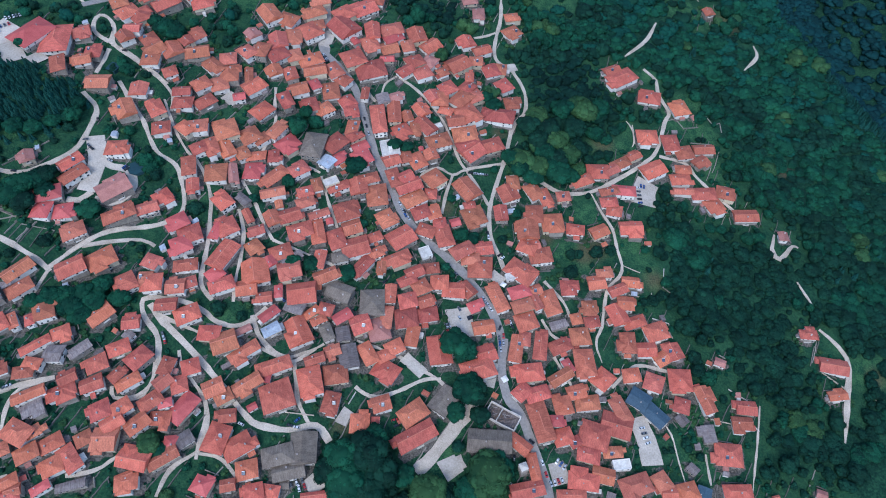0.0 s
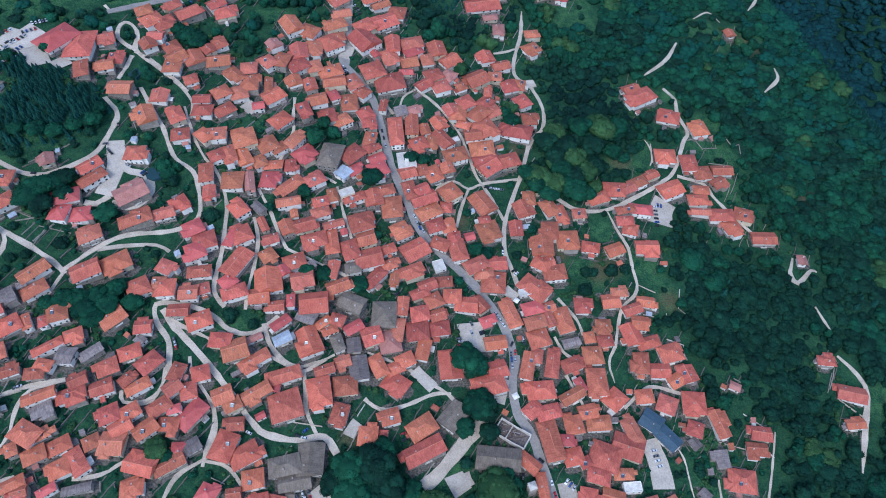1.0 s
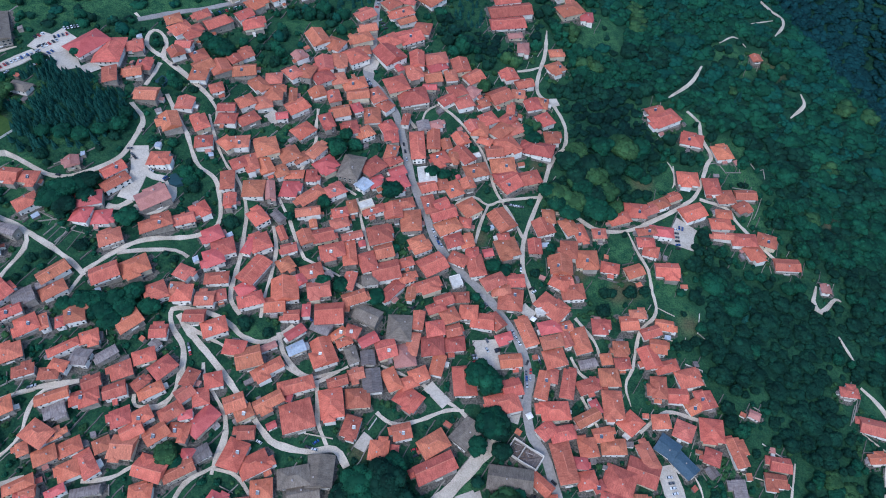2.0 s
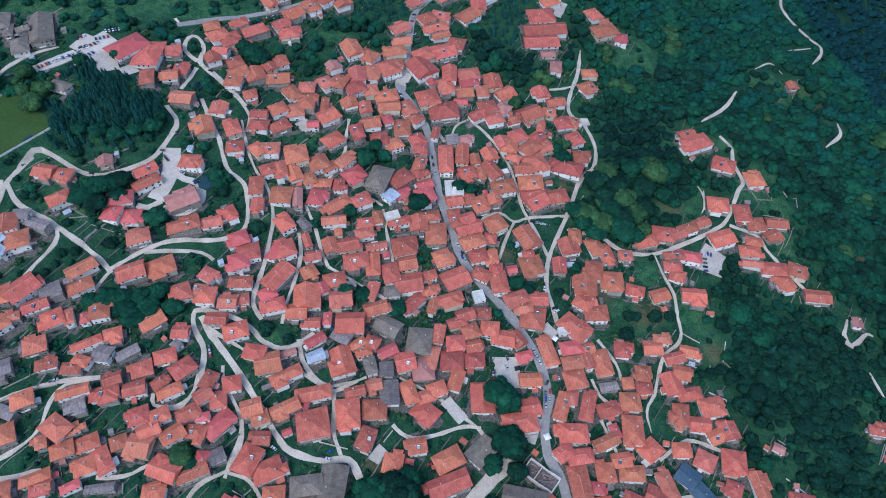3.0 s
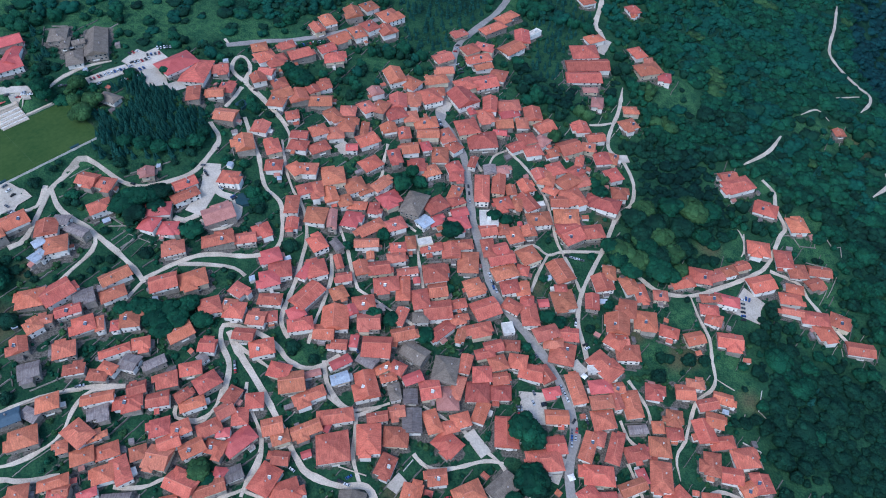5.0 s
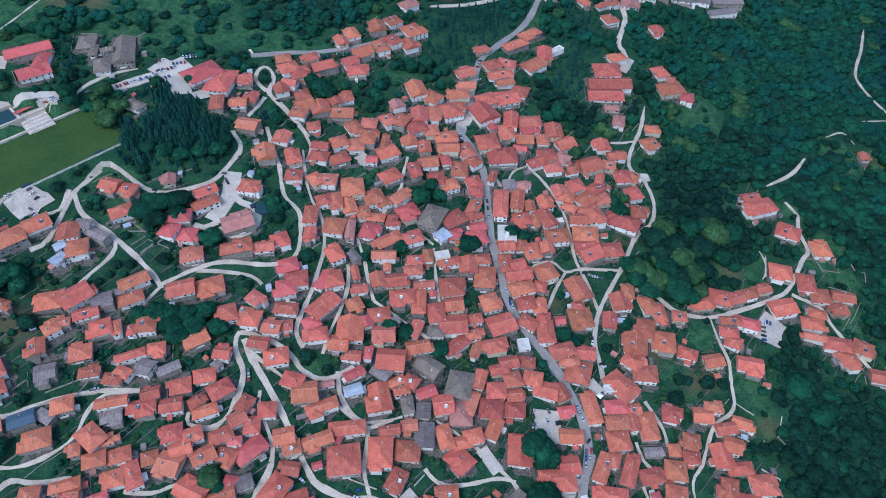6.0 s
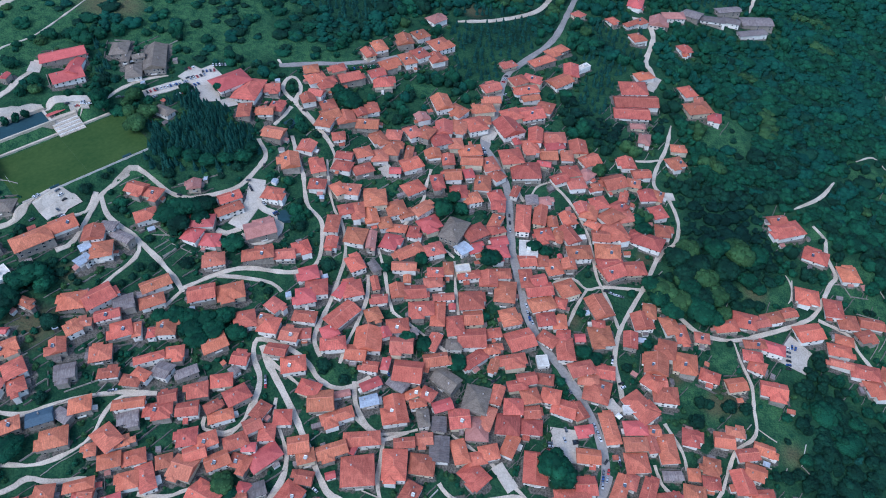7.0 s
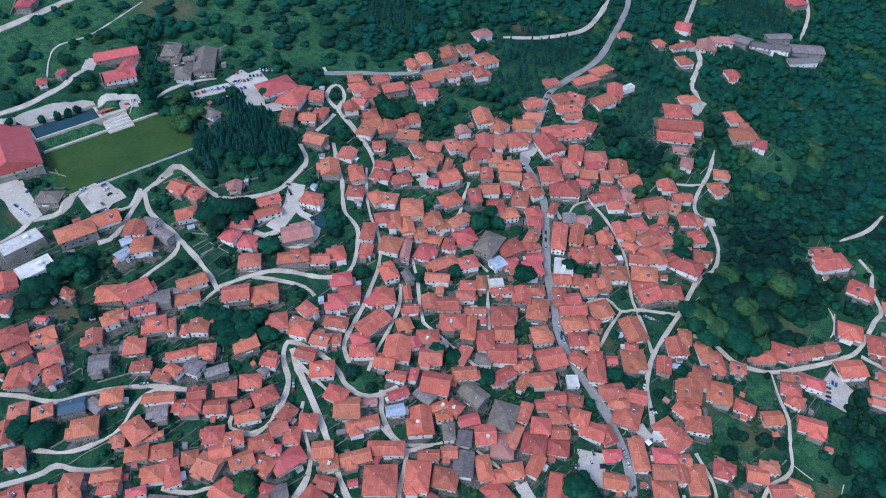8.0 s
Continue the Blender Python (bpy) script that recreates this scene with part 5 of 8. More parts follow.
CHIMNEYS = [chimney_mesh(0.6, 0.8), chimney_mesh(0.75, 1.0), chimney_mesh(0.5, 0.7)]


def heater_meshes():
    panel, tank = Shape(), Shape()
    panel.poly([(-1.1, -1.0, 0.15), (1.1, -1.0, 0.15), (1.1, 0.7, 1.25), (-1.1, 0.7, 1.25), (-1.1, -1.0, -0.3), (1.1, -1.0, -0.3), (1.1, 0.7, -0.3), (-1.1, 0.7, -0.3)],
               [(0, 1, 2, 3), (7, 6, 5, 4), (0, 4, 5, 1), (1, 5, 6, 2), (2, 6, 7, 3), (3, 7, 4, 0)], 0)
    n, v = 10, []
    for x in (-0.95, 0.95):
        v += [(x, 0.95 + 0.24 * math.cos(2 * math.pi * i / n), 1.25 + 0.24 * math.sin(2 * math.pi * i / n)) for i in range(n)]
    tank.poly(v, [(i, (i + 1) % n, n + (i + 1) % n, n + i) for i in range(n)] + [tuple(range(n - 1, -1, -1)), tuple(range(n, 2 * n))], 0)
    return panel.mesh("solar_panel", [M["panel"]]), tank.mesh("water_tank", [M["tank"]])


HEATER, TANK = heater_meshes()


def balcony_mesh(w):
    """A slab with a closed parapet, in one piece."""
    sh = Shape()
    a, t = w / 2, 0.1
    v = [(-a, 0.05, 0), (-a, -1.2, 0), (a, -1.2, 0), (a, 0.05, 0), (-a, 0.05, 1.1), (-a, -1.2, 1.1), (a, -1.2, 1.1), (a, 0.05, 1.1),
         (-a + t, 0.05, 1.1), (-a + t, -1.2 + t, 1.1), (a - t, -1.2 + t, 1.1), (a - t, 0.05, 1.1), (-a + t, 0.05, 0.18), (-a + t, -1.2 + t, 0.18), (a - t, -1.2 + t, 0.18), (a - t, 0.05, 0.18)]
    sh.poly(v, [(0, 1, 5, 4), (1, 2, 6, 5), (2, 3, 7, 6), (3, 2, 1, 0), (4, 5, 9, 8), (5, 6, 10, 9), (6, 7, 11, 10), (8, 9, 13, 12), (9, 10, 14, 13), (10, 11, 15, 14), (12, 13, 14, 15)])
    return sh.mesh("balcony", [M["plaster"]])


BALCONIES = [balcony_mesh(3.2), balcony_mesh(5.0)]


def roof_faces(sh, L, W, rise, ridge, thick, z=0.0, slot=0, sag=0.0, push=0.0, rng=None):
    """A roof in one piece over L x W with its eaves at z and a ridge of that half length; ridge = L / 2 makes gables."""
    a, b, r = L / 2, W / 2, ridge
    k = min(0.24, W / 20)
    j = [0.0] * 8 if rng is None else [rng.uniform(-0.25, 0.75) * min(1.0, W / 12) for _ in range(8)]
    top = [(-a - j[0], -b - j[1], z), (a + j[2], -b - j[3], z), (a + j[4], b + j[5], z), (-a - j[6], b + j[7], z), (-r, push - k, z + rise), (r, push - k, z + rise - sag), (r, push + k, z + rise - sag), (-r, push + k, z + rise)]
    low = [(x, y, q - thick) for x, y, q in top[:4]]
    cap = [(x, push + (y - push) * 0.8, q + 0.16) for x, y, q in top[4:]]
    n = len(sh.f)
    sh.poly(top + low + cap, [(0, 1, 5, 4), (2, 3, 7, 6), (1, 2, 6, 5), (3, 0, 4, 7), (0, 8, 9, 1), (1, 9, 10, 2), (2, 10, 11, 3), (3, 11, 8, 0), (11, 10, 9, 8),
                              (4, 5, 13, 12), (5, 6, 14, 13), (6, 7, 15, 14), (7, 4, 12, 15), (12, 13, 14, 15)], slot)
    for q in range(n + 9, n + 14):
        sh.m[q] = 1


def house_plan(x, y, L, W, turn, kind, rng, low=False):
    """What a house is like: its heights, walls and roof."""
    c, s = math.cos(radians(turn)), math.sin(radians(turn))
    over = 0.85 if min(L, W) > 7 else 0.45
    la, wb = L / 2 - over, W / 2 - over
    corners = [lie(x + i * la * c - j * wb * s, y + i * la * s + j * wb * c) for i in (-1, 1) for j in (-1, 1)]
    base, mid = min(corners), lie(x, y)
    small = L < 8.5 or W < 6.0
    tall = rng.uniform(2.6, 3.6) if small else rng.uniform(4.0, 5.6)
    if L > 26:
        tall = rng.uniform(4.9, 6.4) if L < 45 else 2.6
    if low:
        tall *= 0.6
    eave = mid + tall - base
    walls = rng.choice(["plaster", "plaster", "plaster", "plaster", "stone", "cream"]) if kind not in "gm" else rng.choice(["stone", "stone", "plaster"])
    foot = max(0.5, eave - (2.9 if small else rng.choice([5.7, 5.7, 5.7, 2.9])))
    gabled = kind != "w" and (small or kind in "mbl" or rng.random() < 0.34)
    slope = math.tan(radians(rng.uniform(19, 26) if kind not in "mbl" else rng.uniform(9, 14)))
    half = L / 2 if gabled else max(0.25, (L - W) / 2 * rng.uniform(0.85, 1.05))
    return la, wb, over, base, eave, small, walls, foot, gabled, slope, half


def wall_faces(sh, la, wb, foot, top, kind, gabled, slope, over):
    """Walls in one piece: a stone foot, storeys above it, gables or a parapet on top."""
    p = 0.06
    if kind == "w":
        n = stack(sh, [(la + p, wb + p, -1.2), (la + p, wb + p, foot), (la, wb, foot), (la, wb, top + 0.7), (la - 0.3, wb - 0.3, top + 0.7), (la - 0.3, wb - 0.3, top + 0.05)])
    else:
        n = stack(sh, [(la + p, wb + p, -1.2), (la + p, wb + p, foot), (la, wb, foot), (la, wb, top)])
        if gabled:
            g = (wb + over) * slope - 0.15
            k = len(sh.v)
            sh.v += [(-la, 0, top + g), (la, 0, top + g)]
            sh.f += [(k - 4, k - 1, k), (k - 2, k - 3, k + 1)]
            sh.m += [0, 0]
    first = len(sh.m) - n - 1 - (2 if gabled and kind != "w" else 0)
    for q in range(first, first + 8):
        sh.m[q] = 1


def window_spots(turn, la, wb, eave, foot, small, rng, most=4):
    """Where windows sit: on the sides that look down the valley or along it."""
    for side in range(4):
        a = (0, 90, 180, 270)[side]
        out = -math.cos(radians(turn + a))
        if out > 0.2:
            continue
        length, depth = (2 * la, wb) if side % 2 == 0 else (2 * wb, la)
        n = max(1, min(most if out < -0.5 else 1, int(length / 3.4)))
        rows = 1 if small or eave < 5.5 else 2
        for st in range(rows):
            z = eave - 2.35 - 2.85 * st
            if z < 0.6:
                continue
            for i in range(n):
                if rng.random() < 0.38:
                    continue
                u = -length / 2 + length * (i + 0.5) / n + rng.uniform(-0.2, 0.2)
                yield side, pose(0, 0, 0, 0, 0, a) @ pose(u, -depth - (0.06 if z < foot else 0), z), length


NAMES = {"church": ("church", "large old church with a grey stone slate roof"), "school_building": ("school", "long school wing under a faded reddish roof"),
         "sports_hall": ("sports hall", "big sports hall with a broad red hipped roof"), "hotel": ("hotel", "large hotel block with a red roof beside the car park"),
         "apartment_building": ("building", "pale concrete apartment block with a flat roof"), "stone_mansion": ("mansion", "tall grey stone mansion with a slate roof"),
         "flat_roofed_building": ("building", "building with a pale flat concrete roof by the street"), "town_hall": ("hall", "very broad hall with a brownish coral hipped roof")}


ANNEXES = [240]


def annexe(root, x, y, base, la, wb, turn, kind, rng, taken):
    """A low lean-to against one side of a house, where there is room for it."""
    for side in rng.sample((0, 1, 2, 3), 4):
        if side == taken:
            continue
        long, reach = (la, wb) if side % 2 == 0 else (wb, la)
        w, d = rng.uniform(2.6, min(5.5, 1.6 * long)), rng.uniform(2.4, 3.8)
        u = rng.uniform(-1, 1) * max(0.0, long - w / 2)
        at = pose(0, 0, 0, 0, 0, side * 90) @ pose(u, -reach - d / 2, 0)
        spot = pose(x, y, 0, 0, 0, turn) @ at
        probe = [spot @ Vector((i * w / 2, j * d / 2, 0)) for i in (-1, 0, 1) for j in (-1, -0.1)]
        px, py = np.array([p.x for p in probe]), np.array([p.y for p in probe])
        own = gap_to_plots(px, py)
        if any((spot.translation.x - m) ** 2 + (spot.translation.y - n) ** 2 < (r + 2.5) ** 2 for m, n, r in WINGS):
            continue
        if own[0::2].min() < 1.0 or own.min() < 0.05 or gap_to_lanes(px, py).min() < 0.3:
            continue
        ground_z = [lie(a, b) - base for a, b in zip(px, py)]
        low, high = min(ground_z) - 0.8, max(max(ground_z) + 1.9, 2.2)
        sh = Shape()
        a, b = w / 2 - 0.2, d / 2
        sh.poly([(-a, -b + 0.2, low), (a, -b + 0.2, low), (a, b, low), (-a, b, low), (-a, -b + 0.2, high), (a, -b + 0.2, high), (a, b, high + 0.6), (-a, b, high + 0.6)],
                [(0, 1, 5, 4), (1, 2, 6, 5), (3, 0, 4, 7), (4, 5, 6, 7)])
        lean = part("lean_to", sh.mesh("lean_to", [M[rng.choice(["plaster", "stone", "white", "stone"])]]), root, at)
        sh = Shape()
        a = w / 2
        sh.poly([(-a, -b - 0.1, high), (a, -b - 0.1, high), (a, b, high + 0.68), (-a, b, high + 0.68), (-a, -b - 0.1, high + 0.14), (a, -b - 0.1, high + 0.14), (a, b, high + 0.82), (-a, b, high + 0.82)],
                [(3, 2, 1, 0), (4, 5, 6, 7), (0, 1, 5, 4), (1, 2, 6, 5), (2, 3, 7, 6), (3, 0, 4, 7)])
        part("lean_to_roof", sh.mesh("lean_to_roof", [M[ROOF[rng.choice([kind, "c", "m", "m", "p", "c", "w"])]]]), lean)
        ANNEXES[0] -= 1
        return


WINGS = []  # x, y, reach of the wings built so far


def wing(walls, tiles, x, y, base, L, W, top, turn, slope, rng):
    """A cross wing under its own hipped roof on one side of a house, where there is room for it; gives the side."""
    for side in rng.sample((0, 1, 2, 3), 3):
        long, reach = (L, W / 2) if side % 2 == 0 else (W, L / 2)
        w, d = long * rng.uniform(0.42, 0.68), rng.uniform(1.7, 3.6)
        u = rng.choice([-1, 1]) * rng.uniform(0.5, 1.0) * (long - w) / 2
        spin = pose(0, 0, 0, 0, 0, side * 90)
        spot = pose(x, y, 0, 0, 0, turn) @ spin
        probe = [spot @ Vector((u + i * w / 2, -reach - d * k, 0)) for i in (-1, 0, 1) for k in (1.0, 0.15)]
        px, py = np.array([p.x for p in probe]), np.array([p.y for p in probe])
        gap = gap_to_plots(px, py)
        if gap[0::2].min() < 1.0 or gap.min() < 0.1 or gap_to_lanes(px, py).min() < 0.5:
            continue
        mid = spot @ Vector((u, -reach - d / 2, 0))
        if any((mid.x - a) ** 2 + (mid.y - b) ** 2 < (w / 2 + r) ** 2 for a, b, r in WINGS):
            continue
        WINGS.append((mid.x, mid.y, w / 2))
        z, rise, q = top + 0.2 - rng.uniform(0.1, 0.7), w / 2 * slope, min(w / 2, reach) * 0.95
        h = rng.uniform(0.5, 1.0) * min(w / 2, d + q - 0.4)
        out, inn, a = -reach - d, -reach + q, w / 2
        ring = [(u - a, out), (u + a, out), (u + a, inn), (u - a, inn)]
        v = [(p[0], p[1], z) for p in ring] + [(p[0], p[1], z - 0.2) for p in ring] + [(u, out + h, z + rise), (u, inn, z + rise)]
        tiles.poly([spin @ Vector((p[0], p[1], p[2] - top - 0.2)) for p in v], [(3, 0, 8, 9), (1, 2, 9, 8), (0, 1, 8), (0, 4, 5, 1), (1, 5, 6, 2), (3, 7, 4, 0), (7, 6, 5, 4), (2, 3, 9)])
        low = min(lie(m, n) for m, n in zip(px, py)) - base - 1.0
        b0, b1, a = out + 0.6, -reach + 1.2, a - 0.6
        v = [(u - a, b0), (u + a, b0), (u + a, b1), (u - a, b1)]
        v = [(*p, low) for p in v] + [(*p, z - 0.1) for p in v]
        walls.poly([spin @ Vector(p) for p in v], [(0, 1, 5, 4), (1, 2, 6, 5), (3, 0, 4, 7), (4, 5, 6, 7)], rng.choice([0, 0, 1]))
        return side
    return None


def house(x, y, L, W, turn, kind, name, rng):
    if name in ("house", "cottage"):
        L, W = L * 1.035, W * 1.035
    la, wb, over, base, eave, small, walls, foot, gabled, slope, half = house_plan(x, y, L, W, turn, kind, rng, name in ("school_building", "stone_mansion", "sports_hall"))
    top = eave - 0.02
    wall_word = {"plaster": "pale plastered", "stone": "grey stone", "cream": "cream plastered"}[walls]
    if name in NAMES:
        cat, label = NAMES[name]
        group = ""
    elif name == "cottage":
        cat, label, group = "house", f"{wall_word} upper village house with a {WORDS[kind]}", "upper village houses"
    elif name == "shed":
        cat, label, group = "shed", f"small {wall_word} shed with a {WORDS[kind]}", "village sheds"
    else:
        cat, label, group = "house", f"{wall_word} village house with a {WORDS[kind]}", "village houses"
    root = tagged(new(name), label, cat, group)
    root.matrix_world = pose(x, y, base, 0, 0, turn)
    sh = Shape()
    wall_faces(sh, la, wb, foot, top, kind, gabled, slope, over)
    rise = W / 2 * slope
    rf = Shape()
    taken = None
    if kind in "confrpm" and name not in NAMES and L > 9 and W > 7 and rng.random() < 0.8:
        taken = wing(sh, rf, x, y, base, L, W, top, turn, slope, rng)
    part("wall", sh.mesh("wall", [M[walls], M["stone"]]), root)
    if kind == "w":
        rf.box(-la + 0.32, -wb + 0.32, -0.1, la - 0.32, wb - 0.32, 0.12, 0)
        part("roof", rf.mesh("roof", [M["white"]]), root, pose(0, 0, top + 0.1))
        if L > 14:
            hut = Shape()
            hut.box(-1.8, -1.4, 0, 1.8, 1.4, 2.4, 0)
            part("stair_hut", hut.mesh("stair_hut", [M["plaster"]]), root, pose(la * 0.3, 0, top + 0.2))
    else:
        roof_faces(rf, L, W, rise, half, 0.2, 0, 0, rng.uniform(-0.12, 0.12), rng.uniform(-0.04, 0.04) * W, rng)
        part("roof", rf.mesh("roof", [M[ROOF[kind]], M["ridge"] if kind in "conf" else M[ROOF[kind]]]), root, pose(0, 0, top + 0.2, rng.uniform(-0.5, 0.5), rng.uniform(-0.5, 0.5), 0))

    def roof_z(u, v):
        if kind == "w":
            return top + 0.15
        dy = (W / 2 - abs(v)) * slope
        if L / 2 - half > 0.1:
            dy = min(dy, (L / 2 - abs(u)) * rise / (L / 2 - half))
        return top + 0.2 + dy

    if not small and kind not in "mw":
        u, v = rng.uniform(-0.6, 0.6) * la, rng.choice([-1, 1]) * rng.uniform(0.15, 0.5) * wb
        part("chimney", rng.choice(CHIMNEYS), root, pose(u, v, roof_z(u, v)))
        if kind in "conf" and rng.random() < 0.17:
            face = -1 if math.cos(radians(turn)) > 0 else 1
            u, v = rng.uniform(-0.4, 0.4) * la, face * wb * rng.uniform(0.35, 0.5)
            at = pose(u, v, roof_z(u, v) + 0.1, 0, 0, -turn)
            part("water_tank", TANK, part("solar_panel", HEATER, root, at))
    if ANNEXES[0] > 0 and name in ("house", "cottage", "red_roofed_house") and rng.random() < 0.75:
        annexe(root, x, y, base, la, wb, turn, kind, rng, taken)
    pick = WINDOWS[rng.choice([0, 0, 1, 2])]
    done = set()
    for side, at, length in window_spots(turn, la, wb, eave, foot, small, rng, 5 if L > 24 else 1 if name == "cottage" else 4):
        part("window", pick, root, at)
        if side not in done and not small and kind != "w" and -math.cos(radians(turn + side * 90)) < -0.5:
            done.add(side)
            if rng.random() < 0.32:
                depth = wb if side % 2 == 0 else la
                part("balcony", BALCONIES[1 if length > 9 else 0], root, pose(0, 0, 0, 0, 0, side * 90) @ pose(rng.uniform(-0.06, 0.06) * length, -depth, eave - 5.3 if eave > 6.5 else eave - 2.8))
    return root


def ruin(x, y, L, W, turn):
    """Bare walls without a roof, with rubble and fallen beams between them."""
    rs = random.Random(4)
    root = tagged(new("ruined_house"), "roofless pale plastered ruin with fallen beams and rubble inside", "ruin")
    base = lie(x, y) - 1.0
    root.matrix_world = pose(x, y, base, 0, 0, turn)
    a, b, t = L / 2 - 0.5, W / 2 - 0.5, 0.45
    for (x0, y0), (x1, y1) in (((-a, -b), (a, -b)), ((a, -b), (a, b)), ((a, b), (-a, b)), ((-a, b), (-a, -b)), ((-a * 0.2, -b), (-a * 0.2, b))):
        sh, n = Shape(), 7
        d = Vector((x1 - x0, y1 - y0, 0)).normalized()
        side, v = Vector((-d.y, d.x, 0)) * t / 2, []
        for i in range(n + 1):
            p = Vector((x0, y0, 0)).lerp(Vector((x1, y1, 0)), i / n)
            h = 6.0 + rs.uniform(-0.9, 0.5)
            v += [p - side - Vector((0, 0, 1.5)), p - side + Vector((0, 0, h)), p + side + Vector((0, 0, h)), p + side - Vector((0, 0, 1.5))]
        sh.poly(v, [(i * 4 + k, i * 4 + 4 + k, i * 4 + 5 + k, i * 4 + 1 + k) for i in range(n) for k in range(3)] + [(0, 1, 2, 3), (n * 4 + 3, n * 4 + 2, n * 4 + 1, n * 4)])
        part("wall", sh.mesh("wall", [M["white"]]), root)
    sh = Shape()
    m, k = 14, 8
    v = [(-a + 2 * a * i / m, -b + 2 * b * j / k, 2.6 + 1.7 * noise.noise(Vector((i * 0.9, j * 0.9, 3)))) for j in range(k + 1) for i in range(m + 1)]
    sh.poly(v, [(j * (m + 1) + i, j * (m + 1) + i + 1, (j + 1) * (m + 1) + i + 1, (j + 1) * (m + 1) + i) for j in range(k) for i in range(m)])
    part("rubble", sh.mesh("rubble", [M["metal"]]), root, None, "heap of stones and broken tiles")
    for _ in range(16):
        sh = Shape()
        n = rs.uniform(2.5, 5.5)
        sh.box(-n / 2, -0.13, -0.13, n / 2, 0.13, 0.13)
        part("beam", sh.mesh("beam", [M[rs.choice(["timber", "timber", "chimney"])]]), root, pose(rs.uniform(-a + 3, a - 3), rs.uniform(-b + 2, b - 2), rs.uniform(3.6, 5.2), 0, rs.uniform(-22, 22), rs.uniform(0, 180)))


rng = random.Random(7)
plain = []
for row in PLOTS:
    x, y, L, W, turn, kind = row[:6]
    name = row[6] if len(row) > 6 else ""
    if not name and kind == "w":
        name = "flat_roofed_house"
    elif name:
        pass
    elif L < 9.5 or W < 6.2:
        name = "shed"
    elif kind == "m":
        name = "outbuilding"
    elif kind in "gb":
        name = "slate_roofed_house"
    elif kind == "r":
        name = "red_roofed_house"
    elif L > 21:
        name = "long_house"
    else:
        plain.append(row)
        continue
    if name == "ruined_house":
        ruin(x, y, L, W, turn)
        continue
    house(x, y, L, W, turn, kind, name, rng)
# the plain houses, from the lower village up; the far rows have fewer openings
tones = random.Random(12)
plain.sort(key=lambda r: math.hypot(r[0], r[1]))
for n, row in enumerate(plain):
    tone = tones.random()
    kind = row[5] if row[5] != "c" else "o" if tone < 0.15 else "n" if tone < 0.33 else "f" if tone < 0.46 else "c"
    house(*row[:5], kind, "house" if n < 310 else "cottage", rng)

# ---- small sheds and lean roofs in the yards ----


def yard_sheds(most):
    rs = random.Random(31)
    made = []
    while len(made) < most:
        x, y = rs.uniform(-400, 240), rs.uniform(100, 520)
        L, W, turn = rs.uniform(3.6, 6.4), rs.uniform(3.0, 4.4), rs.uniform(-90, 90)
        gap = gap_to_plots([x], [y])[0]
        if not 3.2 < gap < 7.0 or gap_to_lanes([x], [y])[0] < 3.6:
            continue
        if any((x - a) ** 2 + (y - b) ** 2 < (r + 4.0) ** 2 for a, b, r in WINGS) or any((x - a) ** 2 + (y - b) ** 2 < 500 for a, b in made):
            continue
        near = int(np.argmin((plot_xy[:, 0] - x) ** 2 + (plot_xy[:, 1] - y) ** 2))
        turn = PLOTS[near][4] + rs.choice([0, 90]) + rs.uniform(-6, 6)
        made.append((x, y))
        WINGS.append((x, y, 2.2))
        kind = rs.choice(["m", "m", "c", "n", "p", "l"])
        root = tagged(new("shed"), f"small stone yard shed with a {WORDS[kind]}", "shed", "village sheds")
        root.matrix_world = pose(x, y, lie(x, y), 0, 0, turn)
        a, b, h, k = L / 2 - 0.25, W / 2 - 0.25, rs.uniform(2.1, 2.7), rs.uniform(0.5, 0.9)
        sh = Shape()
        sh.poly([(-a, -b, -2), (a, -b, -2), (a, b, -2), (-a, b, -2), (-a, -b, h), (a, -b, h), (a, b, h + k), (-a, b, h + k)],
                [(0, 1, 5, 4), (1, 2, 6, 5), (2, 3, 7, 6), (3, 0, 4, 7), (4, 5, 6, 7)])
        part("wall", sh.mesh("wall", [M[rs.choice(["stone", "old_stone", "plaster"])]]), root)
        a, b = L / 2, W / 2
        sh = Shape()
        sh.poly([(-a, -b, h), (a, -b, h), (a, b, h + k + 0.1), (-a, b, h + k + 0.1), (-a, -b, h + 0.14), (a, -b, h + 0.14), (a, b, h + k + 0.24), (-a, b, h + k + 0.24)],
                [(3, 2, 1, 0), (4, 5, 6, 7), (0, 1, 5, 4), (1, 2, 6, 5), (2, 3, 7, 6), (3, 0, 4, 7)])
        part("roof", sh.mesh("roof", [M[ROOF[kind]]]), root)


yard_sheds(70)

# ---- low walls of the stepped gardens ----


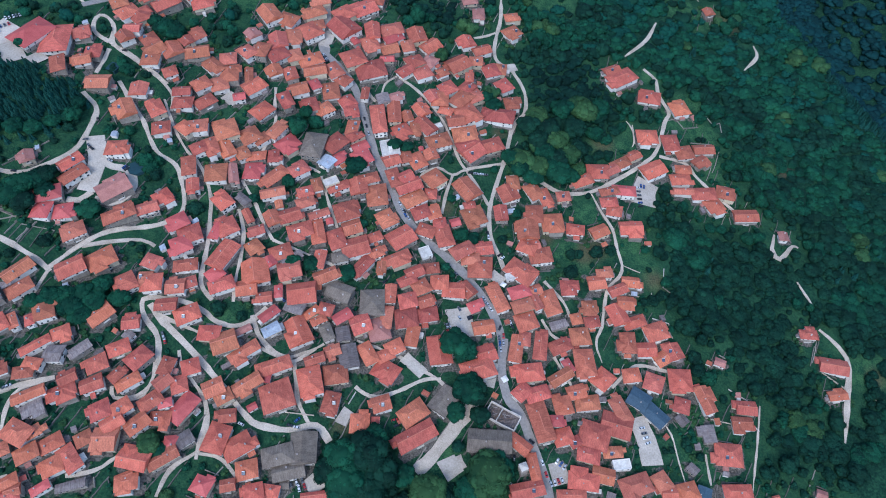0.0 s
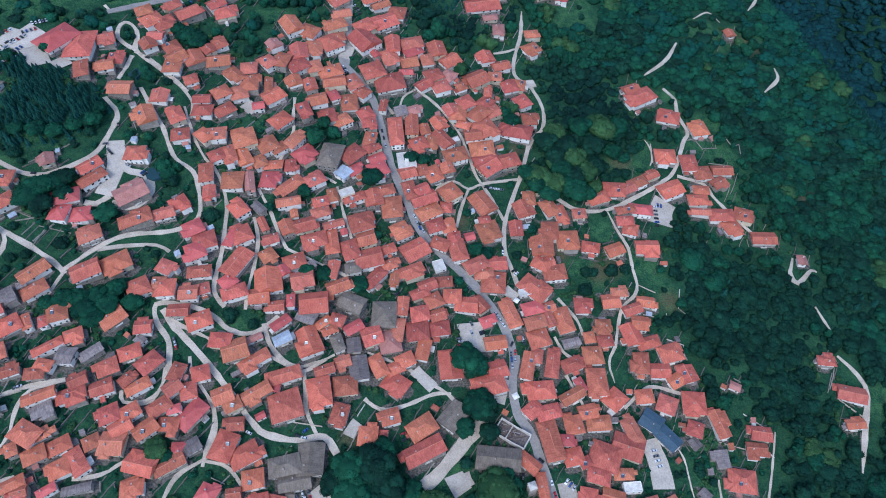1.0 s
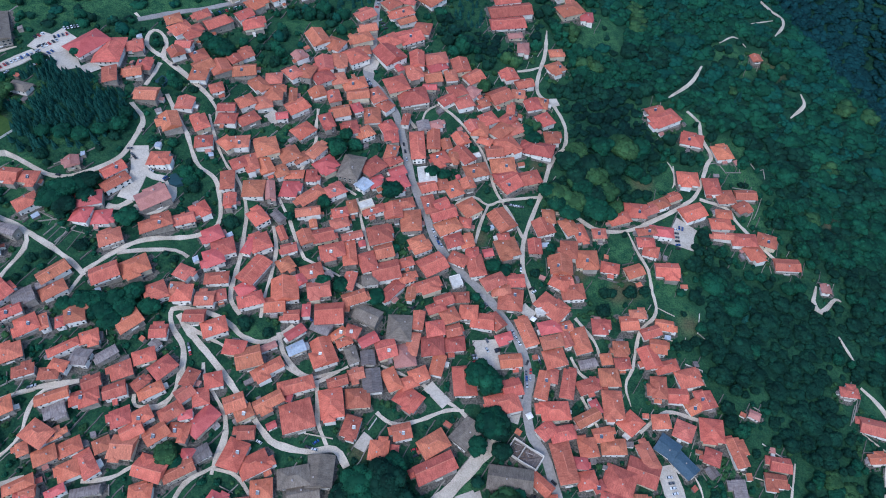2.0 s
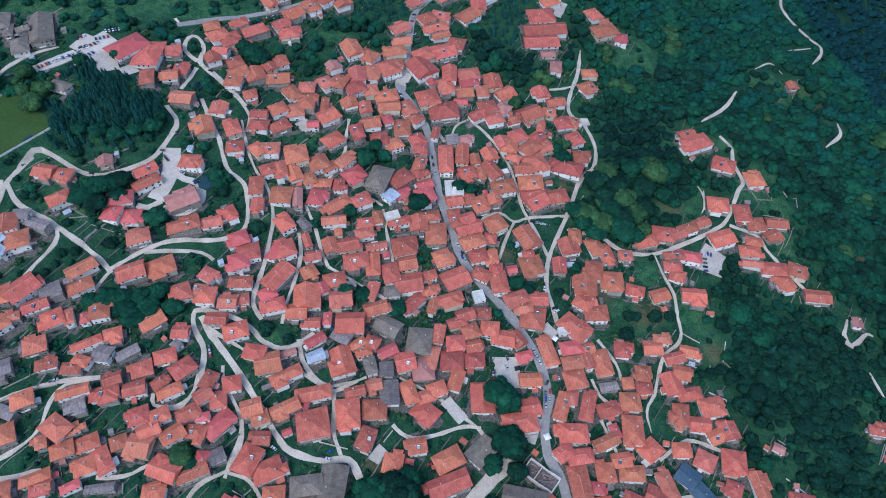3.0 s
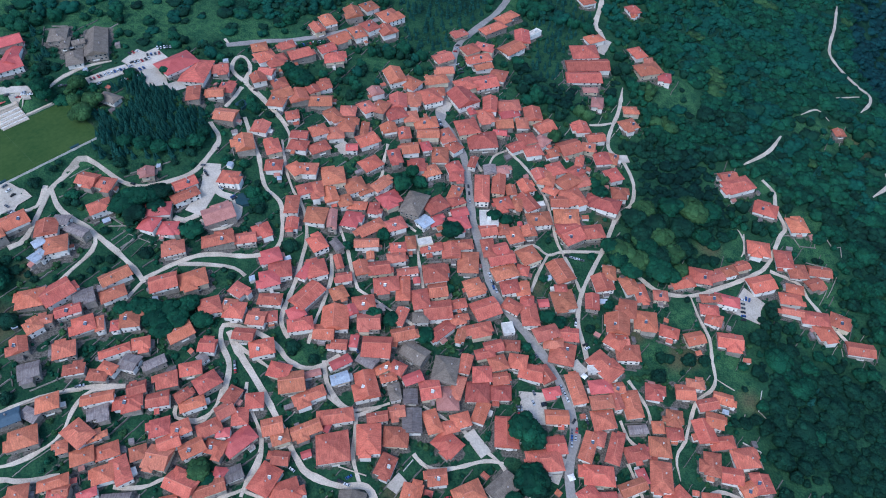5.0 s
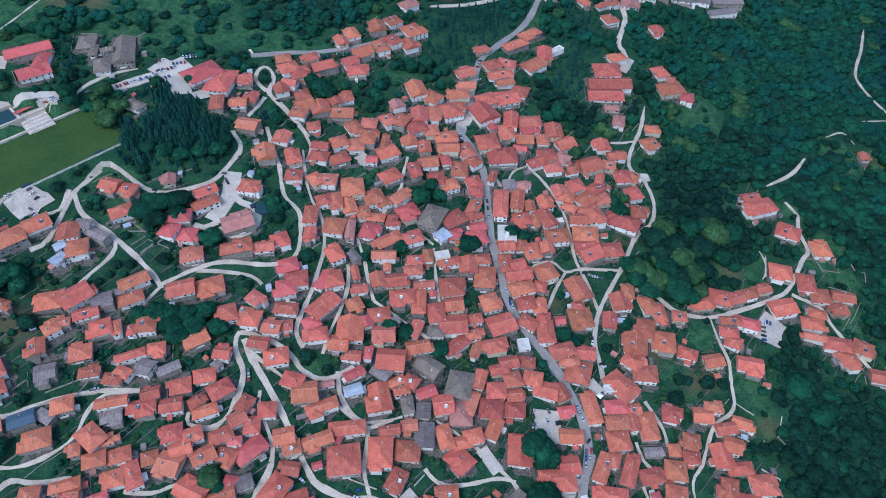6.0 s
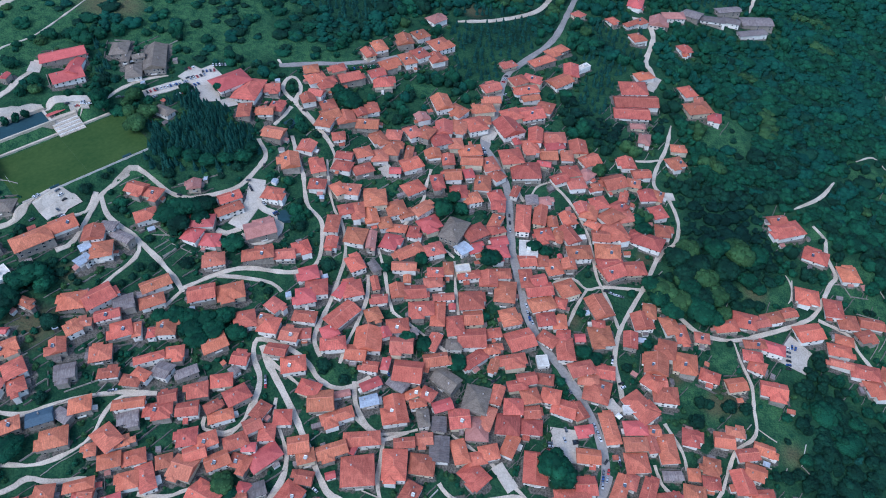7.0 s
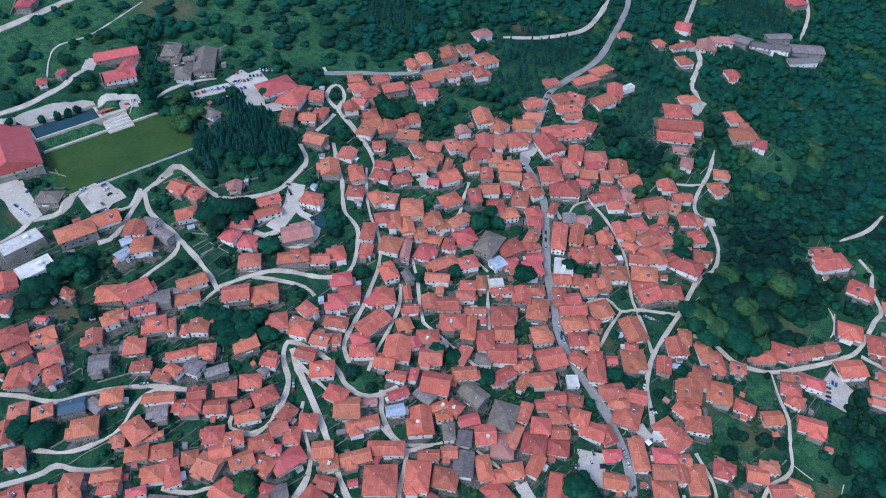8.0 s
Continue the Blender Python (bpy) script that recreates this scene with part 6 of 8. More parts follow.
def terrace_walls():
    rs = np.random.RandomState(21)
    X, Y = rs.uniform(-430, 330, 6000), rs.uniform(90, 640, 6000)
    hg, lg = gap_to_plots(X, Y), gap_to_lanes(X, Y)
    ok = (hg > 1.5) & (hg < 6.5) & (lg > 0.8)
    sh, made = Shape(), []
    for x, y in zip(X[ok], Y[ok]):
        if len(made) >= 520:
            break
        if any((x - a) ** 2 + (y - b) ** 2 < 70 for a, b in made):
            continue
        run = [(x, y)]
        for way in (1, -1):
            qx, qy, line = x, y, []
            for _ in range(rs.randint(4, 15)):
                gx_, gy_ = lie(qx + 2, qy) - lie(qx - 2, qy), lie(qx, qy + 2) - lie(qx, qy - 2)
                along = math.atan2(gx_, -gy_) + rs.normal(0, 0.1)
                qx, qy = qx + way * 1.3 * math.cos(along), qy + way * 1.3 * math.sin(along)
                line.append((qx, qy))
            lx, ly = np.array(line).T
            shut = (gap_to_plots(lx, ly) < 0.5) | (gap_to_lanes(lx, ly) < 0.4)
            line = line[:int(np.argmax(shut)) if shut.any() else None]
            run = run + line if way > 0 else line[::-1] + run
        if len(run) < 4:
            continue
        px, py = np.array(run).T
        c, s = (px[-1] - px[0]), (py[-1] - py[0])
        c, s = c / math.hypot(c, s), s / math.hypot(c, s)
        i0, i1 = 0, len(run) - 1
        made.append((x, y))
        high, thick, slot = rs.uniform(0.4, 1.1), rs.uniform(0.2, 0.38), int(rs.choice([0, 0, 0, 1]))
        v = []
        for k in range(i0, i1 + 1):
            z = lie(px[k], py[k]) + high + rs.uniform(-0.08, 0.08)
            v += [(px[k] + s * thick, py[k] - c * thick, z - high - 1.2), (px[k] + s * thick, py[k] - c * thick, z), (px[k] - s * thick, py[k] + c * thick, z), (px[k] - s * thick, py[k] + c * thick, z - high - 1.2)]
        n = i1 - i0
        sh.poly(v, [(i * 4 + k, i * 4 + 4 + k, i * 4 + 5 + k, i * 4 + 1 + k) for i in range(n) for k in range(3)] + [(0, 1, 2, 3), (n * 4 + 3, n * 4 + 2, n * 4 + 1, n * 4)], slot)
    tagged(new("terrace_walls", sh.mesh("terrace_walls", [M["old_stone"], M["stone"]])), "low stone and concrete walls stepping the gardens and yards", "walls", kind="stuff")


terrace_walls()

# ---- trees ----


def dome(rs, level, rough=0.22, fine=0.12, foot=-0.45):
    """The leafy shell of a crown or bough: a ball with uneven swells, open underneath."""
    bm = bmesh.new()
    bmesh.ops.create_icosphere(bm, subdivisions=level, radius=1.0)
    v = np.array([q.co[:] for q in bm.verts])
    f = np.array([[w.index for w in p.verts] for p in bm.faces])
    bm.free()
    o = Vector(rs.uniform(-50, 50, 3))
    v = v * np.array([[1 + rough * noise.noise(Vector(q) * 1.7 + o) + fine * noise.noise(Vector(q) * 4.3 + o) + fine * rs.uniform(-0.5, 0.5)] for q in v])
    f = f[v[f][:, :, 2].max(1) > foot]
    used, f = np.unique(f, return_inverse=True)
    return v[used], f.reshape(-1, 3)


def crown_parts(seed, lumps, tufts, size=0.2, boughs_of=4, level=1, conifer=False):
    """Vertices and triangles of a crown one metre in radius (broadleaf) or height (conifer), with its foot at z = 0."""
    rs = np.random.RandomState(seed)
    V, F, n = [], [], 0
    if conifer:
        tiers = lumps
        for k in range(tiers):
            z0, z1 = 0.12 + 0.80 * k / tiers, 0.12 + 0.80 * (k + 1.55) / tiers
            r = 0.20 * (1 - k / tiers) + 0.03
            m = 10 if tiers > 4 else 8
            ang = np.arange(m) * 2 * np.pi / m + rs.uniform(0, 1)
            rr = r * rs.uniform(0.85, 1.3, m) * np.where(np.arange(m) % 2, 1.0, 0.7)
            v = np.stack([rr * np.cos(ang), rr * np.sin(ang), np.full(m, z0) + rs.uniform(-0.03, 0.02, m)], 1)
            v = np.vstack([v, [[rs.uniform(-0.01, 0.01), rs.uniform(-0.01, 0.01), min(z1, 1.0)], [0, 0, z0 + 0.05]]])
            f = [[i, (i + 1) % m, m] for i in range(m)] + [[(i + 1) % m, i, m + 1] for i in range(m)]
            V.append(v)
            F.append(np.array(f) + n)
            n += len(v)
        return np.vstack(V), np.vstack(F)
    # boughs crowding round one dome, each a smaller dome, with leaf sprays standing out of them
    heaps = [np.array([0, 0, 0.50, 0.72])]
    for k in range(boughs_of):
        th, d = 2 * np.pi * (k + rs.uniform(0.15, 0.85)) / boughs_of, rs.uniform(0.40, 0.62)
        heaps.append(np.array([d * np.cos(th), d * np.sin(th), rs.uniform(0.34, 0.70), rs.uniform(0.34, 0.48)]))
    for k in range(lumps):
        w = rs.normal(0, 1, 3)
        w[2] = abs(w[2]) + 0.1
        w *= 0.66 / np.linalg.norm(w)
        heaps.append(np.array([w[0], w[1], 0.50 + 0.75 * w[2], size * rs.uniform(0.8, 1.3)]))
    for k, b in enumerate(heaps):
        v, f = dome(rs, level if k <= boughs_of else max(1, level - 1))
        V.append(v * b[3] * [1, 1, 0.82] + b[:3])
        F.append(f + n)
        n += len(v)
    core = np.vstack(V)
    core = core[core[:, 2] > 0.35]
    for k in range(tufts):
        p = core[rs.randint(len(core))]
        out = p - [0, 0, 0.35]
        out = out / np.linalg.norm(out) + rs.normal(0, 0.45, 3)
        e = np.cross(out, rs.normal(0, 1, 3))
        e /= np.linalg.norm(e)
        g = np.cross(out, e)
        g /= np.linalg.norm(g)
        t = rs.uniform(0.5, 1.0) * min(0.13, 0.45 * size)
        q = p + 0.3 * t * out
        V.append(np.array([q + t * e, q - 0.5 * t * e + 0.8 * t * g, q - 0.5 * t * e - 0.8 * t * g]))
        F.append(np.array([[0, 1, 2]]) + n)
        n += 3
    return np.vstack(V), np.vstack(F)


BROAD = [crown_parts(11 + i, 4, 170, 0.3, 5, 2) for i in range(5)]
BROAD_FAR = [crown_parts(31 + i, 3, 22, 0.42, 0, 2) for i in range(5)]
FARTHEST = [crown_parts(41 + i, 0, 0, 0.5, 0, 2) for i in range(5)]
GREAT = [crown_parts(71 + i, 14, 2000, 0.2, 7, 3) for i in range(5)]
CONE = [crown_parts(51 + i, 6, 0, conifer=True) for i in range(4)]
CONE_FAR = [crown_parts(61 + i, 4, 0, conifer=True) for i in range(4)]


def joined(name, list_of, mat, smooth=True):
    """One mesh out of many (crown, place, size, height scale, turn)."""
    V, F, n = [], [], 0
    for (v, f), at, size, tall, turn in list_of:
        c, s = math.cos(turn), math.sin(turn)
        w = np.stack([(v[:, 0] * c - v[:, 1] * s) * size, (v[:, 0] * s + v[:, 1] * c) * size, v[:, 2] * tall], 1) + at
        V.append(w)
        F.append(f + n)
        n += len(v)
    V, F = np.vstack(V), np.vstack(F)
    me = bpy.data.meshes.new(name)
    me.vertices.add(len(V))
    me.vertices.foreach_set("co", V.ravel().astype(np.float32))
    me.loops.add(F.size)
    me.loops.foreach_set("vertex_index", F.ravel().astype(np.int32))
    me.polygons.add(len(F))
    me.polygons.foreach_set("loop_start", np.arange(0, F.size, 3, dtype=np.int32))
    me.polygons.foreach_set("loop_total", np.full(len(F), 3, dtype=np.int32))
    me.polygons.foreach_set("use_smooth", np.full(len(F), smooth))
    me.materials.append(mat)
    me.update(calc_edges=True)
    return me


def crown_mesh(name, data, mat, smooth=False):
    v, f = data
    return mesh_of(name, v.tolist(), f.tolist(), [mat], None, smooth)


def trunk_mesh():
    sh = Shape()
    rings = [(0.13, -0.3), (0.10, 0.2), (0.075, 0.6), (0.04, 0.95)]
    n = 7
    v = [(r * math.cos(2 * math.pi * i / n) + 0.02 * k, r * math.sin(2 * math.pi * i / n), z) for k, (r, z) in enumerate(rings) for i in range(n)]
    sh.poly(v, [(k * n + i, k * n + (i + 1) % n, (k + 1) * n + (i + 1) % n, (k + 1) * n + i) for k in range(3) for i in range(n)])
    for a in range(4):
        th = a * 1.6 + 0.4
        p, q = Vector((0.02, 0, 0.4 + 0.06 * a)), Vector((0.5 * math.cos(th), 0.5 * math.sin(th), 0.85 + 0.05 * a))
        w = Vector((-math.sin(th), math.cos(th), 0)) * 0.035
        u = Vector((0, 0, 0.035))
        sh.poly([p - w, p + u, p + w, q], [(0, 1, 3), (1, 2, 3), (2, 0, 3)])
    return sh.mesh("trunk", [M["bark"]])


TRUNK = trunk_mesh()
CROWN_MESHES = {k: [crown_mesh("crown", b, M[k], True) for b in GREAT] for k in ("leaf", "leaf_deep", "leaf_yellow")}
SMALL_CROWNS = {k: [crown_mesh("crown", b, M[k], True) for b in BROAD] for k in ("leaf", "leaf_deep", "leaf_yellow")}


def tree(x, y, r, tall, leaf="leaf", which=0, label="broad leafy green tree among the houses"):
    root = tagged(new("tree"), label, "tree", "village trees")
    root.matrix_world = pose(x, y, lie(x, y), 0, 0, (x * 37 + y * 11) % 360)
    t = part("trunk", TRUNK, root)
    t.scale = (r, r, tall)
    k = part("crown", (CROWN_MESHES if r > 5.5 else SMALL_CROWNS)[leaf][which % 5], root)
    k.scale = (r, r, tall * 0.72)
    k.location.z = tall * 0.22
    return root


def woods():
    rs = np.random.RandomState(3)
    step = 8.1
    X, Y = np.meshgrid(np.arange(-700, 900, step), np.arange(60, 1330, step))
    X, Y = X.ravel() + rs.uniform(-4, 4, X.size), Y.ravel() + rs.uniform(-4, 4, X.size)
    for px, py, pr in PINES:
        if py < 600:
            n = int(pr * pr / 9)
            th, d = rs.uniform(0, 2 * np.pi, n), pr * np.sqrt(rs.uniform(0, 1, n))
            X, Y = np.append(X, px + d * np.cos(th)), np.append(Y, py + d * np.sin(th))
    # beyond the crest and on the far heights only every other tree
    patchy = np.array([noise.noise(Vector((x / 18, y / 18, 2.2))) > -0.08 for x, y in zip(X, Y)])
    ok = ((X - np.interp(Y, RIDGE_Y, RIDGE_X) > 22) | clear_of(X, Y, patchy & (rs.uniform(0, 1, len(X)) < 0.5))) & ((np.abs(X + 60) < 680) & (Y < 1000) | (rs.uniform(0, 1, len(X)) < 0.6))
    ok &= (Y > 95 - 0.12 * np.abs(X)) & (Y < 900 + 0.55 * (X + 500)) & (np.abs(X) < 140 + 1.1 * Y)
    X, Y = X[ok], Y[ok]
    house_gap, lane_gap = gap_to_plots(X, Y), gap_to_lanes(X, Y)
    ok = (lane_gap > np.where((house_gap > 30) | (Y > 540), 4.6, 1.4)) & (house_gap > 1.3)
    X, Y, house_gap, lane_gap = X[ok], Y[ok], house_gap[ok], lane_gap[ok]
    # shrubs that fill the narrow gardens between the houses
    EX, EY = rs.uniform(-430, 330, 14000), rs.uniform(95, 660, 14000)
    eg, el = gap_to_plots(EX, EY), gap_to_lanes(EX, EY)
    ok = (eg > 1.2) & (eg < 6.5) & (el > 1.2) & np.array([noise.noise(Vector((x / 16, y / 16, 7.7))) > -0.12 for x, y in zip(EX, EY)])
    X, Y, house_gap, lane_gap = np.append(X, EX[ok]), np.append(Y, EY[ok]), np.append(house_gap, eg[ok]), np.append(lane_gap, el[ok])
    for wx, wy, wr in WINGS:
        ok = (X - wx) ** 2 + (Y - wy) ** 2 > (wr + 1.2) ** 2
        X, Y, house_gap, lane_gap = X[ok], Y[ok], house_gap[ok], lane_gap[ok]
    Z = land(X, Y)
    rows = {"leaf": [], "ravine": [], "leaf_deep": [], "leaf_haze": [], "leaf_yellow": [], "leaf_shade": [], "needle": [], "shrub": [], "light_shrub": []}
    for x, y, z, hg, lg in zip(X, Y, Z, house_gap, lane_gap):
        u, v, w = rs.uniform(0, 1, 3)
        thick = noise.noise(Vector((x / 60, y / 60, 0.3))) + 0.5 * noise.noise(Vector((x / 21, y / 21, 5.3)))
        room = min(hg + 0.5, lg + 1.0)
        turn = u * 6.28
        if hg < 7.5:
            if v < 0.8:
                r = min(0.7 + 0.34 * room, 3.0) * (0.7 + 0.5 * w)
                rows["light_shrub" if noise.noise(Vector((x / 14, y / 14, 4.4))) + 0.4 * (u - 0.5) > 0.05 else "shrub"].append(((BROAD_FAR if r > 1.7 else FARTHEST)[int(w * 4.99)], (x, y, z - 0.35 * r), r, r * 1.2, turn))
            continue
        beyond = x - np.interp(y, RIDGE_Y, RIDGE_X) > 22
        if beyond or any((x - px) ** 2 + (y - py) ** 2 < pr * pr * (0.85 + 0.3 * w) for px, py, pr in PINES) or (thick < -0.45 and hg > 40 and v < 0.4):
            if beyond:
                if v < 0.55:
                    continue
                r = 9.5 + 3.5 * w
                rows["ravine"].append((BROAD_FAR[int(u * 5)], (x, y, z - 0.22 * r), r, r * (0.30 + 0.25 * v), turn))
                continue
            h = 7.0 + 4.2 * w
            rows["needle"].append(((CONE_FAR if y > 700 else CONE)[int(u * 4)], (x, y, z - 1.0), h * (1.05 + 0.3 * v) * 0.95, h, turn))
            continue
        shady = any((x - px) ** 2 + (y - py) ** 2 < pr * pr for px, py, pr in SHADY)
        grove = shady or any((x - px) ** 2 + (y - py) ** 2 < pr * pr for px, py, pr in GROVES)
        if hg < 13 and v > 0.62 and not grove:
            continue
        if thick > 0.6 and hg > 12 and v > 0.35 and not grove:
            if v > 0.6:
                r = 1.2 + 1.6 * w
                rows["shrub"].append((BROAD_FAR[int(u * 5)], (x, y, z - 0.4 * r), r, r, turn))
            continue
        r = (3.0 + 4.4 * w * w + 0.9 * v) * (1.36 if hg > 25 else 1.0) - (0.4 if grove else 0)
        r = max(1.5, min(r * (1.12 if y > 440 else 1.0), room * 0.85 + 0.5))
        row = ((BROAD if r > 3.6 and y < 440 else BROAD_FAR)[int(u * 5)], (x, y, z - 0.2 * r), r, r * (0.7 if grove else (0.46 + 0.26 * v) if hg > 25 else 0.95 + 0.5 * v), turn)
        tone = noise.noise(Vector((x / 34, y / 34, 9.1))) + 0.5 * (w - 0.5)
        # trees far from the camera get the haze-tinted leaves
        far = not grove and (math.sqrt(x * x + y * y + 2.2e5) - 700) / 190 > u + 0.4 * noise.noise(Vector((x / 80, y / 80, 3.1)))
        kind = ("leaf_shade" if y > 400 else "leaf_deep") if shady else "leaf_yellow" if tone > (0.9 if grove else 0.62) else ("leaf" if tone > 0.05 else "leaf_haze") if far else "leaf_deep" if tone < (0.7 if grove else 0.02 if y > 330 else 0.36) else "leaf"
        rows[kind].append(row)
    for name, key, mat, label in (("green_wood", "leaf", "leaf", "dense green broadleaf wood on the slope"), ("dark_wood", "leaf_haze", "leaf_haze", "dense dark broadleaf wood on the far slope, haze tint in its leaf colour"),
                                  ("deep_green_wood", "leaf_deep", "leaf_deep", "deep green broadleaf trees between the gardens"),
                                  ("ravine_wood", "ravine", "ravine_haze", "wood in the ravine behind the crest, blue haze and shade in its colour"),
                                  ("fir_grove", "leaf_shade", "leaf_shade", "dark old trees crowded beside the village, shade put into their leaf colour"), ("pine_wood", "needle", "needle", "dark conifers standing close together"), ("garden_shrubs", "shrub", "leaf", "green garden shrubs and small trees"), ("light_garden_shrubs", "light_shrub", "leaf_yellow", "light green garden bushes"),
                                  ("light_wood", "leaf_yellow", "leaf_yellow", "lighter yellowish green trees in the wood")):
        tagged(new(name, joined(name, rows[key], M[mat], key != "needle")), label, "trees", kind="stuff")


woods()


# ---- sports ground ----
PT = PITCH_TURN


def at_pitch(u, v, z=0.0, turn=0.0):
    """A pose in the sports ground's own directions: u along the pitch, v across it to the north-west."""
    c, s = math.cos(radians(PT)), math.sin(radians(PT))
    return pose(PITCH_AT[0] + u * c - v * s, PITCH_AT[1] + u * s + v * c, PITCH_Z + z, 0, 0, PT + turn)


def slab(name, u, v, lu, lv, z0, z1, mat, label, cat, kind="", turn=0.0):
    sh = Shape()
    sh.box(-lu / 2, -lv / 2, z0, lu / 2, lv / 2, z1)
    ob = tagged(new(name, sh.mesh(name, [M[mat]])), label, cat, kind=kind)
    ob.matrix_world = at_pitch(u, v, 0, turn)
    return ob


pitch = slab("football_pitch", 0, 0, 2 * PITCH_HALF[0], 2 * PITCH_HALF[1], -1.0, 0.05, "turf", "worn green football pitch with bare brown patches", "pitch")
lu, lw = PITCH_HALF[0] - 3, PITCH_HALF[1] - 3
for a, b, c, d in ((-lu, -lw, lu, -lw + 0.12), (-lu, lw - 0.12, lu, lw), (-lu, -lw + 0.13, -lu + 0.12, lw - 0.13), (lu - 0.12, -lw + 0.13, lu, lw - 0.13), (-0.06, -lw + 0.13, 0.06, lw - 0.13)):
    line = Shape()
    line.box(a, b, 0.05, c, d, 0.056)
    part("chalk_line", line.mesh("chalk_line", [M["faint_line"]]), pitch)


def goal(u, turn):
    sh = Shape()
    for y in (-3.66, 3.66):
        sh.box(-0.08, y - 0.08, 0, 0.08, y + 0.08, 2.5)
    sh.box(-0.08, -3.74, 2.44, 0.08, 3.74, 2.6)
    ob = tagged(new("goal", sh.mesh("goal", [M["frame"]])), "white metal goal frame on the pitch", "goal", "goals")
    ob.matrix_world = at_pitch(u, 0, 0.05, turn)


goal(-lu, 0)
goal(lu, 180)
slab("terrace_wall", 2, PITCH_HALF[1] + 3.0, 104, 2.2, -2.0, 1.3, "cobble", "pale concrete terrace wall beside the pitch", "wall")
slab("fence", 0, -PITCH_HALF[1] - 2.0, 100, 0.25, -1.5, 1.2, "white", "low white fence along the pitch", "fence")
# the dark artificial court, in its concrete frame
for name, u, v, a, b, z1, mat, label in (
        ("sports_court", -24.5, 53.5, 50, 18.5, 7.6, "court", "dark teal artificial sports court"),
        ("court_wall", -24.5, 53.5 + 11.2, 56, 3.0, 10.0, "cobble", "pale concrete wall around the court"),
        ("court_wall", -24.5, 53.5 - 10.6, 56, 1.6, 8.4, "cobble", "pale concrete wall around the court"),
        ("court_wall", -24.5 - 26.8, 53.5, 3, 18.8, 8.6, "white", "pale concrete wall around the court"),
        ("court_wall", -24.5 + 26.3, 53.5, 2, 18.8, 8.2, "cobble", "pale concrete wall around the court")):
    slab(name, u, v, a, b, -1.0, z1, mat, label, "court" if name == "sports_court" else "wall")


def stand(u, v, w, d, n):
    root = tagged(new("grandstand"), "pale concrete grandstand steps beside the pitch", "stand")
    root.matrix_world = at_pitch(u, v, 0, 0)
    for i in range(n):
        sh = Shape()
        sh.box(-w / 2, -d / 2 + d * i / n, -2, w / 2, -d / 2 + d * (i + 1) / n - 0.003, 0.6 + 0.55 * i)
        part("step", sh.mesh("step", [M["white" if i % 2 else "cobble"]]), root)


stand(11.2, 36.7, 21, 17, 9)

slab("stand_terrace", 11.2, 51.0, 23, 11.4, -1.0, 6.6, "cobble", "pale paved terrace behind the grandstand", "terrace")
shelter = tagged(new("shelter"), "long low red-roofed shelter on the terrace beside the court", "shelter")
shelter.matrix_world = at_pitch(8.5, 51.5, 6.6, 4)
sh = Shape()
roof_faces(sh, 15.0, 4.2, 0.7, 7.5, 0.15)
part("roof", sh.mesh("roof", [M["red"], M["red"]]), shelter, pose(0, 0, 2.5))
for u in (-7, -2.4, 2.4, 7):
    for v in (-1.8, 1.8):
        sh = Shape()
        sh.box(u - 0.08, v - 0.08, -0.2, u + 0.08, v + 0.08, 2.55)
        part("post", sh.mesh("post", [M["frame"]]), shelter)
for u in (-26.0, 30.0):
    dug = tagged(new("dugout"), "small teal team shelter beside the pitch", "shelter", "dugouts")
    dug.matrix_world = at_pitch(u, -PITCH_HALF[1] - 0.6, 0.0, 0)
    sh = Shape()
    sh.poly([(-3.5, -1.0, -0.5), (3.5, -1.0, -0.5), (3.5, -1.0, 2.0), (-3.5, -1.0, 2.0), (3.5, 0.7, 2.2), (-3.5, 0.7, 2.2), (3.5, -0.8, 1.9), (-3.5, -0.8, 1.9), (3.5, -0.8, -0.5), (-3.5, -0.8, -0.5), (3.5, 0.7, 2.1), (-3.5, 0.7, 2.1)],
            [(0, 1, 2, 3), (3, 2, 4, 5), (5, 4, 10, 11), (11, 10, 6, 7), (7, 6, 8, 9)])
    part("shell", sh.mesh("shell", [M["court"]]), dug)

# ---- trees that stand out in the village ----
for i, (x, y, r, tall, leaf) in enumerate((
        (8.2, 221.6, 11.5, 15, "leaf"),
        (17.1, 189.4, 12, 15, "leaf"),
        (8.9, 174.5, 8, 11, "leaf"),
        (1.9, 283.9, 4.5, 7, "leaf"),
        (-69.4, 366.3, 9, 12, "leaf"),
        (-116.5, 399.0, 8, 14, "leaf"),
        (-112.6, 416.7, 6, 10, "leaf"),
        (-39.4, 394.0, 7, 9, "leaf"),
        (-29.8, 393.0, 6, 8, "leaf"),
        (-119.0, 345.8, 6, 8, "leaf"),
        (-142.9, 327.3, 5, 7, "leaf"),
        (-95.5, 275.9, 7, 8, "leaf"),
        (-69.9, 271.8, 8, 8, "leaf"),
        (-108.1, 276.9, 6, 8, "leaf"),
        (-1.0, 501.6, 7, 11, "leaf_yellow"),
        (-303.3, 314.6, 11, 10, "leaf"),
        (-291.5, 321.6, 10, 10, "leaf"),
        (-284.0, 313.7, 8, 9, "leaf"),
)):
    tree(x, y, r, tall, leaf, i)
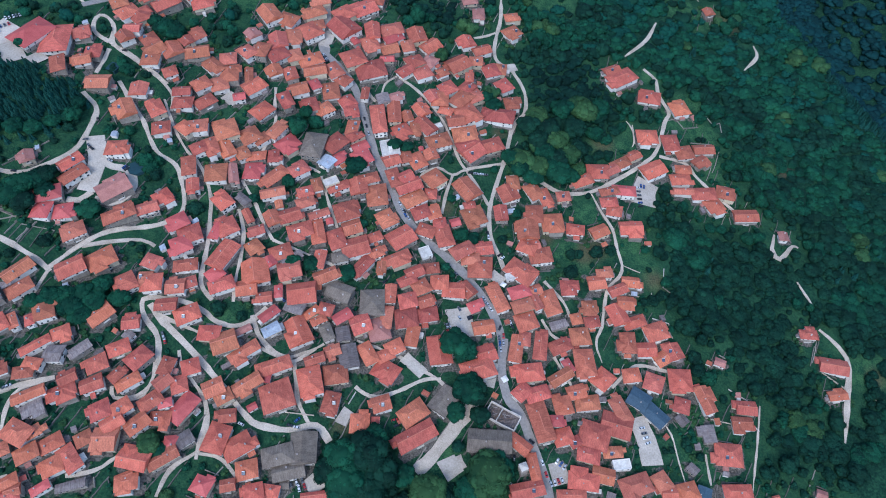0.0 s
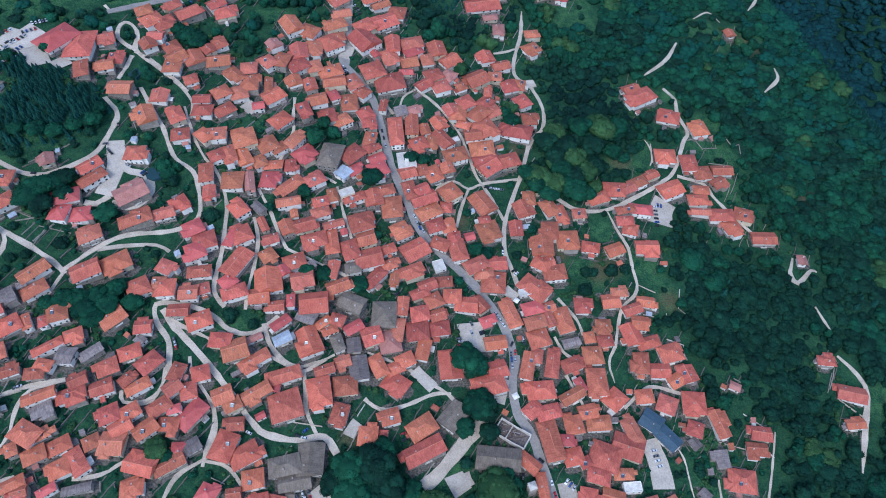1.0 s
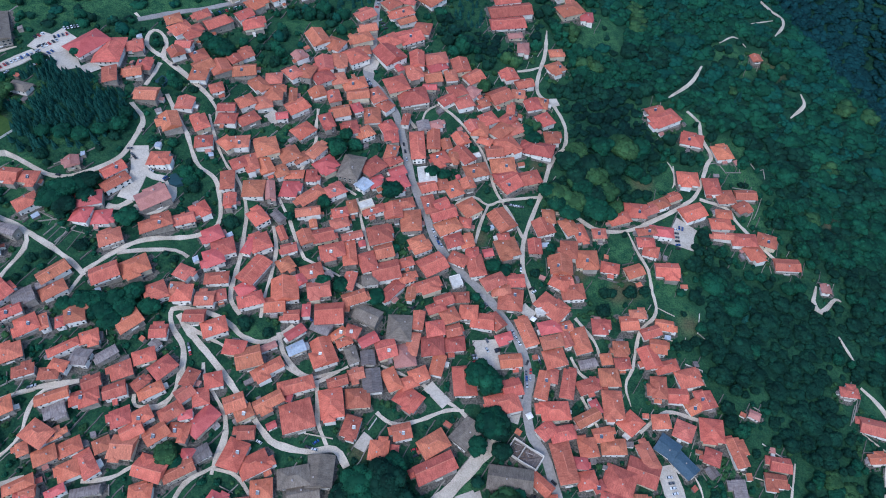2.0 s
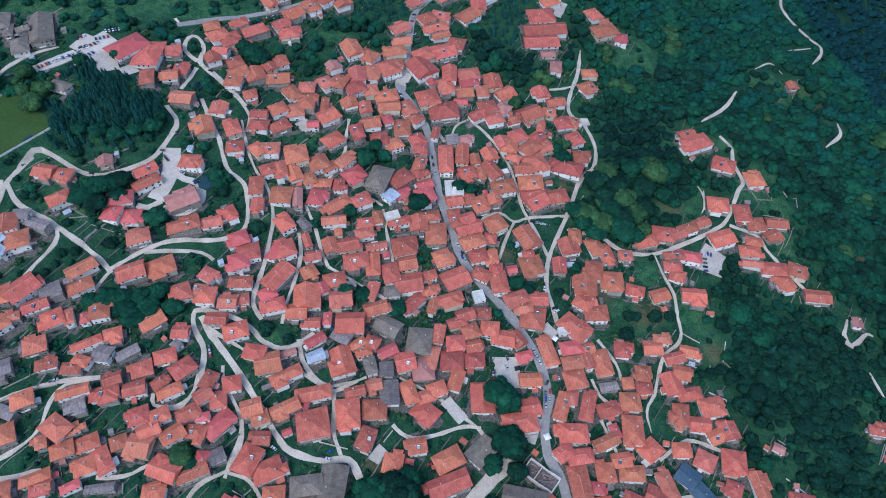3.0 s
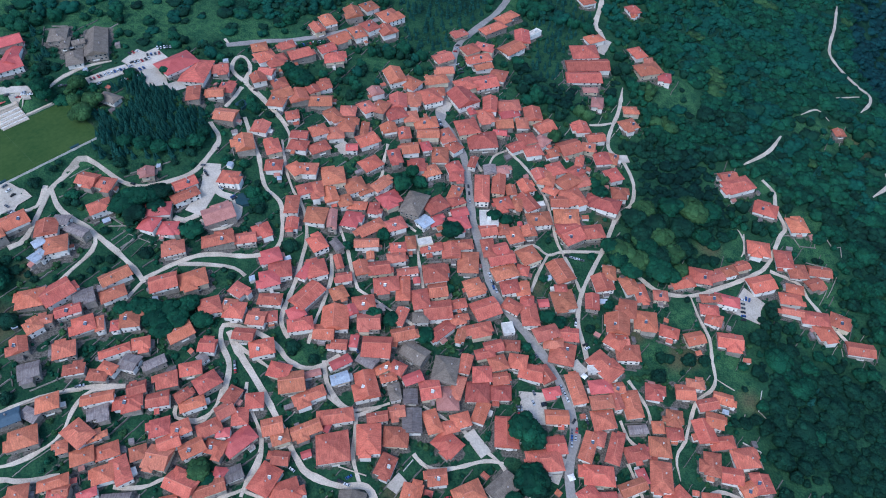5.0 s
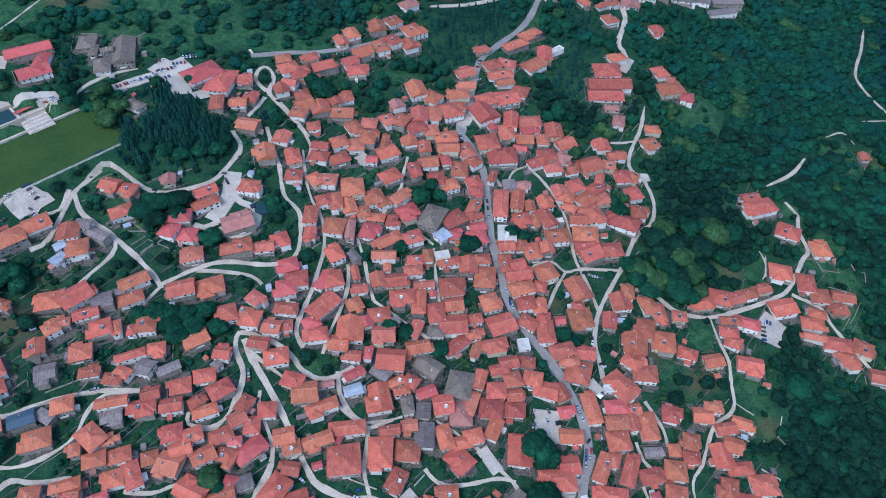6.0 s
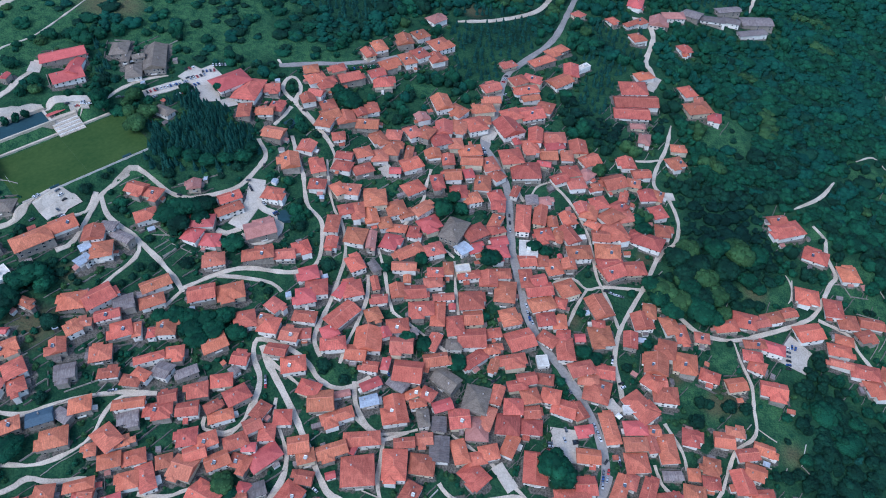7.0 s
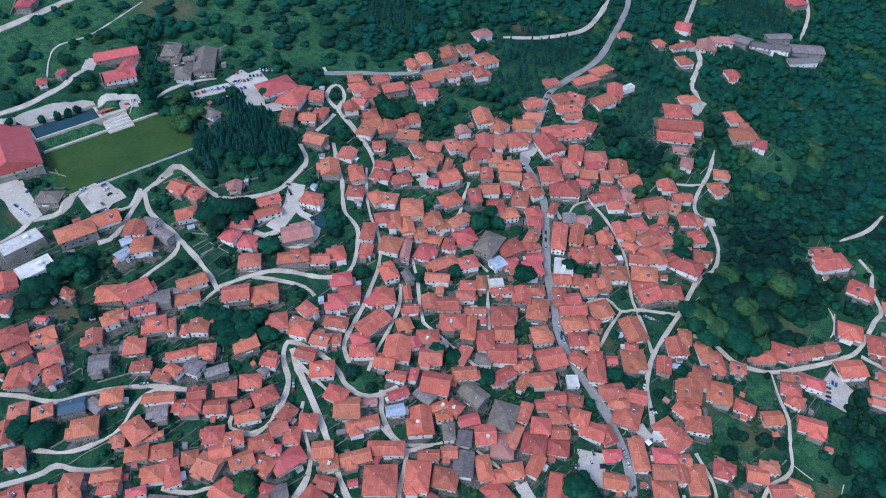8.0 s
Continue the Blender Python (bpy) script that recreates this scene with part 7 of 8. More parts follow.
for i, (x, y, r, tall, leaf) in enumerate((
        (-252.4, 303.5, 9, 8, "leaf"),
        (-247.0, 229.5, 10, 9, "leaf"),
        (-241.1, 238.1, 9, 9, "leaf"),
        (-233.4, 233.7, 10, 9, "leaf"),
        (-230.6, 245.9, 8, 9, "leaf"),
        (-260.7, 234.2, 8, 9, "leaf"),
        (-238.9, 223.6, 9, 8, "leaf"),
        (-217.3, 236.7, 8, 8, "leaf"),
        (-270.6, 229.7, 6, 7, "leaf"),
        (-181.0, 141.1, 7, 7, "leaf_yellow"),
        (-174.7, 137.8, 7, 6, "leaf"),
        (-412.0, 388.4, 7, 11, "leaf"),
        (-391.0, 405.6, 8, 12, "leaf_yellow"),
        (-338.0, 447.2, 5, 8, "leaf"),
        (-236.8, 489.6, 10, 10, "leaf"),
        (-227.8, 485.6, 9, 10, "leaf"),
        (-246.1, 494.2, 7, 9, "leaf"),
        (14.0, 313.8, 7, 8, "leaf"),
)):
    tree(x, y, r, tall, leaf, i)
for i, (x, y, r, tall, leaf) in enumerate((
        (22.9, 311.9, 6, 7, "leaf"),
        (-61.6, 314.3, 5, 6, "leaf"),
        (44.3, 450.6, 8, 9, "leaf"),
        (38.8, 459.4, 7, 8, "leaf"),
        (16.1, 217.9, 10, 13, "leaf"),
        (36.8, 138.2, 11, 13, "leaf"),
        (30.8, 123.9, 12, 13, "leaf_yellow"),
        (-180.8, 142.8, 8, 8, "leaf_yellow"),
        (-251.7, 235.7, 8, 9, "leaf"),
        (-364.7, 218.2, 10, 10, "leaf"),
        (-360.7, 225.0, 11, 11, "leaf"),
        (-363.4, 193.8, 9, 9, "leaf"),
        (-371.8, 199.0, 10, 10, "leaf"),
        (-365.7, 207.7, 9, 9, "leaf"),
        (-349.4, 221.4, 8, 9, "leaf"),
        (-316.7, 116.6, 9, 8, "leaf"),
        (-302.7, 118.9, 10, 9, "leaf"),
        (-476.9, 334.0, 3.5, 8, "leaf"),
)):
    tree(x, y, r, tall, leaf, i)
for i, (x, y, r, tall, leaf) in enumerate((
        (-469.4, 343.2, 3.5, 8, "leaf"),
        (-464.6, 350.0, 3.5, 8, "leaf"),
        (-460.8, 356.3, 3.5, 8, "leaf"),
        (-487.6, 314.8, 3.5, 7, "leaf"),
        (-414.7, 391.4, 6, 9, "leaf"),
        (-414.3, 395.0, 6, 10, "leaf"),
        (-305.3, 306.6, 11, 11, "leaf"),
        (-297.3, 317.3, 10, 11, "leaf"),
        (-235.1, 490.3, 9, 9, "leaf"),
        (-228.0, 486.7, 8, 8, "leaf"),
        (85.1, 409.8, 10.8, 10, "leaf_yellow"),
        (64.5, 384.9, 10, 11, "leaf"),
        (57.1, 394.2, 9, 11, "leaf"),
        (74.3, 377.0, 10.8, 10, "leaf"),
        (92.5, 388.1, 12.0, 11, "leaf"),
        (96.8, 418.8, 12.0, 12, "leaf_yellow"),
        (106.7, 381.6, 9, 10, "leaf"),
        (124.1, 460.1, 14.4, 12, "leaf_yellow"),
)):
    tree(x, y, r, tall, leaf, i)
for i, (x, y, r, tall, leaf) in enumerate((
        (134.1, 456.9, 13.2, 12, "leaf"),
        (104.2, 406.6, 12.0, 11, "leaf_yellow"),
        (-304.1, 364.1, 8, 8, "leaf"),
        (-291.5, 371.4, 7, 8, "leaf"),
        (-281.2, 379.8, 8, 9, "leaf"),
        (-316.8, 363.0, 8, 9, "leaf"),
        (-329.8, 361.7, 7, 8, "leaf"),
        (-279.3, 392.2, 7, 9, "leaf"),
        (-46.3, 143.7, 15, 17, "leaf_deep"),
        (-39.9, 132.3, 13, 15, "leaf_deep"),
        (-62.7, 139.2, 13, 14, "leaf"),
        (-72.0, 131.3, 10, 11, "leaf_deep"),
        (-60.1, 123.5, 15, 15, "leaf"),
        (-47.0, 120.9, 12, 14, "leaf_deep"),
        (-42.4, 153.8, 9, 12, "leaf"),
        (-24.9, 131.6, 8, 9, "leaf"),
        (-9.4, 121.4, 13, 13, "leaf_yellow"),
        (30.2, 133.7, 17, 17, "leaf_yellow"),
)):
    tree(x, y, r, tall, leaf, i)
for i, (x, y, r, tall, leaf) in enumerate((
        (17.1, 124.3, 10, 11, "leaf"),
        (20.6, 187.5, 11.5, 14, "leaf_deep"),
        (25.7, 173.0, 7.5, 9, "leaf_deep"),
        (10.2, 152.4, 5, 6, "leaf_deep"),
        (126.6, 454.1, 13.2, 15, "leaf_yellow"),
        (106.2, 454.2, 10.8, 14, "leaf"),
        (83.5, 443.7, 10.8, 13, "leaf_yellow"),
        (134.1, 432.3, 8.4, 11, "leaf"),
        (81.8, 414.0, 10.8, 13, "leaf_deep"),
        (96.5, 415.3, 10.8, 14, "leaf_yellow"),
        (65.6, 391.2, 12.0, 12, "leaf_yellow"),
        (77.9, 385.9, 12.0, 12, "leaf_yellow"),
        (97.1, 383.4, 13.2, 12, "leaf"),
        (116.5, 410.7, 10.8, 12, "leaf_deep"),
        (115.5, 390.9, 7.2, 8, "leaf_yellow"),
        (107.3, 403.6, 10.8, 13, "leaf_yellow"),
        (86.8, 403.5, 9.6, 13, "leaf"),
        (141.7, 461.6, 10.8, 13, "leaf"),
)):
    tree(x, y, r, tall, leaf, i)
for i, (x, y, r, tall, leaf) in enumerate((
        (74.1, 431.3, 10.8, 12, "leaf_deep"),
        (91.7, 429.1, 12.0, 13, "leaf_deep"),
        (116.1, 434.2, 12.0, 13, "leaf_deep"),
        (97.0, 397.8, 10.8, 12, "leaf_deep"),
        (-477.3, 334.6, 3, 4, "leaf_deep"),
        (-469.6, 342.3, 3, 4, "leaf_deep"),
        (-464.8, 349.1, 3, 4, "leaf_deep"),
        (-461.0, 356.6, 2.6, 3.5, "leaf_deep"),
        (-488.9, 314.0, 2.8, 4, "leaf_deep"),
        (-371.1, 375.1, 10, 13, "leaf_yellow"),
        (-371.1, 391.5, 9, 12, "leaf_yellow"),
        (-415.5, 390.9, 7, 12, "leaf"),
        (-365.8, 197.1, 10, 10, "leaf_deep"),
        (-369.7, 188.1, 8, 9, "leaf_deep"),
        (-353.7, 227.1, 8, 9, "leaf"),
        (-364.8, 226.7, 8, 9, "leaf_deep"),
        (-360.3, 203.4, 7, 8, "leaf_deep"),
        (-295.6, 302.6, 10, 11, "leaf_deep"),
)):
    tree(x, y, r, tall, leaf, i)
for i, (x, y, r, tall, leaf) in enumerate((
        (-306.2, 311.3, 10, 9, "leaf"),
        (-287.1, 326.0, 9, 10, "leaf_deep"),
)):
    tree(x, y, r, tall, leaf, i)

# ---- cars ----


def car_meshes():
    body, glass, wheel = Shape(), Shape(), Shape()
    prof = [(-2.15, 0.35), (-2.1, 0.85), (-1.2, 0.95), (1.7, 0.92), (2.1, 0.72), (2.15, 0.35)]
    n = len(prof)
    v = [(x, s * (0.86 if z < 0.9 else 0.80), z) for s in (-1, 1) for x, z in prof]
    body.poly(v, [tuple(range(n)), tuple(range(2 * n - 1, n - 1, -1))] + [(i + 1, i, n + i, n + i + 1) for i in range(n - 1)] + [(0, n - 1, 2 * n - 1, n)])
    k = len(body.v)
    body.v += [(-1.3, -0.62, 1.44), (0.35, -0.62, 1.44), (0.35, 0.62, 1.44), (-1.3, 0.62, 1.44), (-1.3, -0.62, 1.36), (0.35, -0.62, 1.36), (0.35, 0.62, 1.36), (-1.3, 0.62, 1.36)]
    body.f += [(k, k + 1, k + 2, k + 3), (k, k + 4, k + 5, k + 1), (k + 1, k + 5, k + 6, k + 2), (k + 2, k + 6, k + 7, k + 3), (k + 3, k + 7, k + 4, k)]
    body.m += [0] * 5
    stack_v = [(-1.85, -0.78, 0.92), (1.15, -0.78, 0.92), (1.15, 0.78, 0.92), (-1.85, 0.78, 0.92), (-1.3, -0.62, 1.40), (0.35, -0.62, 1.40), (0.35, 0.62, 1.40), (-1.3, 0.62, 1.40)]
    glass.poly(stack_v, [(0, 1, 5, 4), (1, 2, 6, 5), (2, 3, 7, 6), (3, 0, 4, 7), (4, 5, 6, 7)])
    m = 10
    v = [(0.33 * math.cos(2 * math.pi * i / m), y, 0.33 + 0.33 * math.sin(2 * math.pi * i / m)) for y in (-0.1, 0.1) for i in range(m)]
    wheel.poly(v, [(i, (i + 1) % m, m + (i + 1) % m, m + i) for i in range(m)] + [tuple(range(m)), tuple(range(2 * m - 1, m - 1, -1))])
    for u in (-1.3, 1.35):
        for y in (-0.78, 0.78):
            body.poly([(a + u, b + y, c) for a, b, c in wheel.v], wheel.f, 1)
    bodies = [body.mesh("body", [p, M["rubber"]]) for p in PAINTS]
    return bodies, glass.mesh("glazing", [M["glass"]])


CAR_BODIES, CAR_GLASS = car_meshes()


def car(x, y, turn, paint):
    root = tagged(new("car"), f"{PAINT_NAMES[paint]} car parked on the paving", "car", "parked cars")
    root.matrix_world = pose(x, y, lie(x, y) + 0.46, 0, 0, turn)
    part("body", CAR_BODIES[paint], root)
    part("glazing", CAR_GLASS, root)


def parked(x1, y1, x2, y2, n, across):
    """n cars between two places, in a row along the street or side by side."""
    turn = math.degrees(math.atan2(y2 - y1, x2 - x1)) + (90 if across else 0)
    for i in range(n):
        t = (i + 0.5) / n + rng.uniform(-0.02, 0.02)
        car(x1 + (x2 - x1) * t, y1 + (y2 - y1) * t, turn + rng.uniform(-5, 5) + rng.choice([0, 180]), rng.choice([0, 0, 0, 1, 1, 2, 2, 3, 4, 5, 5]))


parked(-366, 448, -357, 461, 5, True)
parked(-361, 440, -356, 448, 3, True)
parked(-352, 470, -362, 462, 4, True)
parked(-67, 424, -61, 402, 3, False)
parked(-36, 342, -25, 324, 3, False)
parked(29, 265, 37, 252, 3, False)
parked(66, 149, 70, 134, 2, False)
parked(-388.6, 417.1, -365.3, 445.6, 13, True)
parked(-365.6, 425.5, -353.0, 439.7, 4, False)
parked(-375.6, 457.1, -369.5, 465.3, 3, True)
parked(-358.6, 474.2, -342.9, 484.6, 7, True)
parked(-368.8, 447.8, -363.9, 453.1, 2, False)
parked(-381.0, 413.2, -378.5, 417.8, 1, False)
parked(-407.9, 401.8, -401.1, 406.8, 2, False)
parked(-431.8, 380.1, -418.5, 385.7, 3, False)
parked(-246.6, 533.5, -226.3, 549.8, 8, True)
parked(-104.9, 570.5, -97.6, 557.9, 4, True)
parked(-110.3, 584.4, -109.8, 599.4, 3, True)
parked(-106.5, 487.9, -101.7, 479.3, 4, True)
parked(-109.7, 505.9, -109.0, 518.1, 2, False)
parked(-44.4, 362.6, -39.2, 353.0, 2, False)
parked(-33.3, 335.7, -28.0, 326.8, 2, False)
parked(3.2, 240.7, 5.6, 231.3, 4, True)
parked(11.7, 253.3, 12.6, 251.9, 1, False)
parked(12.1, 246.1, 13.1, 244.3, 1, False)
parked(19.6, 247.3, 20.7, 244.6, 2, True)
parked(41.0, 237.1, 42.6, 241.7, 1, False)
parked(49.5, 245.7, 51.5, 239.9, 2, False)
parked(40.9, 234.1, 42.0, 221.1, 3, False)
parked(167.0, 382.6, 167.5, 359.8, 6, True)
parked(169.0, 383.2, 174.5, 382.6, 2, True)
parked(-187.7, 216.6, -184.2, 209.2, 3, False)
parked(-174.0, 195.8, -173.9, 199.8, 1, False)
parked(-272.0, 172.2, -269.2, 173.8, 2, False)
parked(-113.3, 248.7, -112.1, 247.3, 1, False)
parked(-28.2, 258.9, -27.0, 257.0, 1, False)
parked(20.6, 378.1, 37.9, 377.4, 4, False)
parked(30.0, 361.2, 32.0, 358.5, 1, False)
parked(52.0, 376.7, 63.7, 374.7, 3, False)
parked(35.6, 321.4, 36.1, 315.5, 2, False)
parked(43.5, 302.9, 47.3, 298.2, 2, True)
parked(-196.2, 142.0, -194.1, 141.2, 1, False)
parked(-130.5, 159.8, -127.5, 158.4, 1, False)
parked(-94.8, 162.9, -93.4, 164.3, 1, False)
parked(-100.9, 160.3, -91.8, 158.3, 2, False)
parked(-267.5, 359.7, -262.6, 355.4, 2, False)
parked(-266.2, 385.2, -264.4, 380.7, 1, False)
parked(-271.2, 363.2, -267.6, 363.3, 1, False)
parked(-311.8, 329.3, -308.7, 329.2, 1, False)
parked(-302.3, 336.2, -299.3, 337.3, 1, False)
parked(-251.4, 349.4, -248.0, 347.7, 1, False)
parked(-239.4, 344.9, -236.3, 342.5, 2, True)
parked(-265.6, 460.5, -262.5, 460.3, 1, False)
parked(-241.5, 448.3, -232.8, 440.3, 2, False)
parked(-44.5, 267.8, -41.0, 271.6, 1, False)
parked(8.5, 283.2, 11.9, 279.5, 1, False)
parked(70.8, 131.7, 80.7, 135.0, 4, True)
parked(76.0, 147.6, 83.3, 142.4, 3, True)
parked(44.4, 236.4, 43.9, 225.5, 2, False)
parked(48.0, 148.7, 47.8, 145.8, 1, False)
parked(42.6, 132.6, 44.8, 130.5, 1, False)
parked(139.5, 174.0, 143.2, 160.5, 4, True)
parked(-95.9, 123.3, -86.1, 127.1, 3, True)
parked(-90.6, 120.8, -84.0, 123.2, 2, True)
parked(-32.5, 169.4, -29.3, 162.1, 2, True)
parked(-26.1, 169.1, -23.5, 167.0, 1, False)
parked(59.4, 159.8, 61.6, 157.7, 1, False)
parked(-437.7, 375.4, -423.7, 386.5, 3, False)
parked(-434.1, 266.7, -430.7, 266.1, 1, True)
parked(-432.7, 252.0, -416.9, 248.6, 4, False)
parked(-396.5, 280.0, -394.4, 285.0, 2, True)
parked(-377.2, 278.2, -371.8, 277.4, 3, True)
parked(-386.7, 293.2, -379.8, 290.6, 3, True)
parked(-382.8, 282.6, -378.8, 281.0, 1, False)
parked(-391.7, 265.3, -390.6, 268.4, 1, False)

# ---- walls of stepped gardens and yards ----


def garden_wall(x, y, length, turn, high, mat, label):
    sh = Shape()
    n = max(2, int(length / 3))
    c, s = math.cos(radians(turn)), math.sin(radians(turn))
    v = []
    for i in range(n + 1):
        u = -length / 2 + length * i / n
        z = lie(x + u * c, y + u * s) + high + rng.uniform(-0.06, 0.06)
        v += [(u, -0.28, z - high - 2), (u, -0.22, z), (u, 0.22, z), (u, 0.28, z - high - 2)]
    f = [(i * 4 + k, i * 4 + 4 + k, i * 4 + 5 + k, i * 4 + 1 + k) for i in range(n) for k in range(3)] + [(0, 1, 2, 3), (n * 4 + 3, n * 4 + 2, n * 4 + 1, n * 4)]
    sh.poly(v, f)
    ob = tagged(new("garden_wall", sh.mesh("garden_wall", [M[mat]])), label, "wall", "garden walls")
    ob.matrix_world = pose(x, y, 0, 0, 0, turn)


def garden_wall_between(x1, y1, x2, y2, high, mat):
    garden_wall((x1 + x2) / 2, (y1 + y2) / 2, math.hypot(x2 - x1, y2 - y1), math.degrees(math.atan2(y2 - y1, x2 - x1)), high, mat, "pale wall edging a stepped garden")


garden_wall_between(208.2, 462.2, 247.2, 475.7, 0.8, "stone")
garden_wall_between(247.2, 475.7, 253.2, 463.8, 0.8, "stone")
garden_wall_between(253.2, 463.8, 260.5, 468.1, 0.8, "stone")
garden_wall_between(260.5, 468.1, 259.7, 456.3, 0.8, "stone")
garden_wall_between(221.6, 454.9, 237.3, 458.7, 0.8, "stone")
garden_wall_between(217.4, 462.6, 222.5, 453.9, 0.8, "stone")
garden_wall_between(239.0, 472.3, 235.7, 458.2, 0.8, "stone")
garden_wall_between(177.6, 302.8, 174.1, 285.4, 1.2, "white")
garden_wall_between(174.6, 285.5, 181.3, 280.2, 0.8, "stone")
garden_wall_between(144.7, 276.6, 156.3, 275.3, 1.0, "cobble")
garden_wall_between(161.8, 269.3, 163.7, 279.9, 1.0, "cobble")
garden_wall_between(161.1, 258.4, 173.9, 255.0, 1.0, "white")
garden_wall_between(173.9, 255.0, 173.1, 245.0, 1.0, "white")
garden_wall_between(-318.7, 299.0, -299.2, 292.9, 0.9, "stone")
garden_wall_between(-309.9, 289.2, -296.0, 295.1, 0.9, "stone")
garden_wall_between(-303.0, 279.2, -296.6, 291.7, 0.8, "stone")
garden_wall_between(-293.6, 272.2, -289.1, 289.0, 0.8, "stone")
garden_wall_between(-353.4, 301.4, -344.5, 312.9, 0.8, "stone")
garden_wall_between(-297.0, 162.0, -280.5, 178.4, 1.0, "stone")
garden_wall_between(-289.1, 160.5, -267.8, 171.1, 1.2, "cobble")
garden_wall_between(-278.5, 167.3, -275.9, 183.7, 1.0, "stone")
garden_wall_between(-302.4, 146.4, -289.1, 160.5, 1.0, "stone")
garden_wall_between(-178.0, 385.1, -159.5, 385.5, 1.0, "cobble")
garden_wall_between(-53.7, 186.4, -45.2, 181.1, 1.2, "cobble")
garden_wall_between(-62.6, 176.6, -58.3, 185.2, 1.2, "white")
garden_wall_between(-102.4, 168.2, -84.1, 167.4, 1.2, "cobble")
garden_wall_between(-102.4, 237.7, -80.1, 244.1, 0.8, "stone")
garden_wall_between(211.1, 205.3, 226.5, 195.6, 1.0, "white")
garden_wall_between(222.9, 180.8, 228.0, 175.0, 1.0, "white")
garden_wall_between(189.0, 182.9, 209.6, 179.2, 1.0, "cobble")
garden_wall_between(326.7, 212.5, 330.8, 197.4, 0.8, "stone")
garden_wall_between(290.7, 223.7, 307.7, 211.4, 1.2, "cobble")
garden_wall_between(134.4, 324.4, 121.2, 325.6, 0.8, "stone")
garden_wall_between(116.8, 324.3, 136.5, 320.0, 0.8, "stone")
garden_wall_between(163.6, 412.2, 171.6, 423.8, 0.8, "stone")
garden_wall_between(-314.0, 297.9, -301.9, 295.2, 0.5, "old_stone")
garden_wall_between(-301.9, 295.2, -302.7, 288.0, 0.5, "old_stone")
garden_wall_between(-299.6, 276.2, -294.5, 288.2, 0.5, "old_stone")
garden_wall_between(-291.9, 273.7, -286.3, 288.4, 0.5, "old_stone")
garden_wall_between(-284.4, 270.7, -279.6, 288.1, 0.5, "old_stone")
garden_wall_between(-276.4, 270.9, -272.2, 285.4, 0.5, "old_stone")
garden_wall_between(-294.5, 288.2, -272.2, 285.4, 0.5, "stone")
made = 0
for px, py, pl, pw, pt, *_ in PLOTS:
    if made >= 160 or rng.random() < 0.35:
        continue
    for side in rng.sample((0, 1, 2, 3), 2):
        a = pt + side * 90
        reach = (pw if side % 2 == 0 else pl) / 2 + rng.uniform(2.2, 4.5)
        wx, wy = px + reach * math.sin(radians(a)), py - reach * math.cos(radians(a))
        length = (pl if side % 2 == 0 else pw) * rng.uniform(0.7, 1.2)
        c, s = math.cos(radians(a)), math.sin(radians(a))
        us = np.linspace(-length / 2, length / 2, 7)
        if gap_to_plots(wx + us * c, wy + us * s).min() < 0.8 or gap_to_lanes(wx + us * c, wy + us * s).min() < 0.8:
            continue
        garden_wall(wx, wy, length, a, rng.uniform(0.6, 1.5), rng.choice(["old_stone", "old_stone", "old_stone", "stone"]), "low pale stone wall holding up a yard")
        made += 1


# ---- small built things ----


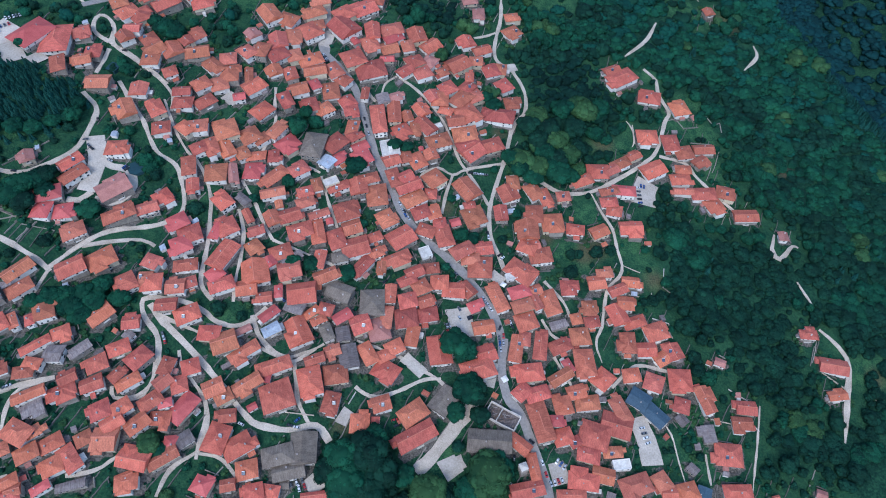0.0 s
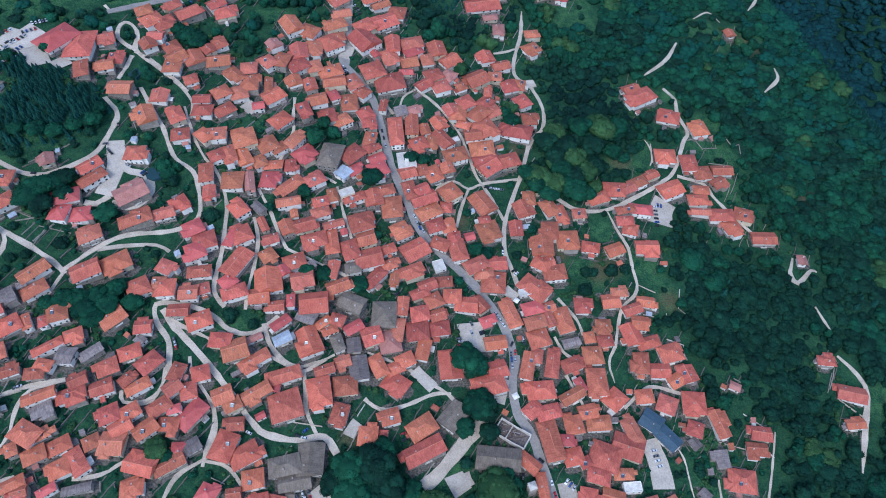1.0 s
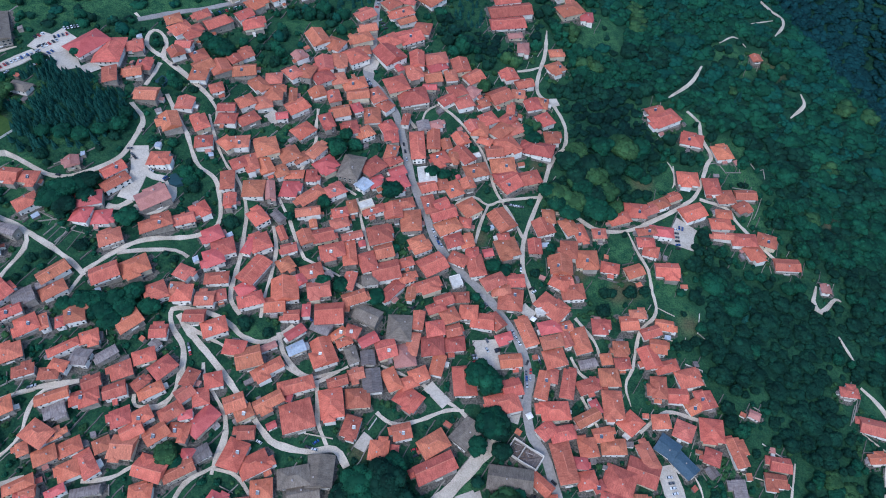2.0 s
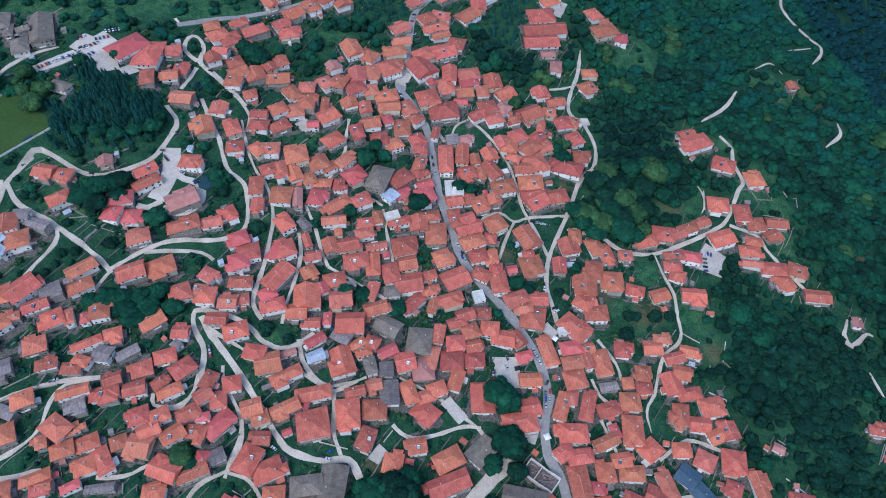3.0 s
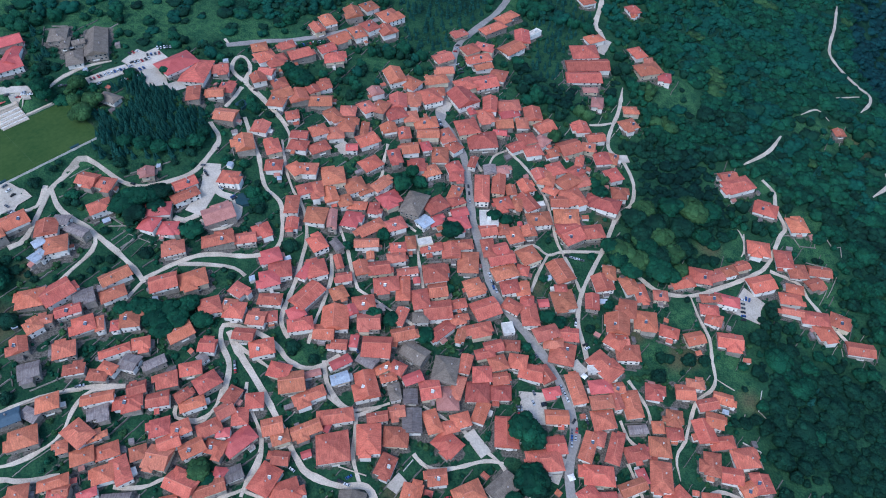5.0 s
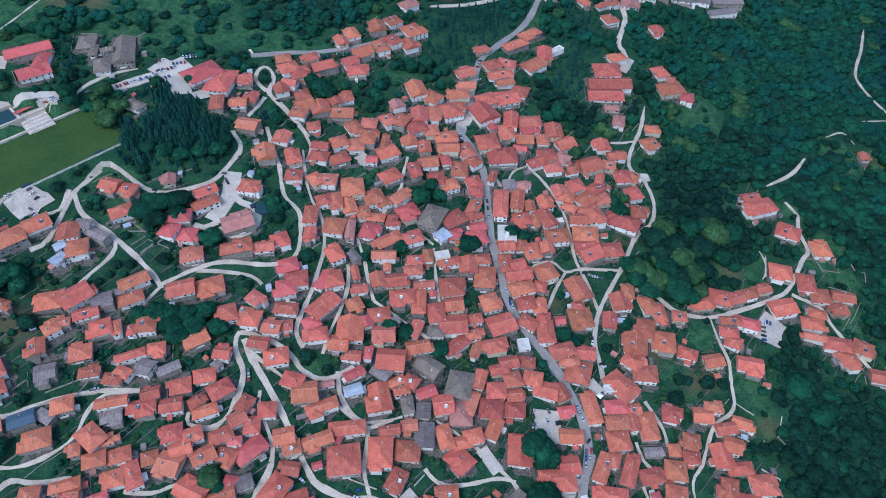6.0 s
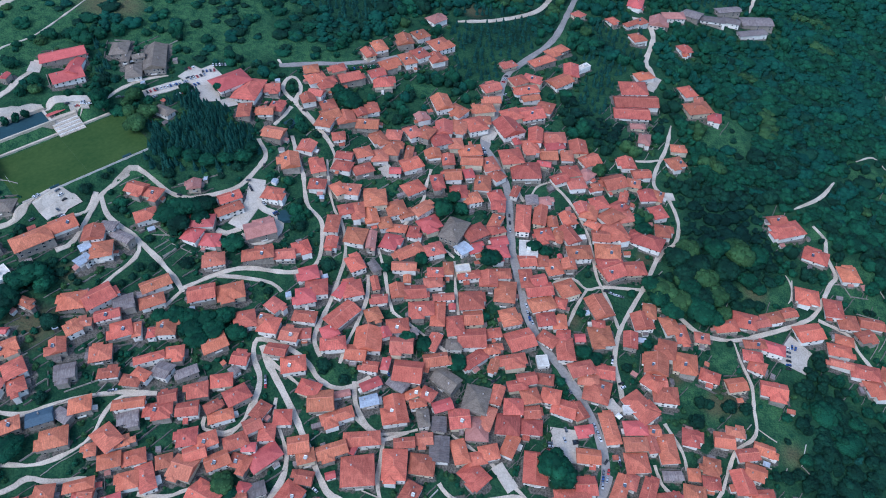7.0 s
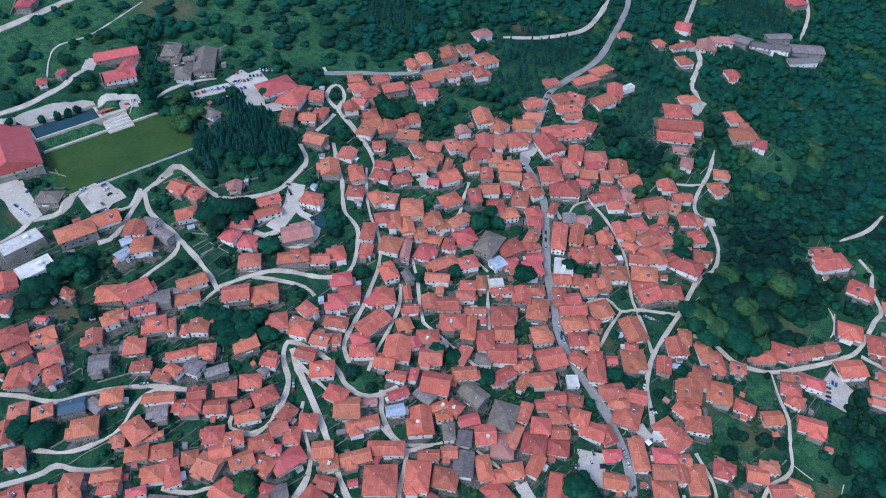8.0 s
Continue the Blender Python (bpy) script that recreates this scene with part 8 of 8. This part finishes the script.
def bell_tower(x, y):
    root = tagged(new("bell_tower"), "slender pale stone bell tower beside the church yard", "tower")
    root.matrix_world = pose(x, y, lie(x, y), 0, 0, 20)
    sh = Shape()
    stack(sh, [(2.4, 2.4, -1), (2.4, 2.4, 9.5), (2.7, 2.7, 9.5), (2.7, 2.7, 9.9), (2.2, 2.2, 9.9), (2.2, 2.2, 10.6)])
    part("shaft", sh.mesh("shaft", [M["stone"]]), root)
    for sx_, sy_ in ((-1, -1), (1, -1), (1, 1), (-1, 1)):
        sh = Shape()
        sh.box(sx_ * 1.8 - 0.35, sy_ * 1.8 - 0.35, 10.6, sx_ * 1.8 + 0.35, sy_ * 1.8 + 0.35, 13.2)
        part("pillar", sh.mesh("pillar", [M["white"]]), root)
    sh = Shape()
    stack(sh, [(2.6, 2.6, 13.2), (2.6, 2.6, 13.6), (0.1, 0.1, 15.4)])
    part("cap", sh.mesh("cap", [M["white"]]), root)


bell_tower(52.8, 138.2)


def parasol(x, y, size):
    root = tagged(new("parasol"), "square white canvas parasol over a terrace", "parasol", "parasols")
    root.matrix_world = pose(x, y, lie(x, y), 0, 0, (x * 13) % 90)
    sh = Shape()
    sh.poly([(-size, -size, 2.5), (size, -size, 2.5), (size, size, 2.5), (-size, size, 2.5), (0, 0, 3.4), (-size, -size, 2.3), (size, -size, 2.3), (size, size, 2.3), (-size, size, 2.3)],
            [(0, 1, 4), (1, 2, 4), (2, 3, 4), (3, 0, 4), (0, 5, 6, 1), (1, 6, 7, 2), (2, 7, 8, 3), (3, 8, 5, 0), (8, 7, 6, 5)])
    part("canopy", sh.mesh("canopy", [M["plaster"]]), root)
    sh = Shape()
    sh.box(-0.05, -0.05, -0.3, 0.05, 0.05, 2.6)
    part("pole", sh.mesh("pole", [M["timber"]]), root)


for x, y, size in ((0.9, 208.6, 2.0), (43.8, 200.8, 2.2), (45.8, 274.8, 2.0), (-419.2, 446.2, 1.8)):
    parasol(x, y, size)


def paved_patch(x, y, r, sides, turn, mat, label):
    sh = Shape()
    ring = [(r * math.cos(2 * math.pi * i / sides), r * math.sin(2 * math.pi * i / sides)) for i in range(sides)]
    z = max(lie(x + a, y + b) for a, b in ring) + 0.3 - lie(x, y)
    sh.poly([(a, b, z) for a, b in ring] + [(a, b, -4) for a, b in ring], [tuple(range(sides))] + [(i, sides + i, sides + (i + 1) % sides, (i + 1) % sides) for i in range(sides)])
    ob = tagged(new("play_court", sh.mesh("play_court", [M[mat]])), label, "court", "play courts")
    ob.matrix_world = pose(x, y, lie(x, y), 0, 0, turn)


paved_patch(-230.1, 344.7, 7.0, 8, 10, "court", "small dark teal play court among gardens")
paved_patch(-268.0, 439.7, 6.5, 4, 20, "court", "small dark teal play court among gardens")
